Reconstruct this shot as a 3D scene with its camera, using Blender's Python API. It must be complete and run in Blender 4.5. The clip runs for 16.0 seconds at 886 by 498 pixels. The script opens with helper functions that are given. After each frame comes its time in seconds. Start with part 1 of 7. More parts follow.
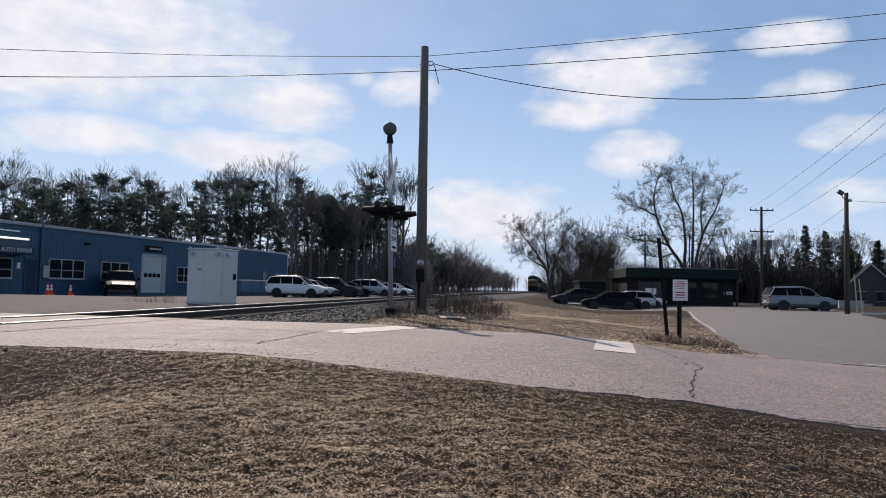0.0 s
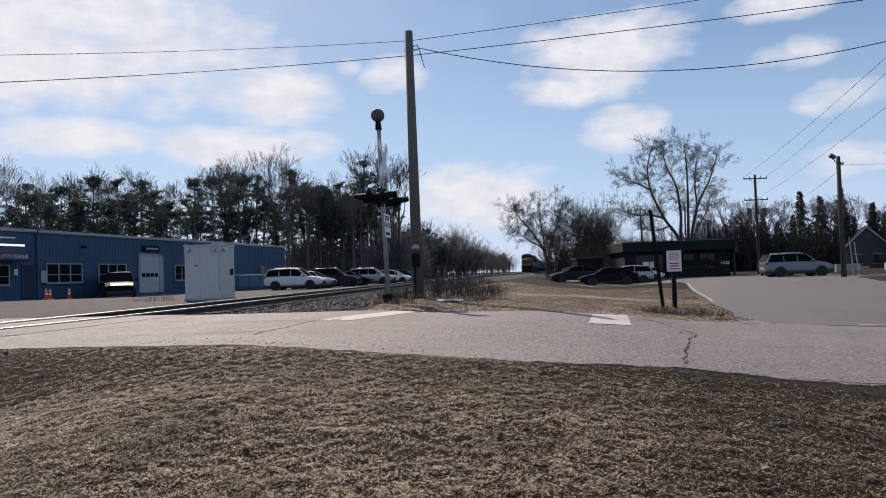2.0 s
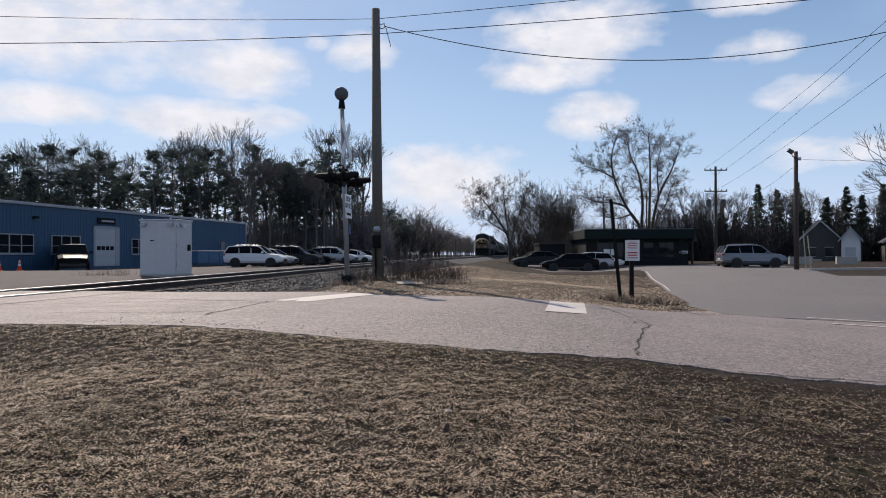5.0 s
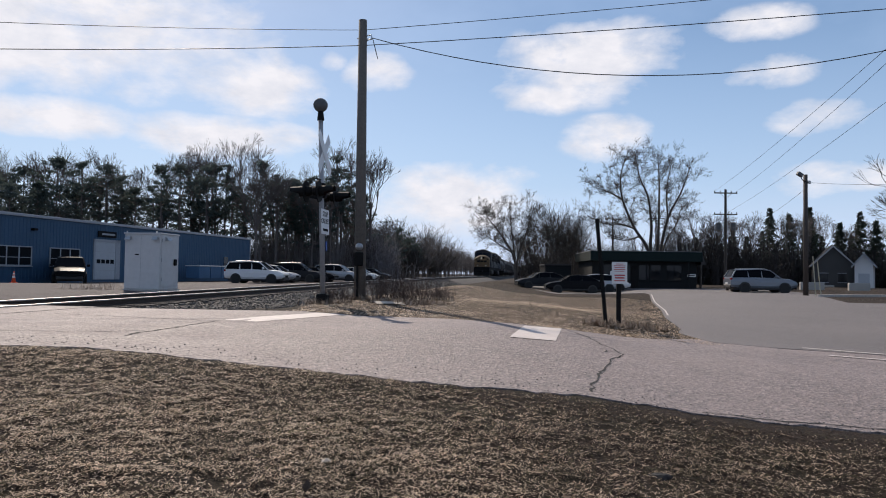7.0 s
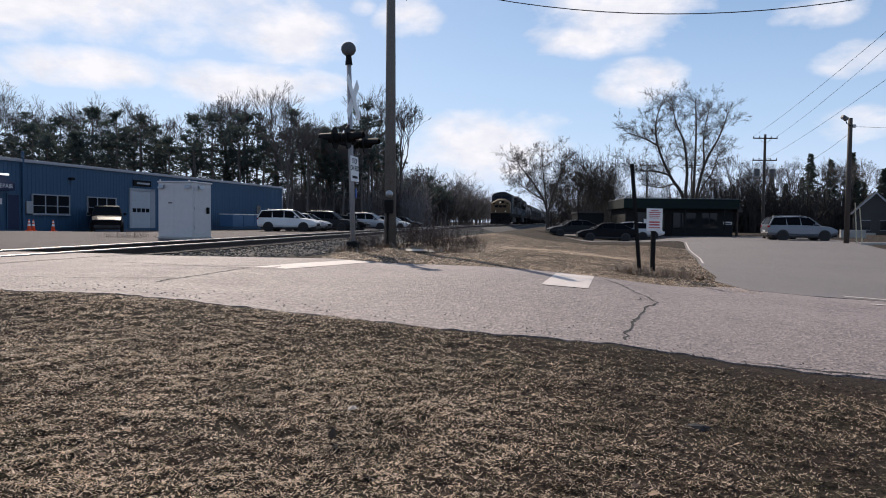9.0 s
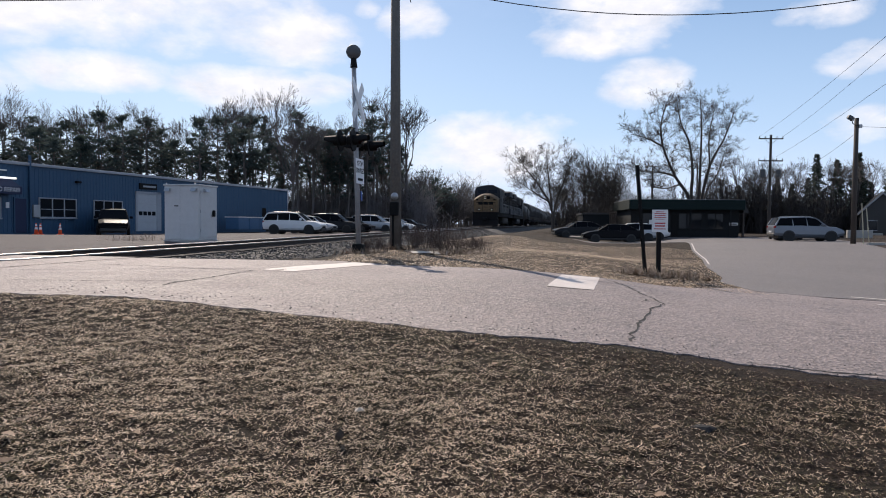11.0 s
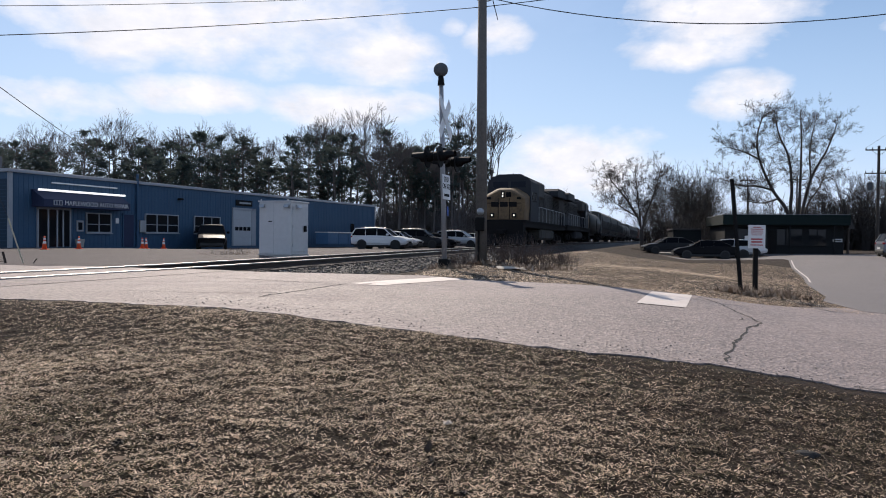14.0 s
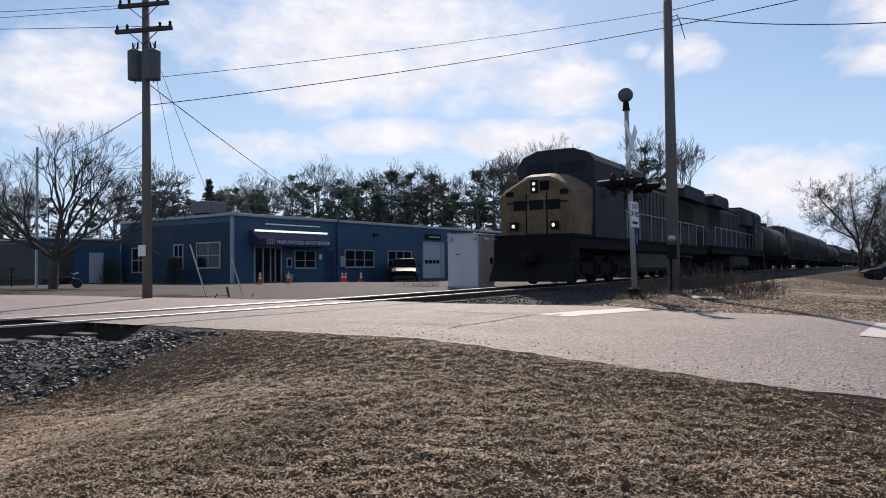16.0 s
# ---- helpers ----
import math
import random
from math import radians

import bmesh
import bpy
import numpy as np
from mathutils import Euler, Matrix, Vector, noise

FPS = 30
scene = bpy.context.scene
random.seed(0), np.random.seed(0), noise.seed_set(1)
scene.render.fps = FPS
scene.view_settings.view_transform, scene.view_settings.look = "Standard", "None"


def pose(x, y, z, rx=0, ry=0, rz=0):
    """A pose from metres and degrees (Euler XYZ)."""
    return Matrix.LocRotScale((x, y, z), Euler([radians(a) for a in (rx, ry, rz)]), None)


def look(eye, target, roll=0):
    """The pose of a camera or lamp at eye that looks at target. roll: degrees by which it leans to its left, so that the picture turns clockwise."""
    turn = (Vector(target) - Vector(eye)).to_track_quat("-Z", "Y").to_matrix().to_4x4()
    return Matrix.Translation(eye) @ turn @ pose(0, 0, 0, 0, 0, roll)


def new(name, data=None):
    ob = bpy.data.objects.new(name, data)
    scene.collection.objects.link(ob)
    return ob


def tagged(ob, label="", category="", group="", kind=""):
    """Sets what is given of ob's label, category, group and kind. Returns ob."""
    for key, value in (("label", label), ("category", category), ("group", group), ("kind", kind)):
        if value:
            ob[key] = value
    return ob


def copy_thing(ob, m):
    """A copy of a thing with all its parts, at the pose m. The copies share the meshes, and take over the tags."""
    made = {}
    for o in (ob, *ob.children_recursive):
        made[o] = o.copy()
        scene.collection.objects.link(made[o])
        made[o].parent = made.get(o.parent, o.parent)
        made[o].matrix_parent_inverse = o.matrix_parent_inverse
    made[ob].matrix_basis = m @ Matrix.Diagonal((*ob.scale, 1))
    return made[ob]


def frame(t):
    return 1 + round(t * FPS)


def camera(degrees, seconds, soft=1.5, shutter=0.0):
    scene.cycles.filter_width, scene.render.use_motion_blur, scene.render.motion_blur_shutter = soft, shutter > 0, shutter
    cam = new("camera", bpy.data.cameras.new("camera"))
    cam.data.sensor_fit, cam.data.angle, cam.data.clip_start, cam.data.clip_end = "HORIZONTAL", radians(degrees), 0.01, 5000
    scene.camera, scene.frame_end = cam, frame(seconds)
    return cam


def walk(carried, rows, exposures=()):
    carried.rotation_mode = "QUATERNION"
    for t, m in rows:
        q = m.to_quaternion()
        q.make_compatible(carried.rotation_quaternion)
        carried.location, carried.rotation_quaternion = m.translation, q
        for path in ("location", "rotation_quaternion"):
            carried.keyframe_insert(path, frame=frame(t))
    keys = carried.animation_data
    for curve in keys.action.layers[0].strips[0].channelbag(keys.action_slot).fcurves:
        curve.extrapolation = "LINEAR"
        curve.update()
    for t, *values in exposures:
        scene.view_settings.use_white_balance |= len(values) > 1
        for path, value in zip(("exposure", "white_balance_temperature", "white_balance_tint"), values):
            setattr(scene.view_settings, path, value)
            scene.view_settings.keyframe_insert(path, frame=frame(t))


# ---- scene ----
cam = camera(63.4, 16.0, soft=1.0)
PATH = [
    (0, (0.273, -0.045, 1.409), (0.217, 1.951, 1.52), 1.2),
    (0.5, (0.34, -0.097, 1.394), (0.334, 1.9, 1.487), 0.8),
    (1, (0.356, -0.154, 1.36), (0.391, 1.841, 1.496), -0.4),
    (1.5, (0.329, -0.191, 1.364), (0.312, 1.805, 1.484), -1.4),
    (2, (0.349, -0.118, 1.369), (0.3, 1.88, 1.438), -1.8),
    (2.5, (0.336, -0.158, 1.376), (0.327, 1.841, 1.442), -1.6),
    (3, (0.34, -0.119, 1.37), (0.361, 1.879, 1.438), -1.4),
    (3.5, (0.34, -0.105, 1.374), (0.364, 1.894, 1.437), -1.3),
    (4, (0.338, -0.092, 1.397), (0.35, 1.907, 1.447), -1.0),
    (4.5, (0.367, -0.087, 1.415), (0.401, 1.913, 1.438), -0.4),
    (4.7, (0.377, -0.076, 1.41), (0.427, 1.924, 1.423), -0.2),
    (7, (1.184, 0.725, 1.419), (1.201, 2.724, 1.488), 0.8),
    (7.5, (1.218, 0.877, 1.416), (1.162, 2.875, 1.471), 0.7),
    (8, (1.221, 0.907, 1.418), (1.149, 2.906, 1.425), 0.7),
    (8.5, (1.199, 0.886, 1.405), (1.126, 2.884, 1.364), 0.7),
    (9, (1.199, 0.896, 1.395), (1.131, 2.893, 1.319), 0.7),
    (11.5, (1.196, 0.865, 1.397), (1.104, 2.862, 1.331), 0.4),
    (12, (1.197, 0.855, 1.394), (1.085, 2.851, 1.334), 0.6),
    (12.5, (1.186, 0.87, 1.394), (1.053, 2.865, 1.337), 0.8),
    (13, (1.181, 0.859, 1.389), (1.012, 2.851, 1.335), 0.9),
    (13.5, (1.182, 0.858, 1.393), (0.957, 2.845, 1.346), 0.9),
    (14, (1.178, 0.846, 1.393), (0.86, 2.821, 1.363), 0.6),
    (14.5, (1.167, 0.836, 1.396), (0.751, 2.792, 1.384), 0.3),
    (15, (1.158, 0.824, 1.401), (0.625, 2.752, 1.409), -0.0),
    (15.5, (1.156, 0.819, 1.401), (0.497, 2.707, 1.429), -0.3),
    (16, (1.161, 0.845, 1.398), (0.352, 2.673, 1.453), -0.5),
]
walk(cam, [(t, look(eye, target, roll)) for t, eye, target, roll in PATH],
     exposures=[(0, -0.02), (1, -0.07), (2, -0.1), (4, -0.06), (8, 0.0), (9, 0.06), (12.5, 0.18), (16, 0.06)])

# ---- world, sun ----
SUN_AZ, SUN_EL = radians(-22.9), radians(39.5)


class Tree:
    """Chains nodes of one node tree."""

    def __init__(self, tree):
        self.t = tree

    def node(self, kind, **inputs):
        n = self.t.nodes.new(kind)
        for k, v in inputs.items():
            if hasattr(v, "is_output"):
                self.t.links.new(v, n.inputs[k.replace("_", " ")])
            else:
                n.inputs[k.replace("_", " ")].default_value = v
        return n

    def math(self, op, a, b=0.0, c=0.0, clamp=False):
        n = self.t.nodes.new("ShaderNodeMath")
        n.operation, n.use_clamp = op, clamp
        for k, v in enumerate((a, b, c)):
            if hasattr(v, "is_output"):
                self.t.links.new(v, n.inputs[k])
            else:
                n.inputs[k].default_value = v
        return n.outputs[0]

    def mix(self, fac, a, b, blend="MIX"):
        n = self.t.nodes.new("ShaderNodeMix")
        n.data_type, n.blend_type = "RGBA", blend
        for k, v in ((0, fac), (6, a), (7, b)):
            if hasattr(v, "is_output"):
                self.t.links.new(v, n.inputs[k])
            else:
                n.inputs[k].default_value = v
        return n.outputs[2]

    def ramp(self, fac, *stops):
        n = self.t.nodes.new("ShaderNodeValToRGB")
        self.t.links.new(fac, n.inputs[0])
        r = n.color_ramp
        while len(r.elements) < len(stops):
            r.elements.new(0.5)
        for e, (p, c) in zip(r.elements, stops):
            e.position, e.color = p, c if len(c) == 4 else (*c, 1)
        return n.outputs[0]

    def noise(self, vec, scale, detail=4.0, rough=0.55, warp=0.0):
        n = self.t.nodes.new("ShaderNodeTexNoise")
        if vec is not None:
            self.t.links.new(vec, n.inputs["Vector"])
        n.inputs["Scale"].default_value, n.inputs["Detail"].default_value = scale, detail
        n.inputs["Roughness"].default_value, n.inputs["Distortion"].default_value = rough, warp
        return n.outputs[0]


def make_world():
    w = bpy.data.worlds.new("sky")
    scene.world = w
    w.use_nodes = True
    w.node_tree.nodes.clear()
    T = Tree(w.node_tree)
    sky = T.node("ShaderNodeTexSky")
    sky.sky_type, sky.sun_disc = "NISHITA", False
    sky.sun_elevation, sky.sun_rotation = SUN_EL, SUN_AZ
    sky.air_density, sky.dust_density, sky.ozone_density = 1.0, 0.6, 2.0
    co = T.node("ShaderNodeTexCoord").outputs["Generated"]
    sep = T.node("ShaderNodeSeparateXYZ", Vector=co)
    x, y, z = sep.outputs
    az = T.math("MULTIPLY", T.math("ARCTAN2", x, y), 57.2958)
    el = T.math("MULTIPLY", T.math("ARCSINE", z), 57.2958)
    flat = T.node("ShaderNodeCombineXYZ", X=T.math("MULTIPLY", az, 0.06), Y=T.math("MULTIPLY", el, 0.11)).outputs[0]
    puff = T.noise(flat, 2.2, 8.0, 0.55, 0.25)
    # cumulus: azimuth, elevation, half width, half height, weight
    clouds = [(-29, 17.2, 19, 6.5, 1.0), (-15, 14.0, 7, 3.2, .85), (-28, 10.6, 6.5, 1.9, 1.1), (-17, 10.2, 8.5, 2.1, 1.1), (-5, 15.6, 3.4, 2.0, .75), (-8.5, 16.4, 1.6, 1.0, .6),
              (12, 16.4, 9, 3.8, 1.0), (8, 14.0, 5, 1.8, .8), (13.5, 10.6, 4.5, 2.2, .85), (28.5, 11.3, 4.5, 1.6, .8), (25, 14.8, 4, 1.4, .75), (24.5, 18.2, 4.5, 1.5, .7),
              (2, 6.0, 9, 3.6, 1.0), (-38, 9.5, 7, 1.8, .85), (-52, 13, 9, 5, .95), (44, 15, 9, 4, .9), (30, 7, 6, 1.6, .7), (22, 25, 12, 3.0, .7), (-5, 27, 12, 4, .7),
              (100, 18, 20, 7, .9), (-110, 20, 25, 7, .9), (160, 14, 22, 6, .9), (-165, 25, 18, 7, .9), (60, 30, 14, 5, .8), (-70, 27, 14, 5, .8)]
    total = None
    for a, e, wa, we, k in clouds:
        da = T.math("DIVIDE", T.math("SUBTRACT", az, a), wa)
        de = T.math("DIVIDE", T.math("SUBTRACT", el, e), we)
        d = T.math("ADD", T.math("MULTIPLY", da, da), T.math("MULTIPLY", de, de))
        v = T.math("MULTIPLY", T.math("SUBTRACT", 1.0, d, clamp=True), k)
        total = v if total is None else T.math("MAXIMUM", total, v)
    rag = T.noise(flat, 7.0, 6.0, 0.6)
    ragged = T.math("ADD", T.math("MULTIPLY", T.math("SUBTRACT", puff, 0.5), 2.0), T.math("MULTIPLY", T.math("SUBTRACT", rag, 0.5), 0.7))
    dens = T.math("ADD", T.math("MULTIPLY", total, 0.95), ragged)
    mask = T.math("MULTIPLY", T.math("SUBTRACT", dens, 0.20), 1.5, clamp=True)
    mask = T.math("MULTIPLY", mask, T.math("MULTIPLY", total, 4.0, clamp=True))
    haze = T.math("MULTIPLY", T.math("SUBTRACT", 1.0, T.math("DIVIDE", T.math("ABSOLUTE", el), 26.0), clamp=True), 0.85)
    veil = T.math("MULTIPLY", T.noise(flat, 0.9, 5.0, 0.6), 0.6)
    shade = T.noise(flat, 5.0, 5.0, 0.6)
    white = T.ramp(shade, (0.3, (8.9, 9.1, 10.1)), (0.62, (11.0, 10.8, 11.4)))
    hs = T.node("ShaderNodeHueSaturation", Color=sky.outputs[0], Saturation=1.25, Value=1.0)
    base = T.mix(T.math("MAXIMUM", haze, veil), hs.outputs[0], (6.7, 8.6, 12.1, 1))
    low = T.math("MULTIPLY", T.math("SUBTRACT", 1.0, T.math("DIVIDE", T.math("ABSOLUTE", el), 7.0), clamp=True), 0.55)
    base = T.mix(low, base, (8.5, 9.4, 11.9, 1))
    col = T.mix(mask, base, white)
    bg = T.node("ShaderNodeBackground", Color=col, Strength=0.085)
    out = T.node("ShaderNodeOutputWorld")
    T.t.links.new(bg.outputs[0], out.inputs[0])


make_world()
sun = new("sun", bpy.data.lights.new("sun", "SUN"))
sun.data.energy, sun.data.angle, sun.data.color = 5.0, radians(0.55), (1.0, 0.87, 0.74)
sun.matrix_basis = look((0, 0, 0), (-math.sin(SUN_AZ) * math.cos(SUN_EL), -math.cos(SUN_AZ) * math.cos(SUN_EL), -math.sin(SUN_EL)))

# ---- materials ----


def mat(name, c1, c2=None, rough=0.6, metal=0.0, fine=40.0, coarse=1.2, bump=0.15, spec=0.5, island=0.0, per_object=0.0, stain=0.35, coat=0.0, emit=0.0, thin=0.0):
    """Two colours mixed by a coarse and a fine noise at real size, with relief."""
    m = bpy.data.materials.new(name)
    m.use_nodes = True
    m.node_tree.nodes.clear()
    T = Tree(m.node_tree)
    c2 = c2 or tuple(0.75 * v for v in c1)
    co = T.node("ShaderNodeTexCoord").outputs["Object"]
    big, small = T.noise(co, coarse, 5.0, 0.6), T.noise(co, fine, 3.0, 0.6)
    k = T.math("ADD", T.math("MULTIPLY", T.math("SUBTRACT", big, 0.5), 2.0 * stain), T.math("MULTIPLY", small, 1.0), clamp=True)
    if island:
        k = T.math("ADD", k, T.math("MULTIPLY", T.math("SUBTRACT", T.node("ShaderNodeNewGeometry").outputs["Random Per Island"], 0.5), island), clamp=True)
    if per_object:
        k = T.math("ADD", k, T.math("MULTIPLY", T.math("SUBTRACT", T.node("ShaderNodeObjectInfo").outputs["Random"], 0.5), per_object), clamp=True)
    col = T.mix(k, (*c1, 1), (*c2, 1))
    p = T.node("ShaderNodeBsdfPrincipled", Base_Color=col, Metallic=metal)
    p.inputs["Specular IOR Level"].default_value = spec
    p.inputs["Coat Weight"].default_value = coat
    T.t.links.new(T.math("ADD", rough - 0.1, T.math("MULTIPLY", small, 0.2), clamp=True), p.inputs["Roughness"])
    if emit:
        p.inputs["Emission Color"].default_value, p.inputs["Emission Strength"].default_value = (*c1, 1), emit
    if bump:
        b = T.node("ShaderNodeBump", Strength=min(1.0, bump), Distance=0.02, Height=small)
        T.t.links.new(b.outputs[0], p.inputs["Normal"])
    out = T.node("ShaderNodeOutputMaterial")
    if thin:
        tr = T.node("ShaderNodeBsdfTranslucent", Color=col)
        mx = T.node("ShaderNodeMixShader", Fac=thin)
        T.t.links.new(p.outputs[0], mx.inputs[1])
        T.t.links.new(tr.outputs[0], mx.inputs[2])
        T.t.links.new(mx.outputs[0], out.inputs[0])
    else:
        T.t.links.new(p.outputs[0], out.inputs[0])
    return m


def glass_mat(name, tint, rough=0.05, spec=0.2):
    m = bpy.data.materials.new(name)
    m.use_nodes = True
    p = m.node_tree.nodes["Principled BSDF"]
    p.inputs["Base Color"].default_value = (*tint, 1)
    p.inputs["Roughness"].default_value, p.inputs["Specular IOR Level"].default_value = rough, spec
    return m


def ground_mat():
    """Matted winter turf: straw, dull green and bare soil in patches."""
    m = bpy.data.materials.new("turf")
    m.use_nodes = True
    m.node_tree.nodes.clear()
    T = Tree(m.node_tree)
    co = T.node("ShaderNodeTexCoord").outputs["Object"]
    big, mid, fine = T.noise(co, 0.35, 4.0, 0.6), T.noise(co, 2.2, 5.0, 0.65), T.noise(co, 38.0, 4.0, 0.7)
    # near-black first stops put the shade between blades into the ground colour
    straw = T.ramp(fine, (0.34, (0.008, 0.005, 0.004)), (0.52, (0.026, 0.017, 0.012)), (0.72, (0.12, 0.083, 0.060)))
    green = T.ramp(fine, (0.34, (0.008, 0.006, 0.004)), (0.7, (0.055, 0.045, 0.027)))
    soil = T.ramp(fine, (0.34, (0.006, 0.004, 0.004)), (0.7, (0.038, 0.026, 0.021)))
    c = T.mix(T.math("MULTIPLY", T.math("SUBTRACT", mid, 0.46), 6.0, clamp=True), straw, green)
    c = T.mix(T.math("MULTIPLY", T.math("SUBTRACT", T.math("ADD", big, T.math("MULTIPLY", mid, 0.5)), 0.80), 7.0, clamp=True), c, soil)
    p = T.node("ShaderNodeBsdfPrincipled", Base_Color=c, Roughness=0.95)
    p.inputs["Specular IOR Level"].default_value = 0.15
    b = T.node("ShaderNodeBump", Strength=0.9, Distance=0.03, Height=T.math("ADD", fine, T.math("MULTIPLY", mid, 0.7)))
    T.t.links.new(b.outputs[0], p.inputs["Normal"])
    T.t.links.new(p.outputs[0], T.node("ShaderNodeOutputMaterial").inputs[0])
    return m


def asphalt_mat(name, lo, hi, spec=0.5):
    """Worn, pale asphalt with stone chips, patches and oil."""
    m = bpy.data.materials.new(name)
    m.use_nodes = True
    m.node_tree.nodes.clear()
    T = Tree(m.node_tree)
    co = T.node("ShaderNodeTexCoord").outputs["Object"]
    big, mid, fine = T.noise(co, 0.22, 5.0, 0.65), T.noise(co, 1.6, 5.0, 0.6), T.noise(co, 26.0, 3.0, 0.75)
    v = T.node("ShaderNodeTexVoronoi", Vector=co, Scale=34.0)
    k = T.math("ADD", T.math("MULTIPLY", big, 0.3), T.math("ADD", T.math("MULTIPLY", mid, 0.2), T.math("MULTIPLY", fine, 0.5)))
    c = T.ramp(k, (0.36, lo), (0.64, hi))
    c = T.mix(T.math("MULTIPLY", T.math("POWER", v.outputs["Color"], 2.0), 0.75), c, (hi[0] * 1.6, hi[1] * 1.55, hi[2] * 1.5, 1))
    p = T.node("ShaderNodeBsdfPrincipled", Base_Color=c)
    T.t.links.new(T.math("ADD", 0.6, T.math("MULTIPLY", mid, 0.3)), p.inputs["Roughness"])
    p.inputs["Specular IOR Level"].default_value = spec
    b = T.node("ShaderNodeBump", Strength=1.0, Distance=0.011, Height=T.math("ADD", v.outputs["Distance"], T.math("MULTIPLY", fine, 0.6)))
    T.t.links.new(b.outputs[0], p.inputs["Normal"])
    T.t.links.new(p.outputs[0], T.node("ShaderNodeOutputMaterial").inputs[0])
    return m


TURF = ground_mat()
ASPHALT = asphalt_mat("worn_asphalt", (0.045, 0.038, 0.037), (0.245, 0.203, 0.194), 0.42)
FORE = asphalt_mat("forecourt_asphalt", (0.030, 0.027, 0.029), (0.088, 0.077, 0.080), 0.06)
LOT = asphalt_mat("lot_asphalt", (0.055, 0.050, 0.049), (0.14, 0.123, 0.118))
PAINT_W = mat("road_paint", (0.60, 0.53, 0.49), (0.40, 0.35, 0.32), 0.7, fine=30, coarse=3, bump=0.3, stain=0.4)
CRACK = mat("crack_tar", (0.008, 0.007, 0.007), rough=0.9)
BALLAST = mat("ballast_stone", (0.012, 0.012, 0.014), (0.085, 0.083, 0.086), 0.7, fine=30, coarse=2, bump=0.3, island=0.9)
BALLAST_BED = mat("ballast_bed", (0.010, 0.009, 0.009), (0.04, 0.036, 0.034), 0.9, fine=25, coarse=1, bump=0.9)
TIE = mat("creosote_tie", (0.035, 0.027, 0.022), (0.09, 0.072, 0.06), 0.85, fine=20, coarse=2, bump=0.5, per_object=0.4)
RAIL_STEEL = mat("rail_steel", (0.40, 0.39, 0.385), (0.27, 0.26, 0.25), 0.48, 1.0, fine=60, bump=0.0)
RAIL_RUST = mat("rail_rust", (0.022, 0.014, 0.011), (0.045, 0.03, 0.023), 0.8, fine=40, bump=0.3)
BLADE = mat("dry_grass_blade", (0.96, 0.75, 0.55), (0.19, 0.135, 0.092), 0.5, thin=0.4, fine=2, coarse=0.6, bump=0, island=0.9, spec=0.2, stain=0.8)
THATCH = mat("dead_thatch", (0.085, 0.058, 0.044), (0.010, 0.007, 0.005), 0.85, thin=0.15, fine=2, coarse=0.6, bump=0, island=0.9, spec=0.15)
BLADE_G = mat("green_grass_blade", (0.19, 0.165, 0.085), (0.05, 0.043, 0.022), 0.8, thin=0.25, fine=2, coarse=0.8, bump=0, island=0.9, spec=0.2)
WHITE_BOX = mat("white_cabinet_paint", (0.60, 0.59, 0.59), (0.48, 0.47, 0.47), 0.45, fine=6, coarse=1.1, bump=0.03, stain=0.25)
GALV = mat("galvanised_steel", (0.42, 0.43, 0.44), (0.30, 0.31, 0.32), 0.45, 0.7, fine=30, coarse=4, bump=0.05)
SILVER = mat("silver_mast_paint", (0.36, 0.36, 0.37), (0.24, 0.24, 0.25), 0.5, 0.2, fine=25, coarse=3, bump=0.08)
BLACK = mat("black_paint", (0.005, 0.005, 0.006), (0.012, 0.012, 0.012), 0.65, fine=20, bump=0.05, spec=0.12)
WHITE_SIGN = mat("white_sign_sheet", (0.72, 0.72, 0.72), (0.62, 0.62, 0.62), 0.4, fine=8, bump=0.0, stain=0.2)
RED_SIGN = mat("red_sign_ink", (0.45, 0.03, 0.03), rough=0.5, bump=0)
RED_LENS = mat("red_lens", (0.35, 0.010, 0.008), rough=0.15, bump=0, emit=0.6)
BLUE_TAG = mat("blue_tag", (0.03, 0.10, 0.40), rough=0.5, bump=0)
WOOD_POLE = mat("weathered_pole_wood", (0.17, 0.15, 0.13), (0.085, 0.074, 0.064), 0.85, fine=18, coarse=1.5, bump=0.5)
DARK_POLE = mat("dark_pole_wood", (0.075, 0.058, 0.048), (0.04, 0.032, 0.027), 0.85, fine=18, coarse=1.5, bump=0.5)
WIRE = mat("black_cable", (0.015, 0.015, 0.016), rough=0.6, bump=0)
SIDING = mat("blue_steel_siding", (0.025, 0.078, 0.150), (0.019, 0.060, 0.118), 0.6, 0.0, fine=7, coarse=0.35, bump=0.05, stain=0.5)
BLOCK_BLUE = mat("blue_painted_block", (0.011, 0.037, 0.070), (0.008, 0.029, 0.056), 0.8, fine=12, coarse=0.5, bump=0.2, stain=0.5)
TRIM_W = mat("white_trim", (0.34, 0.36, 0.39), (0.24, 0.255, 0.28), 0.5, fine=10, coarse=1, bump=0.03)
NAVY = mat("navy_canvas", (0.012, 0.020, 0.055), (0.018, 0.028, 0.07), 0.8, fine=60, bump=0.1)
GLASS_DK = glass_mat("dark_window_glass", (0.012, 0.014, 0.017))
GLASS_CAR = glass_mat("car_glass", (0.005, 0.006, 0.008), 0.08, 0.03)
GLASS_LOCO = glass_mat("sooty_cab_glass", (0.014, 0.017, 0.026), 0.3, 0.1)
CAN_GREY = mat("transformer_grey", (0.11, 0.115, 0.12), (0.07, 0.073, 0.077), 0.6, fine=10, bump=0.03, spec=0.25)
LAMP_LIT = mat("lit_white_tube", (1.0, 0.98, 0.95), rough=0.3, bump=0, emit=0.9)
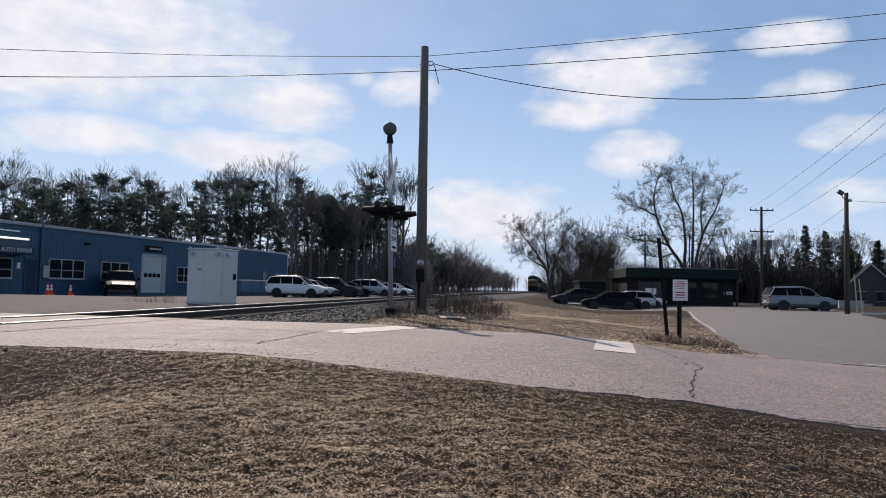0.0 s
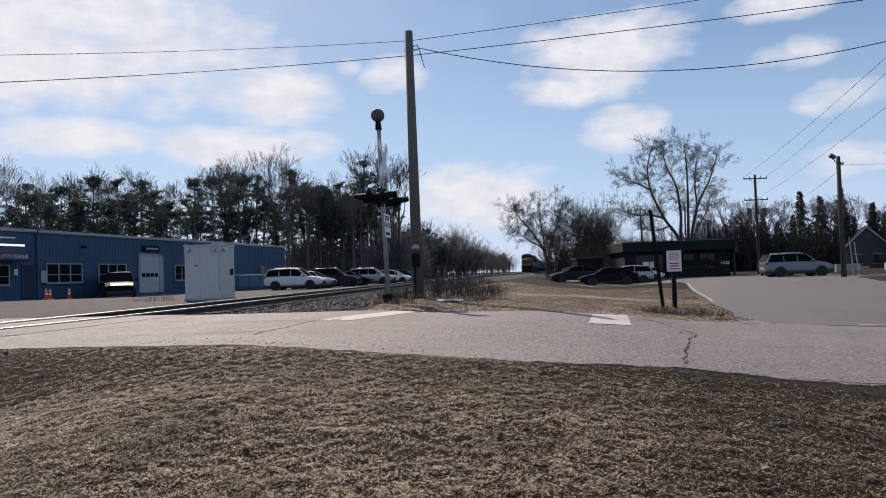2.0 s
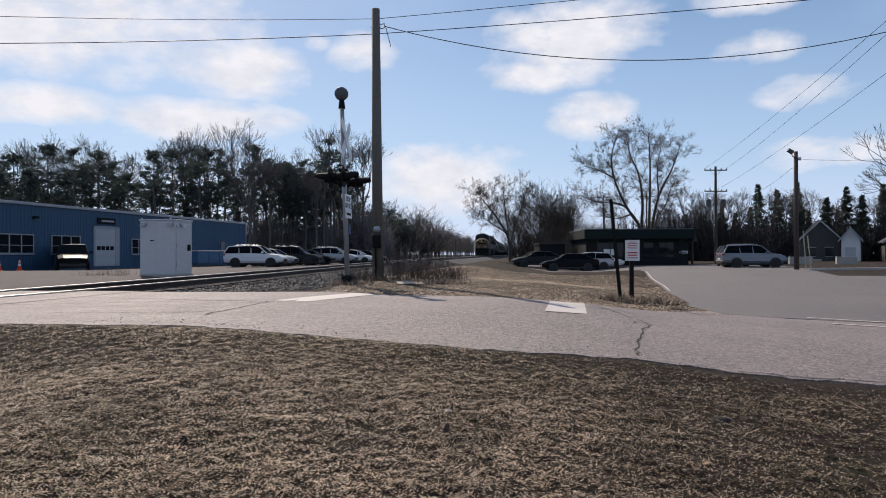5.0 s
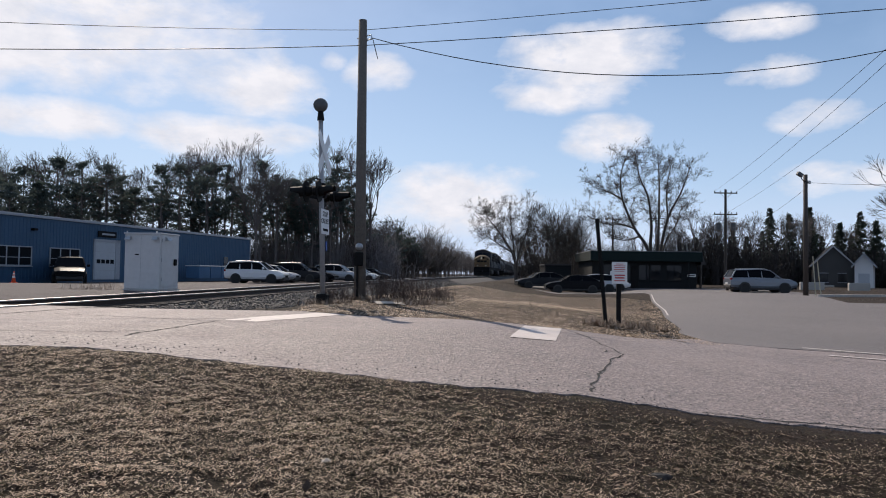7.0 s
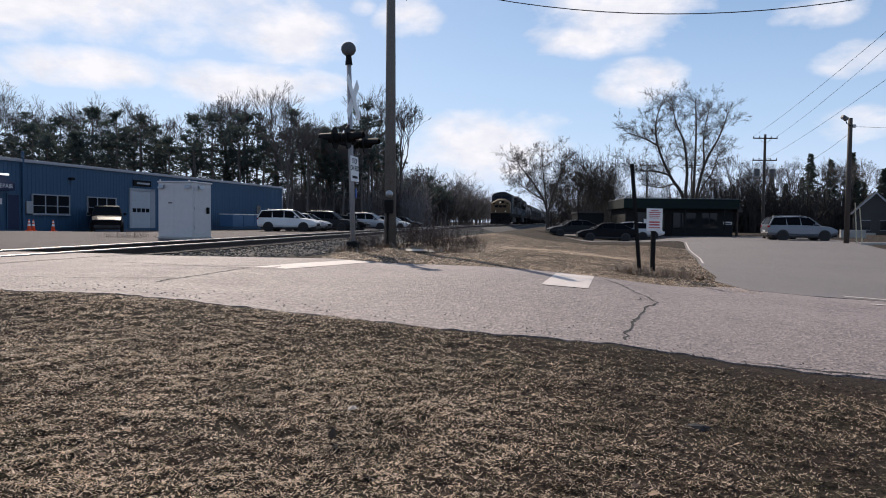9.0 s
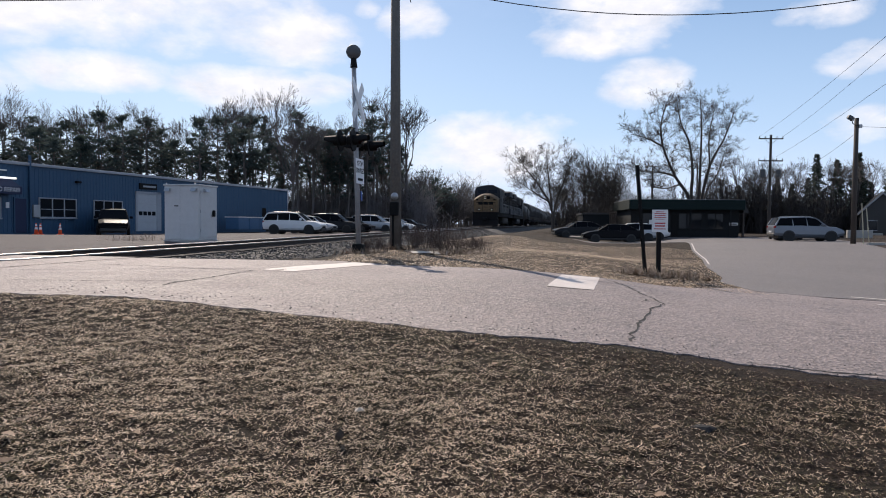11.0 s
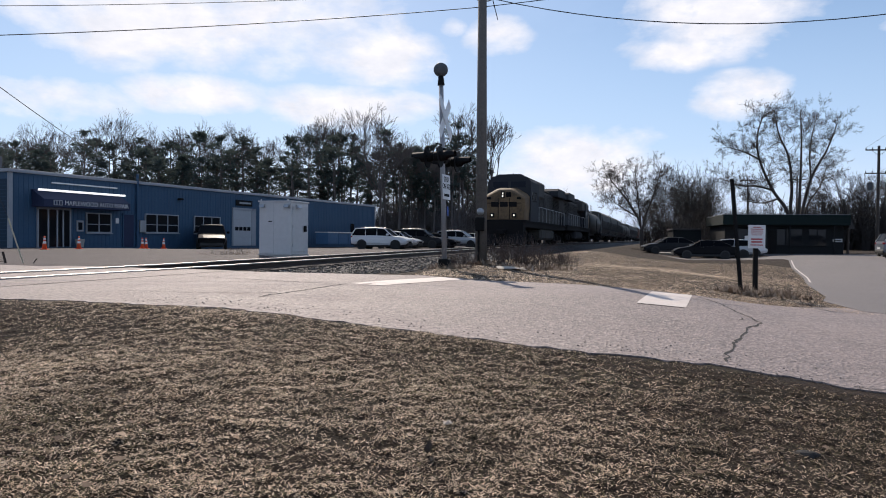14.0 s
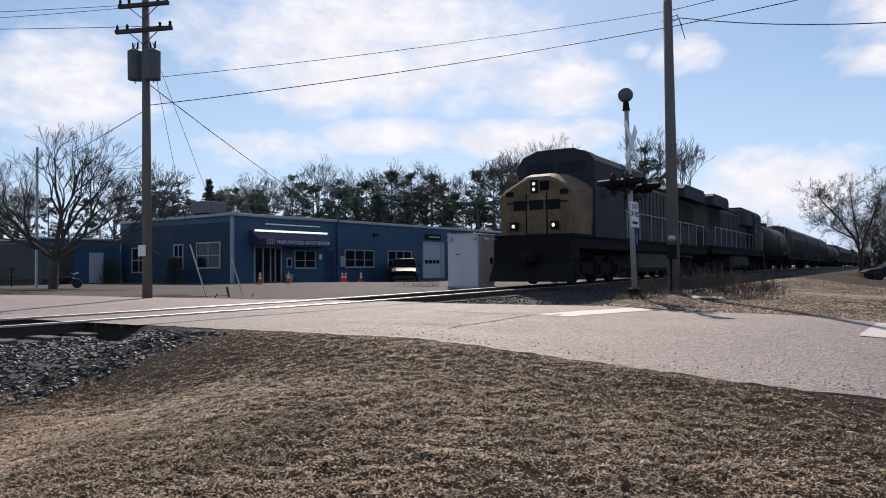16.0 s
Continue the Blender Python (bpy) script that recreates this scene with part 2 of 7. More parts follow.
LAMP_W = mat("white_lens", (0.9, 0.9, 0.88), rough=0.2, bump=0)
CAR_LENS = mat("car_headlamp_lens", (0.30, 0.31, 0.33), (0.16, 0.165, 0.18), rough=0.25, bump=0, fine=20)
PAPER = mat("old_paper", (0.50, 0.44, 0.36), (0.36, 0.31, 0.25), 0.8, bump=0.1)
WEED = mat("dry_weed_stem", (0.34, 0.26, 0.19), (0.18, 0.135, 0.10), 0.9, bump=0, island=0.7)
# Lighter than the dark twigs: haze over the woods is put into the colour.
HAZY_TWIG = mat("haze_paled_twigs", (0.20, 0.18, 0.18), (0.12, 0.108, 0.108), 0.9, fine=5, coarse=0.3, bump=0, island=0.5)
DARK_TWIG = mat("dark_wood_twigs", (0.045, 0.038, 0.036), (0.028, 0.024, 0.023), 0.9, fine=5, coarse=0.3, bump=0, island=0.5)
DOOR_W = mat("white_door_steel", (0.42, 0.44, 0.47), (0.33, 0.35, 0.38), 0.5, fine=8, coarse=1, bump=0.03)
ROOF_GREY = mat("grey_roof_membrane", (0.16, 0.16, 0.17), (0.10, 0.10, 0.11), 0.85, fine=20, coarse=0.6)
CHAR = mat("charcoal_block", (0.016, 0.018, 0.020), (0.010, 0.011, 0.012), 0.85, spec=0.2, fine=12, coarse=0.6, bump=0.2)
TEAL_ROOF = mat("dark_green_fascia", (0.007, 0.017, 0.017), (0.005, 0.012, 0.012), 0.8, spec=0.2, fine=12, bump=0.1)
CONE = mat("orange_cone_plastic", (0.75, 0.10, 0.03), (0.6, 0.08, 0.025), 0.55, bump=0.02)
RUBBER = mat("tyre_rubber", (0.014, 0.014, 0.014), (0.022, 0.022, 0.022), 0.85, fine=60, bump=0.2)
RIM = mat("alloy_rim", (0.60, 0.60, 0.61), (0.45, 0.45, 0.46), 0.4, 0.3, bump=0)
PLASTIC_DK = mat("dark_trim_plastic", (0.02, 0.02, 0.021), rough=0.6, bump=0.05)
TAIL = mat("tail_lamp_red", (0.30, 0.012, 0.012), rough=0.2, bump=0)
BARK = mat("grey_bark", (0.075, 0.062, 0.055), (0.038, 0.031, 0.027), 0.9, fine=12, coarse=1.2, bump=0.6)
BARK_FAR = mat("brown_bark", (0.145, 0.122, 0.112), (0.08, 0.067, 0.062), 0.9, fine=8, coarse=0.8, bump=0.3, per_object=0.3)
NEEDLE = mat("pine_needles", (0.060, 0.085, 0.080), (0.105, 0.125, 0.115), 0.8, thin=0.45, fine=3, coarse=0.6, bump=0, island=0.8, spec=0.2, per_object=0.3)
SPRUCE = mat("spruce_needles", (0.05, 0.066, 0.052), (0.085, 0.10, 0.08), 0.8, thin=0.3, fine=3, coarse=0.6, bump=0, island=0.8, spec=0.2, per_object=0.3)
SHRUB = mat("dry_shrub_twigs", (0.10, 0.068, 0.054), (0.045, 0.03, 0.026), 0.9, fine=5, bump=0, island=0.7)
LOCO_Y = mat("faded_yellow_loco_paint", (0.26, 0.165, 0.082), (0.055, 0.042, 0.033), 0.7, spec=0.25, fine=9, coarse=0.9, bump=0.08, stain=0.7)
LOCO_B = mat("dark_blue_loco_paint", (0.026, 0.030, 0.039), (0.044, 0.044, 0.047), 0.7, spec=0.12, fine=9, coarse=0.9, bump=0.08, stain=0.6)
LOCO_H = mat("sooty_hood_paint", (0.10, 0.093, 0.088), (0.045, 0.043, 0.043), 0.75, spec=0.12, fine=7, coarse=0.7, bump=0.08, stain=0.8)
LOCO_G = mat("grimy_grey_loco_paint", (0.085, 0.08, 0.074), (0.03, 0.029, 0.027), 0.75, spec=0.12, fine=9, coarse=0.8, bump=0.1, stain=0.8)
GRIME = mat("black_running_gear", (0.008, 0.008, 0.009), (0.019, 0.017, 0.017), 0.85, spec=0.1, fine=14, coarse=1.2, bump=0.2)
HEADLAMP = mat("lit_headlamp", (1.0, 0.93, 0.78), rough=0.2, bump=0, emit=0.9)
CAR_GREY = mat("grey_hopper_paint", (0.10, 0.096, 0.092), (0.05, 0.048, 0.047), 0.8, spec=0.2, fine=6, coarse=0.6, bump=0.1, stain=0.7)
TANK_BLK = mat("black_tank_paint", (0.018, 0.017, 0.017), (0.04, 0.037, 0.035), 0.65, spec=0.25, fine=6, coarse=0.6, bump=0.05, stain=0.7)
BROWN_CAR = mat("brown_boxcar_paint", (0.15, 0.062, 0.042), (0.085, 0.042, 0.033), 0.7, fine=6, coarse=0.6, bump=0.1, stain=0.7)
YELLOW_G = mat("yellow_guy_guard", (0.48, 0.44, 0.32), (0.36, 0.33, 0.24), 0.6, bump=0.05)
HOUSE_W = mat("white_clapboard", (0.66, 0.66, 0.66), (0.55, 0.55, 0.55), 0.6, fine=12, coarse=1, bump=0.05)
HOUSE_G = mat("grey_clapboard", (0.055, 0.053, 0.052), (0.04, 0.039, 0.038), 0.7, fine=12, coarse=1, bump=0.05)
SHINGLE = mat("dark_shingles", (0.06, 0.055, 0.055), (0.035, 0.033, 0.033), 0.9, fine=14, coarse=1, bump=0.4)
CONCRETE = mat("old_concrete", (0.42, 0.40, 0.37), (0.30, 0.285, 0.265), 0.85, fine=25, coarse=1, bump=0.25)
DUMP_BLUE = mat("blue_bin_steel", (0.05, 0.13, 0.25), (0.04, 0.10, 0.19), 0.6, fine=8, coarse=1, bump=0.05)


def paint(name, c, metal=0.0):
    if max(c) < 0.05:
        return mat(name, c, tuple(0.8 * v for v in c), 0.3, 0, fine=3, coarse=0.7, bump=0, stain=0.2, spec=0.04)
    return mat(name, c, tuple(0.9 * v for v in c), 0.35, metal, fine=3, coarse=0.7, bump=0, coat=0.2, stain=0.2, spec=0.35)


# ---- mesh tools ----


class Mesh:
    """Collects vertices and faces of one part."""

    def __init__(self):
        self.v, self.f = [], []

    def add(self, verts, faces):
        n = len(self.v)
        self.v.extend([tuple(p) for p in verts])
        self.f.extend([tuple(i + n for i in f) for f in faces])
        return self

    def box(self, x0, y0, z0, x1, y1, z1, m=None):
        p = [Vector((x, y, z)) for z in (z0, z1) for y in (y0, y1) for x in (x0, x1)]
        if m is not None:
            p = [m @ q for q in p]
        return self.add(p, [(0, 2, 3, 1), (4, 5, 7, 6), (0, 1, 5, 4), (2, 6, 7, 3), (0, 4, 6, 2), (1, 3, 7, 5)])

    def cbox(self, x0, y0, z0, x1, y1, z1, c=0.01, m=None):
        """A box with chamfered edges."""
        bm = bmesh.new()
        bmesh.ops.create_cube(bm, size=1)
        for q in bm.verts:
            q.co = ((x0 + x1) / 2 + q.co.x * (x1 - x0), (y0 + y1) / 2 + q.co.y * (y1 - y0), (z0 + z1) / 2 + q.co.z * (z1 - z0))
        bmesh.ops.bevel(bm, geom=bm.edges[:], offset=c, segments=1, affect="EDGES")
        bm.verts.index_update()
        vs = [m @ q.co if m is not None else q.co.copy() for q in bm.verts]
        fs = [[q.index for q in f.verts] for f in bm.faces]
        bm.free()
        return self.add(vs, fs)

    def tube(self, a, b, r0, r1=None, n=8, caps=True):
        a, b = Vector(a), Vector(b)
        r1 = r0 if r1 is None else r1
        d = (b - a).normalized()
        s = d.orthogonal().normalized()
        t = d.cross(s)
        vs = []
        for c, r in ((a, r0), (b, r1)):
            for k in range(n):
                w = 2 * math.pi * k / n
                vs.append(c + (s * math.cos(w) + t * math.sin(w)) * r)
        fs = [(k, (k + 1) % n, n + (k + 1) % n, n + k) for k in range(n)]
        if caps:
            fs += [tuple(range(n))[::-1], tuple(range(n, 2 * n))]
        return self.add(vs, fs)

    def path(self, pts, r, n=5):
        """One bent rod through the points."""
        pts = [Vector(p) for p in pts]
        ref = Vector((0.31, 0.47, 0.83))
        rings = []
        for k, p in enumerate(pts):
            d = (pts[min(k + 1, len(pts) - 1)] - pts[max(k - 1, 0)]).normalized()
            s = d.cross(ref).normalized()
            t = d.cross(s)
            rings.append([p + (s * math.cos(2 * math.pi * j / n) + t * math.sin(2 * math.pi * j / n)) * r for j in range(n)])
        return self.loft(rings)

    def prism(self, poly, y0, y1, m=None):
        """A polygon in x, z pushed from y0 to y1."""
        n = len(poly)
        vs = [Vector((x, y, z)) for y in (y0, y1) for x, z in poly]
        if m is not None:
            vs = [m @ q for q in vs]
        return self.add(vs, [tuple(range(n)), tuple(range(2 * n - 1, n - 1, -1))] + [(k, n + k, n + (k + 1) % n, (k + 1) % n) for k in range(n)])

    def loft(self, rings, caps=True):
        n = len(rings[0])
        vs = [p for r in rings for p in r]
        fs = [(a * n + k, a * n + (k + 1) % n, (a + 1) * n + (k + 1) % n, (a + 1) * n + k) for a in range(len(rings) - 1) for k in range(n)]
        if caps:
            fs += [tuple(range(n))[::-1], tuple(range((len(rings) - 1) * n, len(rings) * n))]
        return self.add(vs, fs)

    def lathe(self, prof, n=16, m=None):
        """Radius, height pairs turned round z."""
        rings = [[Vector((r * math.cos(2 * math.pi * k / n), r * math.sin(2 * math.pi * k / n), z)) for k in range(n)] for r, z in prof]
        if m is not None:
            rings = [[m @ p for p in r] for r in rings]
        return self.loft(rings)

    def data(self, name, material, smooth=False):
        me = bpy.data.meshes.new(name)
        me.from_pydata([tuple(p) for p in self.v], [], self.f)
        me.materials.append(material)
        if smooth:
            me.polygons.foreach_set("use_smooth", [True] * len(me.polygons))
        me.update()
        return me


def part(name, m, material, parent=None, label="", smooth=False):
    ob = new(name, m.data(name, material, smooth))
    if parent is not None:
        ob.parent = parent
    return tagged(ob, label)


def thing(name, m, label, category, group="", kind=""):
    ob = new(name)
    ob.matrix_basis = m
    return tagged(ob, label, category, group, kind)


# ---- plan: the track runs along s, u is the way across it ----
TB = math.atan(0.142)
TS, TC = math.sin(TB), math.cos(TB)
RAIL_Z = 0.71


def rail_z(s):
    """The line climbs gently past the crossing."""
    return RAIL_Z + 0.0052 * min(max(s - 14.0, 0.0), 66.0)


def track(u, s):
    return (-9.6 + s * TS + u * TC, s * TC - u * TS)


def to_track(x, y):
    return (x + 9.6) * TC - y * TS, (x + 9.6) * TS + y * TC


def step(a, b, x):
    k = np.clip((np.asarray(x, float) - a) / (b - a), 0, 1)
    return k * k * (3 - 2 * k)


def ground_z(x, y):
    """Height of the land: a low bank that carries the track, level ground beside it."""
    x, y = np.asarray(x, float), np.asarray(y, float)
    u, s = to_track(x, y)
    z = np.interp(u, [-400, -80, -30, -8, -1.6, 1.6, 6.2, 10.2, 11, 12, 12.6, 15, 18, 400], [.4, .5, .6, .66, .66, .66, .68, .48, .41, .28, .22, .06, 0, 0])
    z = np.where(u < -3, z - 0.22 * step(36, 50, y), z)
    right = u > 0
    fall = 0.06 * np.clip(8.3 - s, 0, 8.3) * step(3.0, 6.5, u)
    z = np.where(right, z - fall, z)
    z = np.where(right, z - np.minimum(z, .3) * step(20, 36, y) * step(6, 10, u) * (1 - step(60, 80, y)), z)
    z = np.where(right, z + 0.32 * step(14, 23, u) * step(22, 45, y) * (1 - step(62, 72, y)) + 0.33 * step(62, 72, y) * step(9, 13, u), z)
    z = z + (0.085 * step(9.5, 12.5, s) - 0.05 * (1 - step(8.2, 10.5, s))) * step(7, 9.5, u) * (1 - step(14, 18, u)) * (1 - step(20, 30, y))
    end = 8.02 - 2.6 * step(1.7, 3.3, u)
    drop = np.clip((8.45 - s) / (8.45 - end), 0, 1)
    z = np.where(right & (s < 12), z - 0.42 * drop * drop * (3 - 2 * drop) * (1 - step(4.2, 7.5, u)), z)
    z = np.where(s > 12, z - 0.30 * step(15.3, 16.4, s) * step(-3.6, -2.4, u) * (1 - step(3.6, 5.6, u)), z)
    z = np.where(~right & (s < 12), z - 0.3 * step(9.6, 8.4, s) * step(-3.6, -2.4, u), z)
    return z


def gz(x, y):
    return float(ground_z(x, y))
# ---- land ----


def sheet(name, xs, ys, height, material, label, category="", parent=None, kind="structure"):
    X, Y = np.meshgrid(xs, ys)
    Z = height(X, Y)
    v = np.stack([X, Y, Z], -1).reshape(-1, 3)
    nx = len(xs)
    i = (np.arange(len(ys) - 1)[:, None] * nx + np.arange(nx - 1)[None]).ravel()
    f = np.stack([i, i + 1, i + nx + 1, i + nx], -1)
    me = bpy.data.meshes.new(name)
    me.from_pydata(v.tolist(), [], f.tolist())
    me.materials.append(material)
    me.polygons.foreach_set("use_smooth", [True] * len(me.polygons))
    return tagged(new(name, me), label, category, kind=kind)


def spread(*runs):
    out = []
    for a, b, n in runs:
        out += list(np.linspace(a, b, n, endpoint=False))
    return np.array(out + [runs[-1][1]])


def clods(x, y, size, seed):
    """Smooth lattice noise between -0.5 and 0.5 at one size."""
    x, y = np.asarray(x, float) / size + seed * 17.3, np.asarray(y, float) / size + seed * 5.1
    i, j = np.floor(x), np.floor(y)
    f, g = x - i, y - j
    f, g = f * f * (3 - 2 * f), g * g * (3 - 2 * g)

    def h(a, b):
        v = np.sin(a * 127.1 + b * 311.7 + seed) * 43758.5453
        return v - np.floor(v) - 0.5

    return (h(i, j) * (1 - f) + h(i + 1, j) * f) * (1 - g) + (h(i, j + 1) * (1 - f) + h(i + 1, j + 1) * f) * g


def rough_ground(x, y):
    z = ground_z(x, y)
    u, s = to_track(x, y)
    lumps = 0.016 * clods(x, y, .11, 1) + 0.020 * clods(x, y, .055, 2) + 0.03 * clods(x, y, .6, 3)
    lumps = lumps + 0.005 * np.sin(3.1 * x + 1.3 * np.sin(2.3 * y)) * np.sin(2.7 * y + 1.1 * np.sin(1.9 * x))
    near = (s < 8.6) & (u > 3.4)
    z = np.where(near, z + lumps * (1 - step(8.1, 8.6, s)) * step(3.4, 4.4, u), z)
    paved = ((s > 8.75) & (s < 14.6)) | ((u < -3) & (s > 11) & (s < 65) & (u > -43)) | ((u < -3) & (s > 60) & (s < 93) & (u > -16.5))
    return np.where(paved, z - 0.05, z)


gx = spread((-1800, -200, 8), (-200, -60, 20), (-60, -8, 52), (-8, 9, 560), (9, 60, 52), (60, 220, 20), (220, 1800, 8))
gy = spread((-300, -20, 8), (-20, 0, 14), (0, 2.5, 8), (2.5, 9, 215), (9, 18, 40), (18, 60, 60), (60, 260, 40), (260, 2600, 16))
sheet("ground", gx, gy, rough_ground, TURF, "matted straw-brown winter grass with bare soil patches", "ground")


def ribbon(name, uv, nu, nv, to_xy, lift, material, label, category, kind="structure"):
    """A sheet over the land between u0..u1 and v0..v1 of a map to x, y, with a skirt down its rim."""
    (u0, u1), (v0, v1) = uv
    m = Mesh()
    us, vs = np.linspace(u0, u1, nu + 1), np.linspace(v0, v1, nv + 1)
    P = [[to_xy(a, b) for b in vs] for a in us]
    v = [(x, y, gz(x, y) + lift) for row in P for x, y in row]
    w = nv + 1
    f = [(a * w + b, (a + 1) * w + b, (a + 1) * w + b + 1, a * w + b + 1) for a in range(nu) for b in range(nv)]
    rim = [a * w for a in range(nu + 1)] + [nu * w + b for b in range(1, nv + 1)] + [a * w + nv for a in range(nu - 1, -1, -1)] + [b for b in range(nv - 1, 0, -1)]
    n = len(v)
    v += [(v[k][0], v[k][1], v[k][2] - 0.12) for k in rim]
    r = len(rim)
    f += [(rim[k], n + k, n + (k + 1) % r, rim[(k + 1) % r]) for k in range(r)]
    m.add(v, f)
    return tagged(part(name, m, material), label, category, kind=kind)


def wobble(v, k):
    return 0.03 * math.sin(2.9 * v + k) + 0.03 * math.sin(9.7 * v + 2 * k) + 0.03 * math.sin(23 * v + k)


def road_xy(u, k):
    lo, hi = 8.45 + wobble(u, 1) + 0.28 * float(step(9.5, 12.5, u)), 15.1 + 0.05 * math.sin(u)
    hi += -0.35 * float(step(6, 9.5, u)) * float(1 - step(10.5, 12.5, u)) + 1.3 * float(step(12.0, 14, u))
    return track(u, lo + (hi - lo) * k)


ribbon("road", ((-60, 120), (0, 1)), 1500, 8, road_xy, 0.012, ASPHALT, "worn pale asphalt road over the level crossing", "road")


def drive_xy(a, k):
    ys = [15.6, 17.0, 22.0, 30.0, 35.6, 36.6, 39.0, 51.6, 54.8, 55.6, 70.0]
    left = float(np.interp(a, ys, [6.2, 6.75, 8.0, 10.4, 11.83, 12.09, 12.7, 16.3, 16.9, 9.9, 9.2]))
    right = float(np.interp(a, ys, [24.0, 26.0, 30.0, 34.0, 34.0, 21.9, 22.7, 27.6, 29.0, 29.4, 33.0]))
    return left + (right - left) * k, a


ribbon("parking_lot", ((13.7, 69.5), (0, 1)), 160, 16, drive_xy, 0.018, LOT, "grey asphalt driveway and parking lot", "parking lot")
ribbon("forecourt", ((-44, -2.4), (15.0, 66)), 50, 40, track, 0.008, FORE, "pale worn asphalt forecourt before the repair shop", "forecourt")
ribbon("far_forecourt", ((-17, -2.6), (65.8, 93.5)), 16, 24, track, 0.006, FORE, "grey asphalt car park beyond the shop", "forecourt")
ribbon("forecourt_apron", ((-44, -2.4), (10.4, 15.1)), 50, 6, track, 0.004, FORE, "pale worn asphalt beside the track", "forecourt")
ribbon("pole_verge", ((-8.6, -5.9), (15.3, 16.6)), 10, 6, lambda u, s: track(u, s + .25 * math.sin(3 * u)), 0.016, TURF, "bare dirt patch round the transformer pole", "verge")
ribbon("tree_verge", ((-34, -19.2), (18.0, 20.9)), 20, 6, lambda u, s: track(u, s + .2 * math.sin(1.3 * u)), 0.02, TURF, "strip of dry grass under the verge tree", "verge")
ribbon("street", ((24, 120), (44, 50)), 40, 4, lambda a, b: (a, b + 0.35 * (a - 24)), 0.02, LOT, "asphalt side street beyond the parking lot", "street")


def marking(name, corners, label, lift=0.017, material=PAINT_W, base=0.0):
    """A painted quad laid over the road in strips; corners in u, s."""
    m = Mesh()
    (a, b, c, d), n = [Vector(p) for p in corners], 14
    v = []
    for k in range(n + 1):
        for p in (a.lerp(b, k / n), d.lerp(c, k / n)):
            x, y = track(*p)
            v.append((x, y, gz(x, y) + base + lift))
    m.add(v, [(2 * k, 2 * k + 2, 2 * k + 3, 2 * k + 1) for k in range(n)])
    return tagged(part(name, m, material), label, "road marking", kind="structure")


marking("stop_line", [(5.98, 12.35), (6.62, 15.0), (7.1, 15.0), (6.5, 12.3)], "worn white stop line painted on asphalt")
marking("stop_line", [(10.2, 12.05), (10.35, 14.42), (10.98, 14.68), (10.82, 12.2)], "bright white stop line block painted on asphalt")
marking("lane_line", [(15.47, 16.35), (22.5, 15.75), (22.5, 15.9), (15.47, 16.5)], "thin white lane line on asphalt", .026)
marking("lane_line", [(15.45, 15.1), (22.5, 14.7), (22.5, 14.82), (15.45, 15.22)], "thin white lane line on asphalt", .026)
for k, (a, b) in enumerate([((9.0, 25.5), (16.0, 50.8))]):
    m = Mesh()
    n, w = 26, 0.06
    v = []
    for j in range(n + 1):
        x, y = a[0] + (b[0] - a[0]) * j / n - 0.02 * math.sin(3 * j), a[1] + (b[1] - a[1]) * j / n
        x = drive_xy(y, 0)[0] + 0.12
        v += [(x, y, gz(x, y) + 0.024), (x + w, y, gz(x + w, y) + 0.024)]
    m.add(v, [(2 * j, 2 * j + 1, 2 * j + 3, 2 * j + 2) for j in range(n)])
    tagged(part("edge_line", m, PAINT_W), "worn white edge line along the driveway", "road marking", kind="structure")


def crack(pts, width, label):
    """A ragged tar-dark crack along points in u, s."""
    rnd = random.Random(len(pts) * 7 + int(10 * pts[0][0]))
    m, fine = Mesh(), []
    for (a, b), (c, d) in zip(pts, pts[1:]):
        n = max(2, int(math.hypot(c - a, d - b) / 0.10))
        fine += [(a + (c - a) * k / n + rnd.uniform(-.03, .03), b + (d - b) * k / n + rnd.uniform(-.03, .03)) for k in range(n)]
    fine.append(pts[-1])
    v = []
    for k, (a, b) in enumerate(fine):
        a2, b2 = fine[min(k + 1, len(fine) - 1)]
        a1, b1 = fine[max(k - 1, 0)]
        L = math.hypot(a2 - a1, b2 - b1) or 1
        nx, ny = -(b2 - b1) / L, (a2 - a1) / L
        w = width * rnd.uniform(0.35, 1.1) / 2
        for sgn in (-1, 1):
            x, y = track(a + sgn * w * nx, b + sgn * w * ny)
            v.append((x, y, gz(x, y) + 0.0165))
    m.add(v, [(2 * k, 2 * k + 1, 2 * k + 3, 2 * k + 2) for k in range(len(fine) - 1)])
    return tagged(part("road_crack", m, CRACK), label, "crack", kind="structure")


crack([(11.06, 14.5), (11.36, 13.7), (11.46, 12.7), (11.6, 12.2), (11.66, 11.76), (11.48, 11.2), (11.39, 10.7), (11.3, 10.3), (11.22, 9.9), (11.16, 9.55), (11.1, 9.2), (11.06, 8.85)], 0.03, "ragged dark crack across the asphalt")
crack([(11.63, 12.0), (11.48, 11.95), (11.38, 11.65)], 0.03, "short branch crack in the asphalt")
crack([(5.95, 12.3), (6.0, 11.25), (6.05, 10.5), (6.0, 10.1), (6.09, 9.6)], 0.045, "thin dark crack across the asphalt")
crack([(5.95, 10.3), (5.5, 10.05), (5.0, 9.95), (3.9, 9.9)], 0.03, "hairline crack in the asphalt")
crack([(5.89, 12.16), (4.89, 12.41), (3.89, 12.73), (2.74, 13.07)], 0.03, "hairline crack in the asphalt")
crack([(17.5, 9.1), (14.5, 9.0), (12.0, 8.75)], 0.03, "hairline crack along the road edge")

# ---- track ----


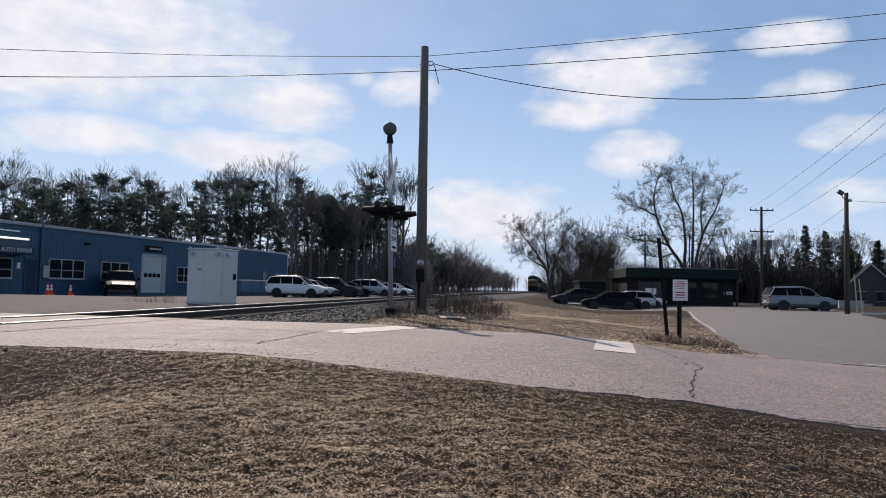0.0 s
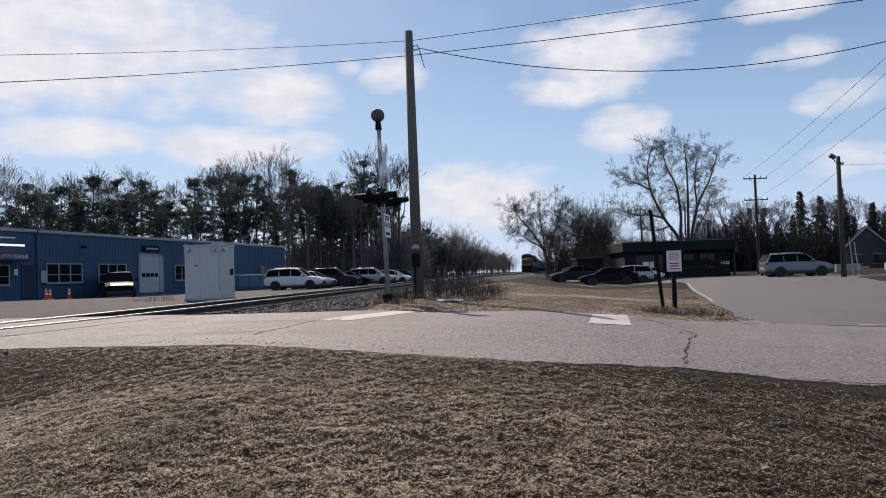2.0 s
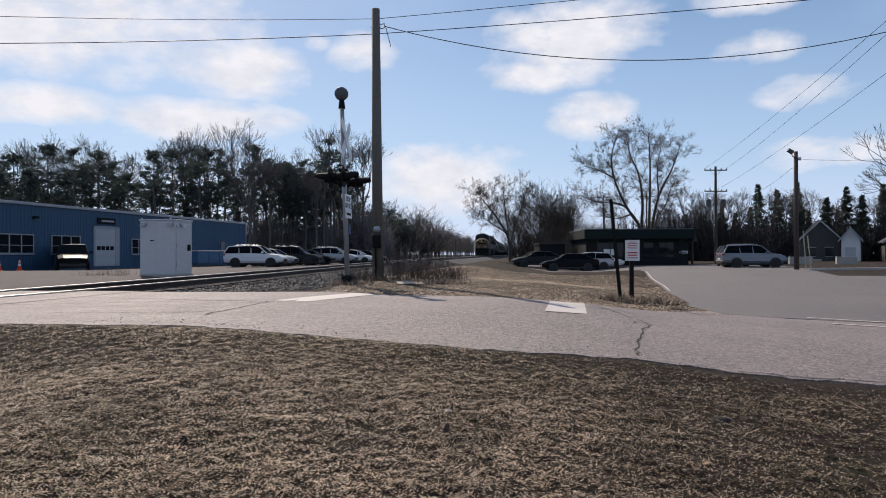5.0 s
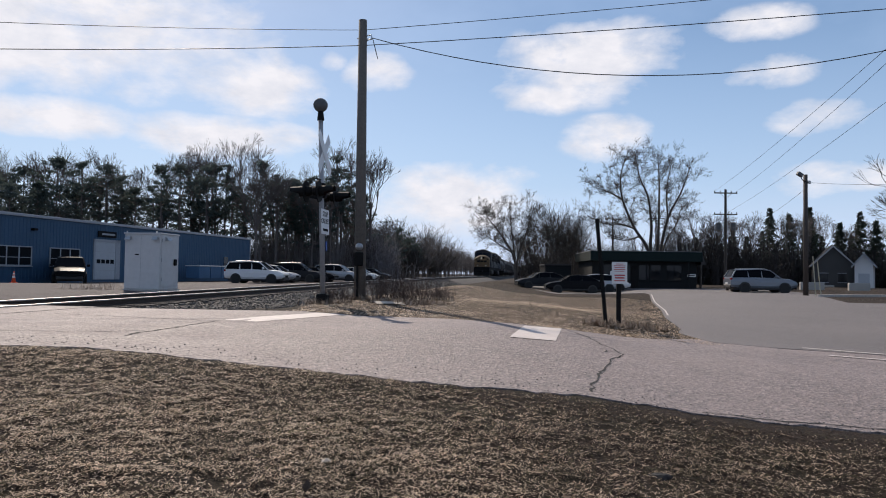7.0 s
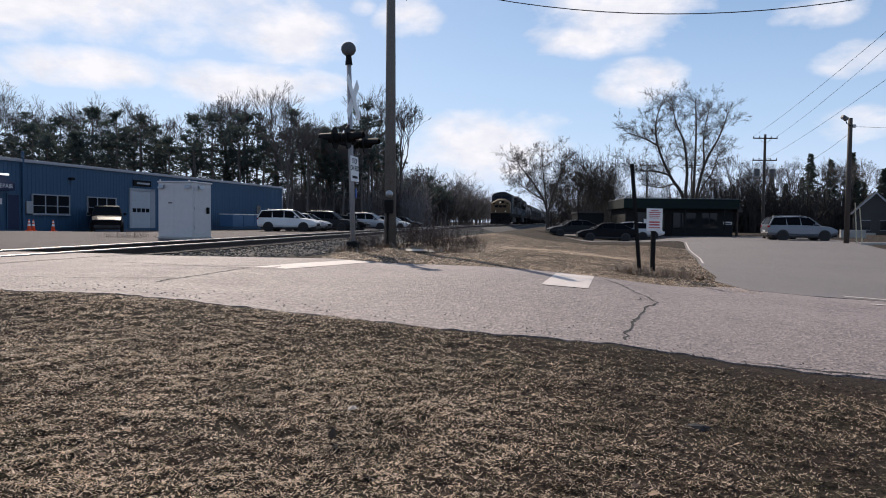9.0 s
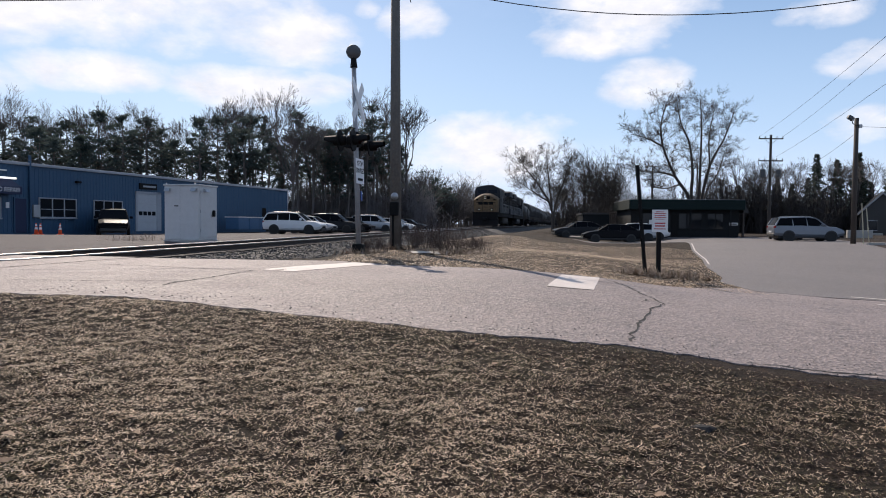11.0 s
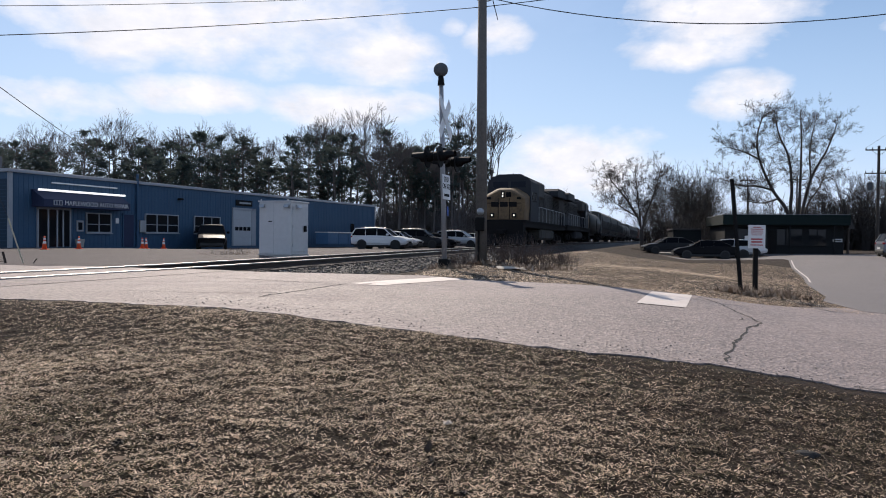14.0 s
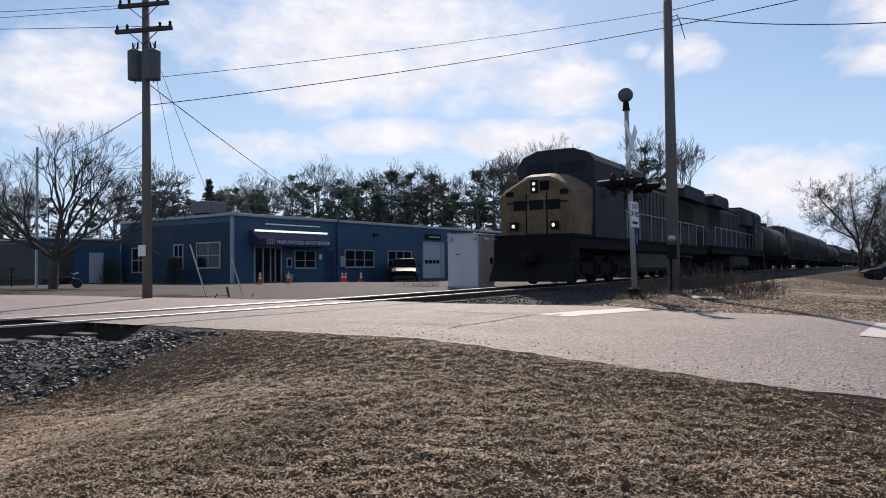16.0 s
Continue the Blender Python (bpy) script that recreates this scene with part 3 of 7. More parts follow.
def build_track():
    tr = thing("railway_track", Matrix(), "single railway track on dark ties and grey ballast", "railway track")
    # bed: a trapezoid of ballast, broken at the crossing
    for s0, s1, ds in ((-40, 8.08, .4), (15.5, 520, 4.0)):
        m, n = Mesh(), int((s1 - s0) / ds)
        prof = [(-3.6, None), (-1.9, -0.36), (-1.3, -0.25), (-1.2, -0.19), (1.2, -0.19), (1.32, -0.22), (1.75, -0.27), (3.3, None)]
        rows = []
        for k in range(n + 1):
            s = s0 + (s1 - s0) * k / n
            for u, dz in prof:
                x, y = track(u, s)
                rows.append((x, y, gz(x, y) - 0.08 if dz is None else rail_z(s) + dz))
        w = len(prof)
        m.add(rows, [(k * w + j, k * w + j + 1, (k + 1) * w + j + 1, (k + 1) * w + j) for k in range(n) for j in range(w - 1)])
        part("ballast_bed", m, BALLAST_BED, tr, "dark grey crushed stone bed")
    for side in (-1, 1):
        m, h = Mesh(), Mesh()
        for s0, s1 in ((-40, 14), (14, 80), (80, 520)):
            c = side * 0.7535
            for mesh, prof in ((m, [(-.068, -.165), (.068, -.165), (.068, -.15), (.012, -.135), (.012, -.045), (.034, -.035), (.034, -.006), (-.034, -.006), (-.034, -.035), (-.012, -.045), (-.012, -.135), (-.068, -.15)]),
                               (h, [(-.036, -.03), (.036, -.03), (.036, -.014), (.028, -.005), (.014, 0), (-.014, 0), (-.028, -.005), (-.036, -.014)])):
                rings = [[Vector((*track(c + a, s), rail_z(s) + b)) for a, b in prof] for s in (s0, s1)]
                mesh.loft(rings)
        rail = part("rail", m, RAIL_RUST, tr, "rust-brown steel rail")
        part("rail_head", h, RAIL_STEEL, rail, "polished bright rail head")
    ties = Mesh().cbox(-1.3, -0.11, -0.18, 1.3, 0.11, 0.0, 0.012).data("tie", TIE)
    far = Mesh()
    rnd = random.Random(5)
    s = -38.0
    while s < 260:
        if not 8.3 < s < 15.4:
            x, y = track(rnd.uniform(-.03, .03), s)
            pm = Matrix.Translation((x, y, rail_z(s) - 0.155 + rnd.uniform(-.008, .004))) @ Matrix.Rotation(-TB + rnd.uniform(-.012, .012), 4, "Z")
            if s < 110:
                t = new("tie", ties)
                t.parent = tr
                t.matrix_basis = pm
            else:
                far.box(-1.3, -.11, -.18, 1.3, .11, 0, pm)
        s += 0.53
    tagged(part("far_ties", far, TIE, tr), kind="stuff")
    # crossing panels: asphalt between the rails, with flangeways
    for u0, u1 in ((-2.45, -.80), (-.66, .66), (.80, 2.0)):
        m = Mesh()
        n = 12
        v = []
        for k in range(n + 1):
            s = 8.35 + 7.0 * k / n
            for u in (u0, u1):
                x, y = track(u, s)
                v.append((x, y, RAIL_Z - 0.03))
        m.add(v, [(2 * k, 2 * k + 2, 2 * k + 3, 2 * k + 1) for k in range(n)])
        tagged(part("crossing_panel", m, ASPHALT, tr), "asphalt crossing panel between the rails")
    # loose stones
    pts = []
    rnd = random.Random(9)
    for s0, s1, u0, u1, n in ((-6, 3, 1.3, 4.6, 5000), (3, 8.1, 1.3, 4.0, 20000), (16.0, 34, 1.3, 5.2, 11000), (34, 75, 1.3, 4.0, 5000), (15.6, 40, -2.6, -1.2, 1200), (-8, 8, -3, -1.2, 900), (-8, 8, -.6, .6, 900)):
        for _ in range(n):
            u = u0 + (u1 - u0) * rnd.random() ** 1.25
            s = rnd.uniform(s0, s1)
            if u > 3.2 + 0.5 * math.sin(s * 1.7) and rnd.random() < .75:
                continue
            x, y = track(u, s)
            z = gz(x, y)
            foot = gz(*track(3.3 if u > 0 else -3.6, s)) - .08
            top = float(np.interp(abs(u), [1.32, 1.75, 3.3], [rail_z(s) - .22, rail_z(s) - .27, foot])) if abs(u) > 1.3 else rail_z(s) - .2
            pts.append((x, y, max(top, z) + rnd.uniform(-.012, .02), rnd.uniform(.015, .038) * (1 if s < 30 else 1.4)))
    P = np.array(pts)
    R = np.random.RandomState(4)
    cube = np.array([(a, b, c) for c in (-1, 1) for b in (-1, 1) for a in (-1, 1)], float) * .72
    n = len(P)
    v = cube[None] * P[:, 3][:, None, None] * R.uniform(.55, 1.3, (n, 8, 3)) * np.stack([R.uniform(.8, 1.5, n), R.uniform(.6, 1.0, n), R.uniform(.4, .8, n)], -1)[:, None]
    ang = R.uniform(0, 6.283, n)
    tilt = R.uniform(-.7, .7, n)
    c, s_ = np.cos(ang)[:, None], np.sin(ang)[:, None]
    ct, st = np.cos(tilt)[:, None], np.sin(tilt)[:, None]
    x, y, z = v[..., 0], v[..., 1], v[..., 2]
    y, z = y * ct - z * st, y * st + z * ct
    x, y = x * c - y * s_, x * s_ + y * c
    v = np.stack([x, y, z], -1) + P[:, None, :3]
    f0 = np.array([(0, 2, 3, 1), (4, 5, 7, 6), (0, 1, 5, 4), (1, 3, 7, 5), (3, 2, 6, 7), (2, 0, 4, 6)])
    f = (f0[None] + 8 * np.arange(n)[:, None, None]).reshape(-1, 4)
    me = bpy.data.meshes.new("ballast_stones")
    me.from_pydata(v.reshape(-1, 3).tolist(), [], f.tolist())
    me.materials.append(BALLAST)
    tagged(new("ballast_stones", me), "loose grey crushed stone along the track bank", "ballast", kind="stuff")


build_track()

# ---- trees ----


def branch_mesh(rnd, height, trunk_r, spread_k, levels, first=0.3, up=0.35, wiggle=0.22, kids=(3, 5), forks=1, droop=0.0, n_trunk=9, min_r=0.012, lean=0.0):
    """A bare tree as tapered limbs, branches and twigs. Returns trunk and crown meshes."""
    trunk, crown = Mesh(), Mesh()

    def limb(p, d, length, r, level):
        segs = max(3, int(5 - level)) if level else 7
        n = max(3, n_trunk - 2 * level)
        pts, rad, q = [p.copy()], [r], p.copy()
        dd = d.copy()
        for k in range(segs):
            dd = (dd + Vector((rnd.gauss(0, wiggle if level else wiggle * .4), rnd.gauss(0, wiggle if level else wiggle * .4), rnd.gauss(0, wiggle * .6) + (up * .25 if level else .1) - droop * level * .2))).normalized()
            q = q + dd * (length / segs)
            pts.append(q.copy())
            rad.append(max(min_r, r * (1 - (k + 1) / segs * .72)))
        for k in range(segs):
            (trunk if level == 0 else crown).tube(pts[k], pts[k + 1], rad[k], rad[k + 1], n, caps=False)
        if level >= levels:
            return
        count = rnd.randint(*kids) + (2 if level == 0 else 0) + (1 if level == levels - 1 else 0)
        for j in range(count):
            f = first + (1 - first) * ((j + rnd.random()) / count) if level == 0 else .25 + .75 * (j + rnd.random()) / count
            i = min(segs - 1, int(f * segs))
            at = pts[i].lerp(pts[i + 1], f * segs - i)
            ax = (pts[i + 1] - pts[i]).normalized()
            side = ax.orthogonal().normalized()
            side.rotate(Matrix.Rotation(rnd.uniform(0, 6.283), 3, ax))
            nd = (ax * (1 - spread_k * rnd.uniform(.7, 1.2)) + side * spread_k * rnd.uniform(.8, 1.2) + Vector((0, 0, up))).normalized()
            L = length * rnd.uniform(.48, .72) * (1.15 - .45 * f if level == 0 else 1)
            limb(at, nd, L, max(min_r, rad[i] * rnd.uniform(.45, .68)), level + 1)

    for j in range(forks):
        d = Vector((lean + (rnd.uniform(-.3, .3) if forks > 1 else 0), rnd.uniform(-.2, .2) if forks > 1 else 0, 1)).normalized()
        limb(Vector((rnd.uniform(-.2, .2) * (forks > 1), rnd.uniform(-.2, .2) * (forks > 1), -.2)), d, height * .62, trunk_r * (1 if forks == 1 else .7), 0)
    return trunk, crown


def limbed_tree(rnd, limbs, trunk_r, levels=4):
    """A tree on drawn limbs: each limb is a smooth curve through a few knees, clothed in branches and twigs."""
    trunk, crown = Mesh(), Mesh()

    def twig(p, d, length, r, level):
        segs = 4 if level < 3 else 2
        pts, q, dd = [p.copy()], p.copy(), d.copy()
        for k in range(segs):
            dd = (dd + Vector((rnd.gauss(0, .17), rnd.gauss(0, .17), rnd.gauss(.05, .13)))).normalized()
            q = q + dd * (length / segs)
            pts.append(q.copy())
        for k in range(segs):
            crown.tube(pts[k], pts[k + 1], max(.008, r * (1 - .7 * k / segs)), max(.006, r * (1 - .7 * (k + 1) / segs)), 4 if level < 2 else 3, False)
        if level >= levels:
            return
        for j in range(rnd.randint(4, 5)):
            i = rnd.randrange(segs)
            at = pts[i].lerp(pts[i + 1], rnd.random())
            ax = (pts[i + 1] - pts[i]).normalized()
            side = ax.orthogonal().normalized()
            side.rotate(Matrix.Rotation(rnd.uniform(0, 6.283), 3, ax))
            twig(at, (ax * .75 + side * rnd.uniform(.5, .8) + Vector((0, 0, .12))).normalized(), length * rnd.uniform(.42, .62), r * .5, level + 1)

    for r0, knees in limbs:
        K = [Vector((x, y + rnd.uniform(-.1, .1), z)) for x, y, z in knees]
        K = [K[0] * 2 - K[1]] + K + [K[-1] * 2 - K[-2]]
        pts = []
        for a, b, c, d in zip(K, K[1:], K[2:], K[3:]):
            for j in range(5):
                t = j / 5
                pts.append(.5 * ((2 * b) + (c - a) * t + (2 * a - 5 * b + 4 * c - d) * t * t + (3 * b - a - 3 * c + d) * t ** 3))
        pts.append(K[-2])
        n = len(pts)
        rad = [r0 * .8 * (1 - .84 * k / (n - 1)) for k in range(n)]
        for k in range(n - 1):
            trunk.tube(pts[k], pts[k + 1], rad[k], rad[k + 1], 8, False)
        start = max(next(k for k in range(n) if pts[k].z > 3.2), int(n * .42) if pts[0].z < 1 else 2)
        for k in range(start, n - 1):
            for _ in range(2 if k < n - 5 else 3):
                ax = (pts[k + 1] - pts[k]).normalized()
                side = Vector((rnd.gauss(0, 1), rnd.gauss(0, 1), rnd.gauss(.1, .6))).normalized()
                twig(pts[k], (ax * .5 + side * .8).normalized(), rnd.uniform(1.1, 2.3), rad[k] * .27, 1)
    return trunk, crown


def vase_tree(rnd, height, trunk_r, fork=.35, levels=7, angle=24, spread_first=34, limbs=4, twig=.012):
    """A leafless crown that opens upward: the trunk parts into limbs, each forking again and again to fine twigs."""
    trunk, crown = Mesh(), Mesh()

    def grow_limb(p, d, length, r, level):
        bend = Vector((rnd.gauss(0, .10), rnd.gauss(0, .10), .07))
        q = p + (d * .5 + bend * .25).normalized() * length * .5
        e = q + (d + bend).normalized() * length * .5
        n = 6 if level < 2 else 4 if level < 4 else 3
        (trunk if level == 0 else crown).tube(p, q, r, r * .86, n, False)
        (trunk if level == 0 else crown).tube(q, e, r * .86, max(twig * .7, r * .72), n, False)
        if level >= levels:
            return
        ax = (e - q).normalized()
        for j in range(3 if rnd.random() < .42 else 2):
            side = ax.orthogonal().normalized()
            side.rotate(Matrix.Rotation(rnd.uniform(0, 6.283), 3, ax))
            w = radians(rnd.uniform(.55, 1.35) * angle)
            nd = (ax * math.cos(w) + side * math.sin(w) + Vector((0, 0, .06))).normalized()
            at = e if j < 2 else q.lerp(e, rnd.uniform(0, .8))
            grow_limb(at, nd, length * rnd.uniform(.66, .88), max(twig, r * rnd.uniform(.5, .72)), level + 1)

    top = Vector((rnd.uniform(-.2, .2), rnd.uniform(-.2, .2), height * fork))
    trunk.tube((0, 0, -.3), top * .5, trunk_r * 1.15, trunk_r * .9, 8, False)
    trunk.tube(top * .5, top, trunk_r * .9, trunk_r * .75, 8, False)
    for j in range(limbs):
        w, t = radians(spread_first * rnd.uniform(.5, 1.2)), 2 * math.pi * (j + rnd.uniform(-.25, .25)) / limbs
        d = Vector((math.sin(w) * math.cos(t), math.sin(w) * math.sin(t), math.cos(w)))
        grow_limb(top - Vector((0, 0, height * .06 * rnd.random())), d, height * (1 - fork) * .235, trunk_r * rnd.uniform(.45, .62), 1)
    grow_limb(top, Vector((rnd.gauss(0, .08), rnd.gauss(0, .08), 1)).normalized(), height * (1 - fork) * .26, trunk_r * .6, 1)
    return trunk, crown


def tree(name, m, meshes, label, materials=(BARK, BARK), category="tree", group="", parts=("trunk", "crown")):
    t = thing(name, m, label, category, group)
    for pn, me, ma in zip(parts, meshes, materials):
        part(pn, me, ma, t, smooth=pn == "trunk")
    return t


def pine_meshes(rnd, height, bare, spread_r, tiers, clumps):
    """A tall pine: bare lower trunk, whorls of limbs that end in many short needle sprays."""
    trunk, crown = Mesh(), Mesh()
    trunk.tube((0, 0, -.2), (rnd.uniform(-.2, .2), rnd.uniform(-.2, .2), height * .55), .19, .13, 7, False)
    trunk.tube((0, 0, height * .5), (0, 0, height), .14, .03, 6, False)
    for k in range(4):
        z = height * rnd.uniform(.25, bare)
        a = rnd.uniform(0, 6.28)
        trunk.tube((0, 0, z), (math.cos(a) * 1.1, math.sin(a) * 1.1, z + .1), .03, .012, 3, False)
    for k in range(tiers * 4):
        f = rnd.random() ** .85
        z = height * (bare + (.985 - bare) * f)
        reach = spread_r * (math.sin(math.pi * min(1, .22 + .80 * f)) ** .7 * .9 + .1) * rnd.uniform(.45, 1.1)
        a = rnd.uniform(0, 6.283)
        tip = Vector((math.cos(a) * reach, math.sin(a) * reach, z + rnd.uniform(.0, .25) * reach))
        trunk.tube((0, 0, z - .15 * reach), tip, .045, .012, 3, False)
        for c in range(clumps):
            o = Vector((0, 0, z - .1)).lerp(tip, rnd.uniform(.35, 1.05)) + Vector((rnd.gauss(0, .30), rnd.gauss(0, .30), rnd.gauss(.1, .12)))
            for q in range(8):
                d = Vector((rnd.gauss(0, 1), rnd.gauss(0, 1), rnd.gauss(.3, .55))).normalized() * rnd.uniform(.22, .5)
                w = d.orthogonal().normalized() * rnd.uniform(.03, .075)
                crown.add([o - w, o + w, o + d + w * .4, o + d - w * .4], [(0, 1, 2, 3)])
    return trunk, crown


def spruce_meshes(rnd, height, base_r, tiers=30):
    trunk, crown = Mesh(), Mesh()
    trunk.tube((0, 0, -.2), (0, 0, height), .16, .02, 6, False)
    for k in range(tiers * 13):
        f = rnd.random() ** 1.15
        z = height * (.05 + .94 * f)
        reach = base_r * (1 - f) * rnd.uniform(.35, 1.15) * (.72 + .28 * math.sin(f * 62)) + .1
        a = rnd.uniform(0, 6.283)
        tip = Vector((math.cos(a) * reach, math.sin(a) * reach, z - .25 * reach + rnd.uniform(-.1, .15)))
        trunk.tube((0, 0, z), tip, .02, .008, 3, False)
        for c in range(3 + int(5 * reach / base_r)):
            o = Vector((0, 0, z)).lerp(tip, rnd.uniform(.2, 1.0))
            for q in range(3):
                d = Vector((math.cos(a) + rnd.gauss(0, .6), math.sin(a) + rnd.gauss(0, .6), rnd.gauss(-.25, .45))).normalized() * rnd.uniform(.2, .45)
                w = d.orthogonal().normalized() * rnd.uniform(.04, .11)
                crown.add([o - w, o + w, o + d + w * .3, o + d - w * .3], [(0, 1, 2, 3)])
    return trunk, crown


def plant_all():
    rnd = random.Random(21)
    # pine stand behind the repair shop and along the track
    kinds = [tree("pine_tree", pose(-30, 96, gz(-30, 96)), pine_meshes(random.Random(k), h, b, r, t, c), "tall dark pine with a bare lower trunk in a dense stand", (BARK_FAR, NEEDLE), group="pine stand")
             for k, (h, b, r, t, c) in enumerate([(15.8, .46, 3.7, 9, 9), (14.2, .40, 3.5, 10, 8), (16.6, .50, 3.3, 9, 9), (13.2, .38, 3.5, 9, 9), (15.0, .44, 3.1, 9, 9), (12.0, .42, 3.0, 8, 8)])]
    line = [(-100, 92), (-70, 98), (-36, 97), (-14, 101), (-8, 118), (-5.5, 140), (-3, 165)]
    spots, dist = [], 0.0
    for (a, b), (c, d) in zip(line, line[1:]):
        L = math.hypot(c - a, d - b)
        n = int(L / 3.1)
        for k in range(n):
            for row in range(5 if b < 110 else 3):
                spots.append((a + (c - a) * k / n + rnd.uniform(-1.2, 1.2) - row * (0 if b < 100 else 3.2), b + (d - b) * k / n + rnd.uniform(-1.2, 1.2) + row * 4.5))
    first = list(kinds)
    for k, (x, y) in enumerate(spots):
        sc = rnd.uniform(.78, 1.1)
        if rnd.random() < .10:
            sc *= .75
        if y > 113:
            sc *= .55
        m = pose(x, y, gz(x, y), 0, 0, rnd.uniform(0, 360)) @ Matrix.Diagonal((sc, sc, sc, 1))
        if k < len(first):
            first[k].matrix_basis = m
        else:
            c = copy_thing(first[rnd.randrange(6)], pose(x, y, gz(x, y), 0, 0, rnd.uniform(0, 360)))
            c.scale = (sc, sc, sc)
    # bare hardwoods that rise behind and beside the pines
    bare = [tree("bare_tree", pose(0, 0, 0), vase_tree(random.Random(40 + k), h, .2, .45, 7, 22, 28, 4, .014), "tall leafless hardwood rising among pines", (BARK_FAR, BARK_FAR), group="bare hardwoods")
            for k, h in enumerate((17.0, 15.5, 18.0))]
    spots = []
    for k in range(22):
        spots.append((-90 + 79.5 * k / 21 + rnd.uniform(-1.8, 1.8), 104 + rnd.uniform(0, 6), rnd.uniform(1.02, 1.22)))
    for k in range(26):
        f = k / 25
        spots.append((-22 + 17 * f + rnd.uniform(-2, 2), 94 + 62 * f + rnd.uniform(-3, 3), rnd.uniform(.8, 1.0) * (1 - .5 * f)))
    for k in range(14):
        spots.append((-16 + k * .9 + rnd.uniform(-2, 2), 97 + k * 5 + rnd.uniform(-2, 2), rnd.uniform(.72, .95) * (1 - .036 * k)))
    for k, (x, y, sc) in enumerate(spots):
        if k < 3:
            bare[k].matrix_basis, bare[k].scale = pose(x, y, gz(x, y), 0, 0, rnd.uniform(0, 360)), (sc, sc, sc)
            bare[k].scale = (sc, sc, sc)
        else:
            c = copy_thing(bare[k % 3], pose(x, y, gz(x, y), 0, 0, rnd.uniform(0, 360)))
            c.scale = (sc, sc, sc)
    # the tree beside the track, and the thicket after it
    x, y = 9.8, 79
    limbs = [(.20, [(0, 0, -.3), (-.15, 0, 2.6), (-1.6, .2, 5.2), (-2.9, .3, 6.8), (-3.6, .3, 7.9)]),
             (.18, [(0, 0, -.3), (-.1, .1, 2.8), (-.4, .5, 5.6), (-.7, .8, 9.0)]),
             (.20, [(.1, 0, -.3), (.2, -.2, 2.6), (1.2, -.6, 5.8), (1.9, -.8, 8.6)]),
             (.12, [(.2, -.2, 2.4), (1.6, .6, 4.2), (2.9, .9, 5.9)]),
             (.12, [(-.3, 0, 3.2), (-2.0, -.6, 4.2), (-3.8, -.8, 5.4)])]
    tree("bare_tree", pose(x, y, gz(x, y)), limbed_tree(random.Random(81), limbs, .26), "leafless spreading tree beside the railway track")
    bush = [tree("thicket_tree", pose(0, 0, 0), branch_mesh(random.Random(300 + k), 8.6, .08, .62, 3, .12, .38, .2, (5, 6), 6, 0, 5, .009), "leafless many-stemmed thicket tree", group="thicket") for k in range(2)]
    for k, (x, y, sc) in enumerate([(13.4, 82, 1.05), (15.5, 84, 1.1), (17.6, 88, .95), (19.5, 94, .8), (12, 90, .8), (23, 98, .7), (27, 104, .75)]):
        if k < 2:
            bush[k].matrix_basis, bush[k].scale = pose(x, y, gz(x, y)), (sc, sc, sc)
        else:
            c = copy_thing(bush[k % 2], pose(x, y, gz(x, y), 0, 0, 70 * k))
            c.scale = (sc, sc, sc)
    # the great tree behind the dark building
    x, y = 27.4, 86
    limbs = [(.30, [(-.3, 0, -.3), (-.9, 0, 4.1), (-2.6, -.6, 6.9), (-4.0, -1.0, 10.4), (-4.2, -.8, 13.2), (-3.4, -.5, 16.0)]),
             (.30, [(-.2, .1, -.3), (-.7, .3, 4.4), (-.6, .8, 7.3), (-1.0, 1.3, 10.8), (-2.0, 1.4, 13.3), (-2.6, 1.5, 16.4)]),
             (.28, [(0, -.1, -.3), (.1, -.4, 4.4), (.2, -1.0, 8.4), (.2, -1.4, 12.4), (0, -1.5, 15.6)]),
             (.30, [(.2, 0, -.3), (.5, .2, 4.4), (1.4, .5, 8.4), (2.8, .8, 11.2), (3.8, .8, 14.2)]),
             (.20, [(.3, .2, -.3), (.9, .8, 4.8), (2.2, 1.6, 7.2), (3.0, 2.0, 9.8)]),
             (.17, [(-2.5, -.6, 6.8), (-4.2, -.8, 7.3), (-6.0, -.9, 7.4), (-8.0, -.7, 8.3)]),
             (.14, [(-1.9, -.4, 5.9), (-3.6, -.9, 5.4), (-5.6, -1.2, 5.7)]),
             (.15, [(-4.0, -1.0, 10.3), (-5.7, -1.4, 11.2), (-7.6, -1.5, 11.8)]),
             (.15, [(1.3, .5, 8.0), (1.1, -.5, 11.4), (1.8, -.8, 15.4)])]
    tree("bare_tree", pose(x, y, gz(x, y), 0, 0, -15), limbed_tree(random.Random(16), limbs, .4), "great leafless multi-trunk tree behind the dark building")
    # left of the shop
    x, y = -27.5, 22.9
    tree("bare_tree", pose(x, y, gz(x, y), 0, 0, 10), vase_tree(random.Random(5), 7.9, .19, .22, 8, 26, 64, 7, .007), "leafless tree on the verge before the blue annex")
    # spruces and dark wood over the street
    sp = [tree("spruce_tree", pose(0, 0, 0), spruce_meshes(random.Random(60 + k), h, 4.6, 56), "dark pointed spruce behind the houses", (BARK_FAR, SPRUCE), group="spruces") for k, h in enumerate((13.0, 12.0))]
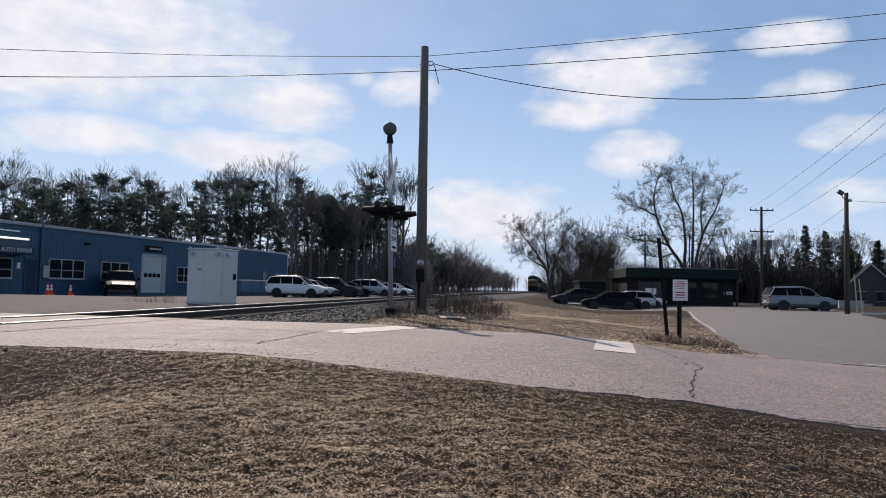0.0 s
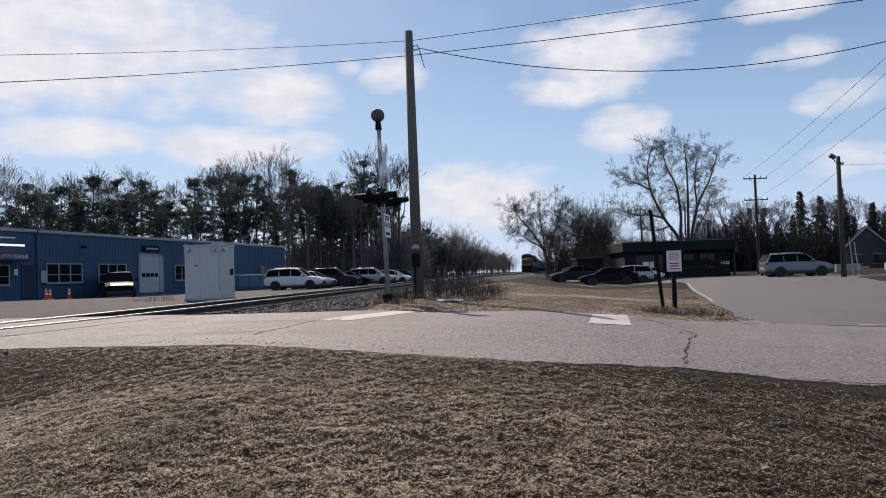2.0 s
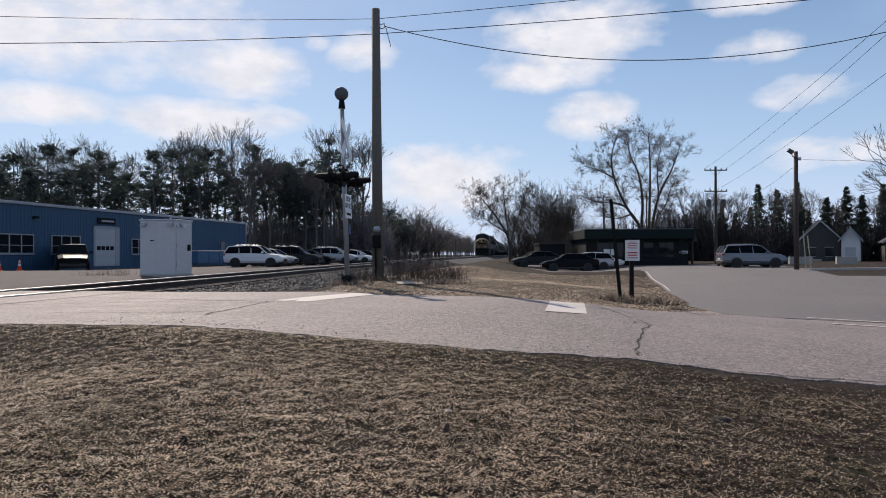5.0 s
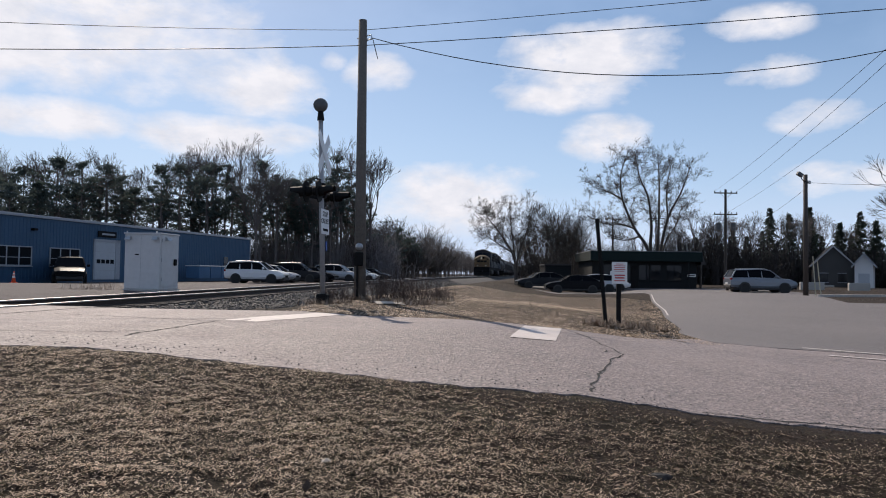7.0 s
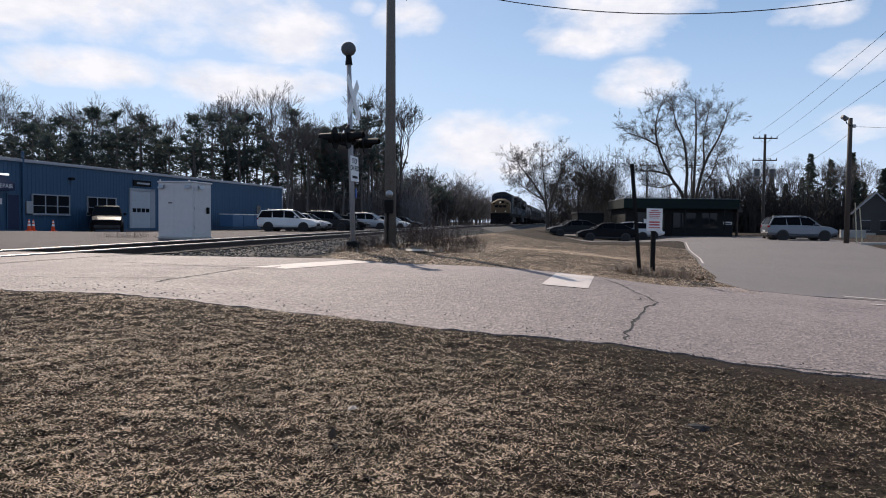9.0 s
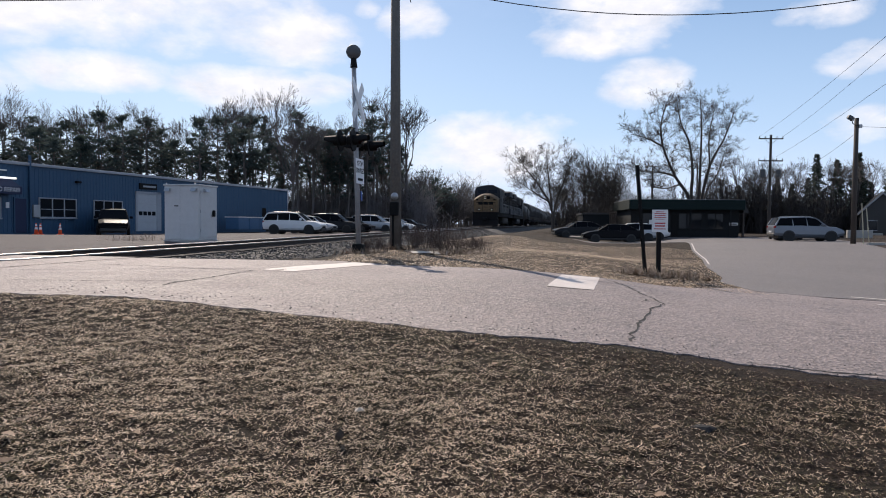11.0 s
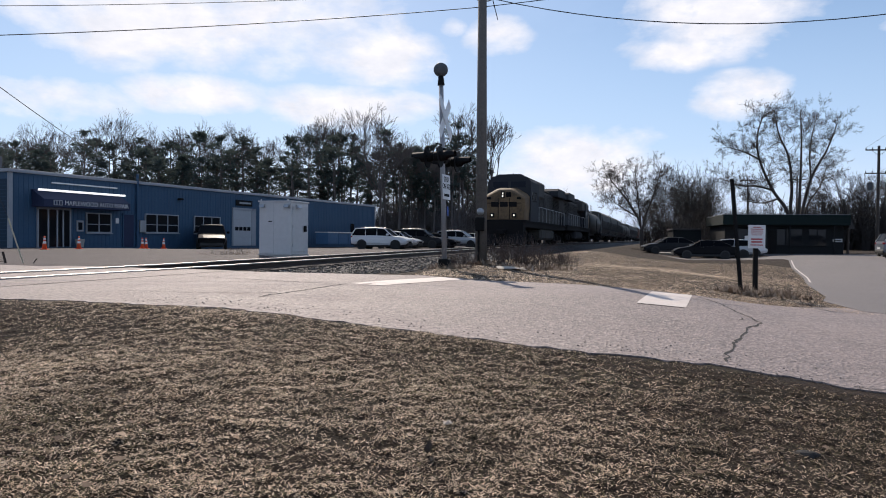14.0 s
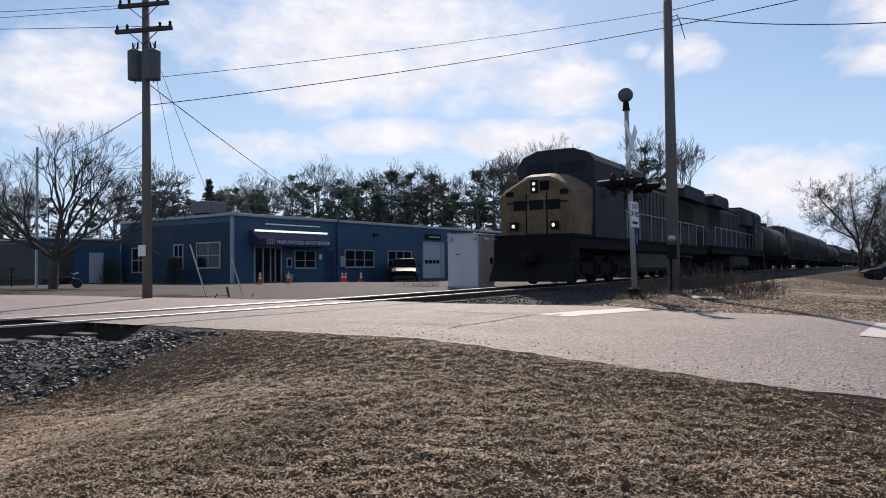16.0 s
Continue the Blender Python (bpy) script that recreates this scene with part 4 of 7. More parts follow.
    pts = [(51.2, 108, .90), (53.7, 107, .90), (56.2, 106, .90), (59.8, 104.5, .78), (62.2, 103.5, .84), (63.6, 102, .80), (66, 101, .85), (69, 100, .9), (72.5, 98, .85), (76, 95, .9), (-43, 50, .7), (48.6, 110, .62), (80, 92, .9), (57.9, 108, .7)] + [(43 + 2.7 * j, 116 - .3 * j + 1.5 * math.sin(5 * j), .58 + .12 * math.sin(3.7 * j)) for j in range(16)]
    for k, (x, y, sc) in enumerate(pts):
        if k < 2:
            sp[k].matrix_basis, sp[k].scale = pose(x, y, gz(x, y)), (sc, sc, sc)
        else:
            c = copy_thing(sp[k % 2], pose(x, y, gz(x, y), 0, 0, 50 * k))
            c.scale = (sc, sc, sc)
    for k in range(40):
        x, y, sc = 38 + 1.7 * k + rnd.uniform(-.8, .8), 111 + rnd.uniform(-4, 6) - .35 * k, rnd.uniform(.5, .68)
        c = copy_thing(bare[k % 3], pose(x, y, gz(x, y), 0, 0, rnd.uniform(0, 360)))
        c.scale = (sc, sc, sc)
    for k in range(14):
        x, y, sc = -52 - 3.4 * k + rnd.uniform(-.8, .8), 48 + rnd.uniform(-3, 9), rnd.uniform(.5, .75)
        c = copy_thing(bare[k % 3], pose(x, y, gz(x, y), 0, 0, rnd.uniform(0, 360)))
        c.scale = (sc, sc, sc)
    for k in range(34):
        f = k / 33
        x, y, sc = -100 + 92 * f + rnd.uniform(-1.5, 1.5), 100 + 4 * f + rnd.uniform(-1, 7), rnd.uniform(.3, .6)
        c = copy_thing(bush[k % 2], pose(x, y, gz(x, y), 0, 0, rnd.uniform(0, 360)))
        c.scale = (sc, sc, sc)
    for k in range(44):
        f = k / 43
        x, y = track(-15 - 5 * f + rnd.uniform(-4, 2), 105 + 130 * f)
        sc = rnd.uniform(.6, 1.0)
        c = copy_thing(bush[k % 2], pose(x, y, gz(x, y), 0, 0, rnd.uniform(0, 360)))
        c.scale = (sc, sc, sc)
    # evergreens behind the annex
    for k in range(14):
        x, y, sc = -46 - 2.6 * k + rnd.uniform(-1, 1), 52 + rnd.uniform(-3, 6), rnd.uniform(.36, .56)
        c = copy_thing(first[k % 6], pose(x, y, gz(x, y), 0, 0, rnd.uniform(0, 360)))
        c.scale = (sc, sc, sc)
        c = copy_thing(bush[k % 2], pose(x + 1, y - 3, gz(x, y), 0, 0, rnd.uniform(0, 360)))
        c.scale = (.62, .62, .5)
    x, y = 43.0, 58
    tree("bare_tree", pose(x, y, gz(x, y)), vase_tree(random.Random(12), 14.5, .42, .26, 8, 25, 50, 6, .011), "large leafless spreading tree beside the street")


def far_woods():
    """The leafless woods along the line and at its end, far off."""
    rnd = random.Random(31)
    m = Mesh()
    spots = []
    for k in range(150):
        f = (k / 149) ** 1.3
        spots.append((*track(-17 - 9 * f + rnd.uniform(-6, 3), 150 + 350 * f), rnd.uniform(9, 15)))
    for k in range(70):
        f = (k / 69) ** 1.3
        spots.append((*track(9 + 6 * f + rnd.uniform(-2, 10), 140 + 360 * f), rnd.uniform(6, 11)))
    for k in range(70):
        spots.append((-90 + 5 * k + rnd.uniform(-3, 3), 505 + rnd.uniform(-20, 30), rnd.uniform(10, 16)))
    for k in range(60):
        spots.append((90 + 3.5 * k + rnd.uniform(-3, 3), 130 + rnd.uniform(-15, 25), rnd.uniform(8, 13)))
    for x, y, h in spots:
        z = gz(x, y)
        o = Vector((x, y, z))
        m.tube(o, o + Vector((0, 0, h * .6)), .16, .08, 4, False)
        for j in range(34):
            p = o + Vector((0, 0, h * rnd.uniform(.12, .62)))
            q = p + Vector((rnd.gauss(0, .14), rnd.gauss(0, .14), rnd.uniform(.12, .34))) * h
            m.tube(p, q, .055, .02, 3, False)
            for _ in range(2):
                e = p.lerp(q, rnd.uniform(.4, 1))
                m.tube(e, e + Vector((rnd.gauss(0, .07), rnd.gauss(0, .07), rnd.uniform(.04, .12))) * h, .03, .012, 3, False)
    near, hazy = Mesh(), Mesh()
    spots = [(14 + .4 * k + rnd.uniform(-1, 1), 104 + rnd.uniform(-4, 10), rnd.uniform(3.5, 6.0)) for k in range(44)]
    spots += [(31 + .62 * k + rnd.uniform(-1, 1), 114 + rnd.uniform(-6, 8) - .2 * k, rnd.uniform(5.5, 8.5) + 2.0 * (9 < k < 26)) for k in range(100)] * 2
    spots += [(-95 + .62 * k + rnd.uniform(-1, 1), 109 + rnd.uniform(-4, 9), rnd.uniform(3.0, 7.0)) for k in range(138)]
    spots += [(-26 + .4 * k + rnd.uniform(-1, 1), 104 + rnd.uniform(-3, 9), rnd.uniform(5.0, 10.0)) for k in range(52)]
    for x, y, h in spots:
        o = Vector((x, y, gz(x, y)))
        # left-hand thickets take the twig colour with haze mixed in
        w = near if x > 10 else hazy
        for j in range(16):
            p = o + Vector((rnd.gauss(0, 1.0), rnd.gauss(0, 1.0), -.2))
            q = p + Vector((rnd.gauss(0, .10) * h, rnd.gauss(0, .10) * h, h * rnd.uniform(.35, .85)))
            w.tube(p, q, .06, .03, 3, False)
            for _ in range(8):
                e = p.lerp(q, rnd.uniform(.15, 1))
                g = e + Vector((rnd.gauss(0, .11), rnd.gauss(0, .11), rnd.uniform(.05, .2))) * h
                w.tube(e, g, .034, .016, 3, False)
    tagged(part("grey_thicket", hazy, HAZY_TWIG), "dense leafless undergrowth behind the pine stand, paled for haze", "woods", kind="stuff")
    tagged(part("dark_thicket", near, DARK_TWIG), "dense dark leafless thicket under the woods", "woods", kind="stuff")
    tagged(part("far_woods", m, BARK_FAR), "distant leafless woods along the railway", "woods", kind="stuff")


plant_all()
far_woods()
# ---- poles, wires and signals ----


def wires(name, a, b, sag, r, label, n=22):
    a, b = Vector(a), Vector(b)
    pts = [a.lerp(b, k / n) - Vector((0, 0, sag * 4 * (k / n) * (1 - k / n))) for k in range(n + 1)]
    ob = part(name, Mesh().path(pts, r, 4), WIRE)
    return tagged(ob, label, "wire")


def wooden_pole():
    x, y = -.90, 20.34
    z = gz(x, y) - .24
    p = thing("utility_pole", pose(x, y, z, 0, 0, 0), "weathered grey wooden pole beside the crossing", "utility pole")
    part("pole", Mesh().tube((0, 0, -.4), (-.05, 0, 7.95), .17, .115, 14), WOOD_POLE, p, smooth=True)
    part("bracket", Mesh().path([(.06, -.05, 7.5), (.19, -.05, 7.53), (.22, -.05, 7.42), (.08, -.05, 7.38)], .02, 6).tube((-.2, 0, 7.44), (.1, 0, 7.44), .012), GALV, p)
    part("drip_loop", Mesh().path([(.24 + .18 * math.sin(k / 9 * 3.1) * .8, -.06, 7.4 - .55 * math.sin(k / 9 * math.pi)) for k in range(10)], .012, 4), WIRE, p)
    meter = part("meter_box", Mesh().cbox(-.14, -.30, 1.16, .10, -.15, 1.53, .02), BLACK, p, "black service box")
    part("conduit", Mesh().tube((-.06, -.19, -.1), (-.06, -.19, 1.2), .03, .03, 8), BLACK, meter)
    part("meter_glass", Mesh().lathe([(.10, 0), (.10, .05), (.075, .09), (0.001, .1)], 14, pose(-.02, -.15, 1.685, 90, 0, 0)), GALV, p, "round pale meter dome", smooth=True)
    t = Vector((x, y, z))
    wires("overhead_wire", t + Vector((0, 0, 7.68)), (-14.13, 15.47, 6.7), .12, .010, "thin black overhead wire from the pole")
    wires("overhead_wire", t + Vector((0, 0, 7.25)), (-14.13, 15.47, 5.95), .12, .014, "black overhead service wire to the transformer pole")
    wires("overhead_wire", t + Vector((0, 0, 7.68)), (39, 14.6, 11.7), .45, .011, "thin black overhead wire from the pole")
    wires("overhead_wire", t + Vector((0, 0, 7.25)), (39, 14.6, 10.5), .45, .014, "black overhead wire from the pole")
    wires("overhead_wire", t + Vector((.2, -.05, 7.45)), (16.0, 17.9, 8.15), 1.36, .016, "sagging black service cable")


def crossing_signal():
    x, y = -1.45, 17.47
    z = gz(x, y) - .10
    s = thing("crossing_signal", pose(x, y, z, 0, -1.75, 0) @ pose(0, 0, 0, 0, 0, 90 - math.degrees(TB)), "silver crossing signal mast with crossbuck, bell and red flashers", "crossing signal")
    part("mast", Mesh().tube((0, 0, 0), (0, 0, 4.45), .062, .055, 14), SILVER, s, smooth=True)
    part("base", Mesh().cbox(-.13, -.13, -.1, .13, .13, .34, .03).cbox(-.2, -.2, -.15, .2, .2, .06, .02), BLACK, s, "dark junction base")
    part("bell_neck", Mesh().tube((0, 0, 4.4), (0, 0, 4.62), .085, .06, 12), BLACK, s)
    part("bell", Mesh().lathe([(.02, -.09), (.16, -.07), (.17, -.02), (.155, .03), (.07, .085), (.001, .09)], 20, pose(0, 0, 4.76, 0, 0, math.degrees(TB) - 78) @ pose(0, -.02, 0, 90, 0, 0)), CAN_GREY, s, "dark round bell", smooth=True)
    arms = pose(0, -.085, 3.62)
    for a in (45, -45):
        part("crossbuck_blade", Mesh().cbox(-.60, -.006, -.115, .60, .006, .115, .004, arms @ pose(0, -.01 if a > 0 else .005, 0, 0, a, 0)), WHITE_SIGN, s, "white crossbuck blade")
    part("crossarm", Mesh().tube((-.75, .0, 2.68), (.75, .0, 2.68), .035, .035, 10).tube((-.38, 0, 2.68), (-.38, 0, 2.9), .028).tube((.38, 0, 2.68), (.38, 0, 2.9), .028).cbox(-.11, -.11, 2.56, .11, .11, 2.92, .03).path([(-.42, 0, 2.98), (0, 0, 3.0), (.30, 0, 2.86)], .02, 6), BLACK, s)
    for ux, yaw in ((-.66, 0), (.66, 0), (-.66, 180), (.66, 180)):
        m = pose(ux, -.10 if yaw == 0 else .10, 2.66, 0, 0, yaw)
        head = part("light_head", Mesh().lathe([(.25, 0), (.25, .015), (.12, .02), (.11, .13), (.05, .17), (.001, .17)], 18, m @ pose(0, -.06, 0, -90, 0, 0)), BLACK, s, "black flasher head with round backing")
        hood = Mesh()
        rings = []
        for d, r in ((0.0, .122), (.34, .112)):
            rings.append([m @ Vector((r * math.cos(t), -.06 - d * (1 if math.sin(t) > -.2 else .4), r * math.sin(t))) for t in [2 * math.pi * k / 16 for k in range(16)]])
        hood.loft(rings, caps=False)
        part("hood", hood, BLACK, head)
        part("lens", Mesh().lathe([(.118, 0), (.10, .025), (.001, .035)], 16, m @ pose(0, -.07, 0, 90, 0, 0)), RED_LENS, head, "red lens")
    sg = part("sign_plate", Mesh().cbox(-.30, -.085, 1.72, .30, -.075, 2.30, .003), WHITE_SIGN, s, "white stop on red sign plate")
    text_part("lettering", "STOP\nON RED", .17, pose(0, -.0865, 2.10, 90, 0, 0), BLACK, sg)
    part("letter_bar", Mesh().box(-.2, -.0875, 1.79, .2, -.0865, 1.85), BLACK, sg)
    part("number_tag", Mesh().cbox(.05, -.075, 1.34, .16, -.065, 1.56, .003), BLUE_TAG, s, "small blue notice tag")


def text_part(name, words, size, m, material, parent, align="CENTER", space=.95):
    cu = bpy.data.curves.new(name, "FONT")
    cu.body, cu.size, cu.align_x, cu.align_y, cu.space_line, cu.extrude = words, size, align, "CENTER", space, 0.002
    tmp = bpy.data.objects.new(name, cu)
    scene.collection.objects.link(tmp)
    me = bpy.data.meshes.new_from_object(tmp.evaluated_get(bpy.context.evaluated_depsgraph_get()))
    bpy.data.objects.remove(tmp)
    me.transform(m)
    me.materials.clear()
    me.materials.append(material)
    ob = new(name, me)
    ob.parent = parent
    return ob


def notice_sign():
    x, y = 5.03, 15.85
    s = thing("notice_sign", pose(x, y, gz(x, y), 0, 0, 4), "white towing notice with red lettering on a dark post", "sign")
    part("post", Mesh().cbox(-.045, -.035, -.3, .045, .035, 1.0, .01), BLACK, s)
    pl = part("sign_plate", Mesh().cbox(-.165, -.062, .92, .165, -.05, 1.38, .004), WHITE_SIGN, s, "white metal notice plate")
    for k, (w, h, zz) in enumerate([(.16, .014, 1.335), (.24, .015, 1.298), (.22, .015, 1.26), (.23, .014, 1.222), (.2, .012, 1.185)]):
        part("letter_bar", Mesh().box(-w / 2, -.0635, zz - h / 2, w / 2, -.0622, zz + h / 2), RED_SIGN, pl)
    for w, h, zz in ((.22, .028, 1.10), (.21, .028, 1.045), (.24, .018, .985)):
        part("letter_bar", Mesh().box(-w / 2, -.0635, zz - h / 2, w / 2, -.0622, zz + h / 2), RED_SIGN, pl)
    x, y = 4.70, 15.55
    st = thing("metal_stake", pose(x, y, gz(x, y), 0, -5.2, 0), "dark leaning steel stake in the grass", "stake")
    part("stake", Mesh().cbox(-.025, -.02, -.3, .025, .02, 2.25, .005).cbox(-.04, .0, -.3, .04, .008, 2.25, .002), BLACK, st)


def signal_cabinet():
    x, y = track(-4.25, 26.4)
    W, D, H = 1.36, 1.35, 2.09
    c = thing("signal_cabinet", pose(x, y, gz(x, y), 0, 0, -math.degrees(TB)), "white steel railway signal cabinet with hooded lamps", "equipment cabinet")
    part("body", Mesh().cbox(0, 0, .06, W, D, H - .05, .015), WHITE_BOX, c)
    part("plinth", Mesh().cbox(-.04, -.04, -.25, W + .04, D + .04, .06, .02), CONCRETE, c)
    part("roof_cap", Mesh().cbox(-.035, -.035, H - .05, W + .035, D + .035, H, .012).tube((W * .62, D * .5, H), (W * .62, D * .5, H + .09), .03).tube((.05, .05, H), (.05, .05, H + .06), .02), WHITE_BOX, c)
    for x0, nm in ((.16, 0), (1.2, 1)):
        part("hooded_lamp", Mesh().prism([(-.10, .0), (.02, .0), (.02, .12), (-.03, .12)], -.1, .1, pose(x0, -.05, H - .26, 0, 0, 90)), GALV, c, "small grey hooded lamp")
    part("side_lamp", Mesh().prism([(-.02, 0), (.14, 0), (.05, .12), (-.02, .12)], -.13, .13, pose(W + .02, .45, H - .27)), GALV, c, "small grey hooded lamp")
    part("vent", Mesh().cbox(.40, -.012, 1.28, .56, .0, 1.32, .003), BLACK, c)
    door = part("door", Mesh().cbox(W - .002, .09, .16, W + .018, D - .09, H - .16, .008), WHITE_BOX, c)
    part("handle", Mesh().cbox(W + .02, D - .42, .92, W + .10, D - .28, 1.16, .02), BLACK, door, "black padlocked handle")
    for zz in (.35, 1.05, 1.75):
        part("hinge", Mesh().tube((W + .022, .10, zz), (W + .022, .10, zz + .12), .014), GALV, door)
    part("seam", Mesh().box(.62, -.004, .08, .63, .001, H - .06), GALV, c)


def line_pole():
    """The transformer pole past the track, with its guys."""
    x, y = -14.13, 15.47
    z = gz(x, y)
    p = thing("utility_pole", pose(x, y, z, 0, -.6, 0), "tall weathered pole with two transformers and crossarms", "utility pole")
    part("pole", Mesh().tube((0, 0, -.4), (0, 0, 8.7), .135, .095, 14), WOOD_POLE, p, smooth=True)
    arm = pose(0, 0, 0, 0, 0, 14)
    for zz, w in ((7.35, .85), (8.05, .75)):
        a = part("crossarm", Mesh().cbox(-w, -.16, zz - .055, w, -.06, zz + .055, .01, arm).path([arm @ Vector((-.5, -.11, zz)), arm @ Vector((0, -.11, zz - .4)), arm @ Vector((.5, -.11, zz))], .014, 4), DARK_POLE, p)
        for k in (-1, -.62, .62, 1):
            part("insulator", Mesh().lathe([(.02, 0), (.045, .03), (.03, .07), (.045, .09), (.02, .14), (.001, .15)], 8, arm @ pose(k * w * .93, -.11, zz + .05)), BLACK, a)
    for sx, zz in ((-.34, 6.45), (.30, 6.38)):
        t = part("transformer", Mesh().lathe([(.02, -.42), (.2, -.42), (.205, .36), (.12, .42), (.02, .43)], 16, pose(sx, -.05, zz)), CAN_GREY, p, "grey can transformer", smooth=False)
        part("bushing", Mesh().tube((sx - .07, -.05, zz + .4), (sx - .1, -.05, zz + .62), .03, .02).tube((sx + .07, -.05, zz + .4), (sx + .1, -.05, zz + .62), .03, .02), BLACK, t)
        part("lead", Mesh().path([(sx + .3 * sx * math.sin(k / 8 * math.pi) * 2, -.05, zz + .6 - k * .14) for k in range(9)], .012, 4), WIRE, t)
    part("tag", Mesh().cbox(-.13, -.19, 1.15, .13, -.17, 1.45, .004), WHITE_SIGN, p, "small white notice on the pole")
    for (gx_, gy_), lean, h in (((-12.55, 16.05), -.5, 1.5), ((-11.86, 16.72), -.45, 1.15)):
        g = thing("guy_guard", pose(gx_, gy_, gz(gx_, gy_)), "slanted pale yellow guy wire guard", "guy guard")
        d = Vector((x, y, z + 7.2)) - Vector((gx_, gy_, gz(gx_, gy_)))
        e = Vector((-.44, -.19, 1.45)) * (h / 1.5)
        part("guard", Mesh().tube((0, 0, -.1), e, .017, .017, 8), YELLOW_G, g)
        part("anchor", Mesh().tube((.06, .02, -.2), (.25, .1, .12), .012), BLACK, g)
        wires("guy_wire", Vector((gx_, gy_, gz(gx_, gy_))) + e, (x, y, z + 7.2), 0, .006, "thin steel guy wire", 2)
    g = thing("ground_stub", pose(-12.2, 16.5, gz(-12.2, 16.5), 0, -16, 0), "short rusty stub beside the guy guards", "stub")
    part("stub", Mesh().cbox(-.025, -.02, -.1, .025, .02, .3, .006), RAIL_RUST, g)
    wires("overhead_wire", (x, y, z + 5.9), (-26.3, 45.0, 4.95), .25, .014, "black service drop to the shop roof")
    for k, zz in enumerate((8.1, 8.1, 7.4)):
        wires("overhead_wire", (x - .6 + .6 * k, y, z + zz), (-46, 6 - 5 * k, 10.5 - k), .7, .01, "thin black overhead line")
    wires("overhead_wire", (x, y, z + 5.2), (-48, 30, 5.6), .5, .012, "black overhead cable from the pole")
    wires("overhead_wire", (x, y, z + 4.3), (-27.5, 22.5, 4.4), .1, .008, "thin black overhead cable")


def right_poles():
    x, y = 25.2, 47.2
    z = gz(x, y)
    p = thing("street_lamp", pose(x, y, z), "dark wooden lamp pole with a small flood lamp", "lamp pole")
    part("pole", Mesh().tube((0, 0, -.3), (0, 0, 7.9), .17, .13, 12), DARK_POLE, p, smooth=True)
    part("arm", Mesh().path([(0, -.1, 7.4), (-.3, -.15, 7.55), (-.42, -.2, 7.8)], .03, 6), BLACK, p)
    part("lamp_head", Mesh().cbox(-.2, -.12, -.12, .2, .12, .12, .03, pose(-.5, -.25, 7.88, 0, 28, 10)), CAN_GREY, p)
    part("clamp", Mesh().cbox(.1, -.15, 7.3, .3, .0, 7.5, .02), GALV, p)
    for k in (0, 1):
        g = thing("guy_guard", pose(x + .75 + .35 * k, y + .2, gz(x, y), 0, -4 - 2 * k, 0), "slanted yellow guy wire guard", "guy guard")
        part("guard", Mesh().tube((0, 0, -.1), (0, 0, 2.6 - .3 * k), .035), YELLOW_G, g)
    # transformer pole far across
    x, y = 32.2, 77.5
    z = gz(x, y)
    p = thing("utility_pole", pose(x, y, z), "far dark utility pole with two crossarms and transformers", "utility pole")
    part("pole", Mesh().tube((0, 0, -.3), (0, 0, 10.6), .17, .12, 10), DARK_POLE, p)
    for zz in (10.2, 7.9):
        part("crossarm", Mesh().cbox(-1.25, -.1, zz - .06, 1.25, .0, zz + .06, .01).path([(-.7, -.05, zz), (0, -.05, zz - .6), (.7, -.05, zz)], .02, 4), DARK_POLE, p)
        for k in (-1.2, -.6, .6, 1.2):
            part("insulator", Mesh().tube((k, -.05, zz + .05), (k, -.05, zz + .25), .05, .03, 6), BLACK, p)
    for sx in (-.8, .8):
        part("transformer", Mesh().lathe([(.02, -.4), (.27, -.4), (.27, .38), (.1, .45), (.02, .46)], 12, pose(sx, -.1, 6.6)), CAN_GREY, p, "grey can transformer")
    wires("overhead_wire", (x - 1.2, y, z + 10.4), (12.3, 6, 10.3), .5, .012, "thin black overhead line")
    wires("overhead_wire", (x + 1.2, y, z + 10.4), (11.7, 6, 9.9), .5, .012, "thin black overhead line")
    wires("overhead_wire", (x, y, z + 8.0), (13.6, 8, 9.4), .5, .012, "thin black overhead line")
    wires("overhead_wire", (25.2, 47.2, gz(25.2, 47.2) + 7.4), (40, 41, 9.0), .8, .012, "thin black overhead line")
    wires("overhead_wire", (25.2, 47.2, gz(25.2, 47.2) + 7.0), (x, y, z + 6.5), .8, .012, "thin black overhead line")
    for x, y, h, arm in ((26.6, 69.6, 4.4, 0), (31.6, 100, 9.5, 1), (27.5, 108, 10, 1), (26.6, 104, 7.5, 0)):
        q = thing("utility_pole", pose(x, y, gz(x, y)), "slim dark far utility pole", "utility pole")
        part("pole", Mesh().tube((0, 0, -.3), (0, 0, h), .13, .09, 8), DARK_POLE, q)
        if arm:
            part("crossarm", Mesh().cbox(-1.1, -.06, h - .4, 1.1, .06, h - .28, .01), DARK_POLE, q)


wooden_pole()
crossing_signal()
notice_sign()
signal_cabinet()
line_pole()
right_poles()
# ---- repair shop ----
SHOP_B = math.degrees(math.atan2(-19.1 + 28.5, 79.0 - 35.8))
SHOP = pose(-28.5, 35.8, 0.62, 0, 0, 90 - SHOP_B)  # local x along the facade, y away from the road side, z up


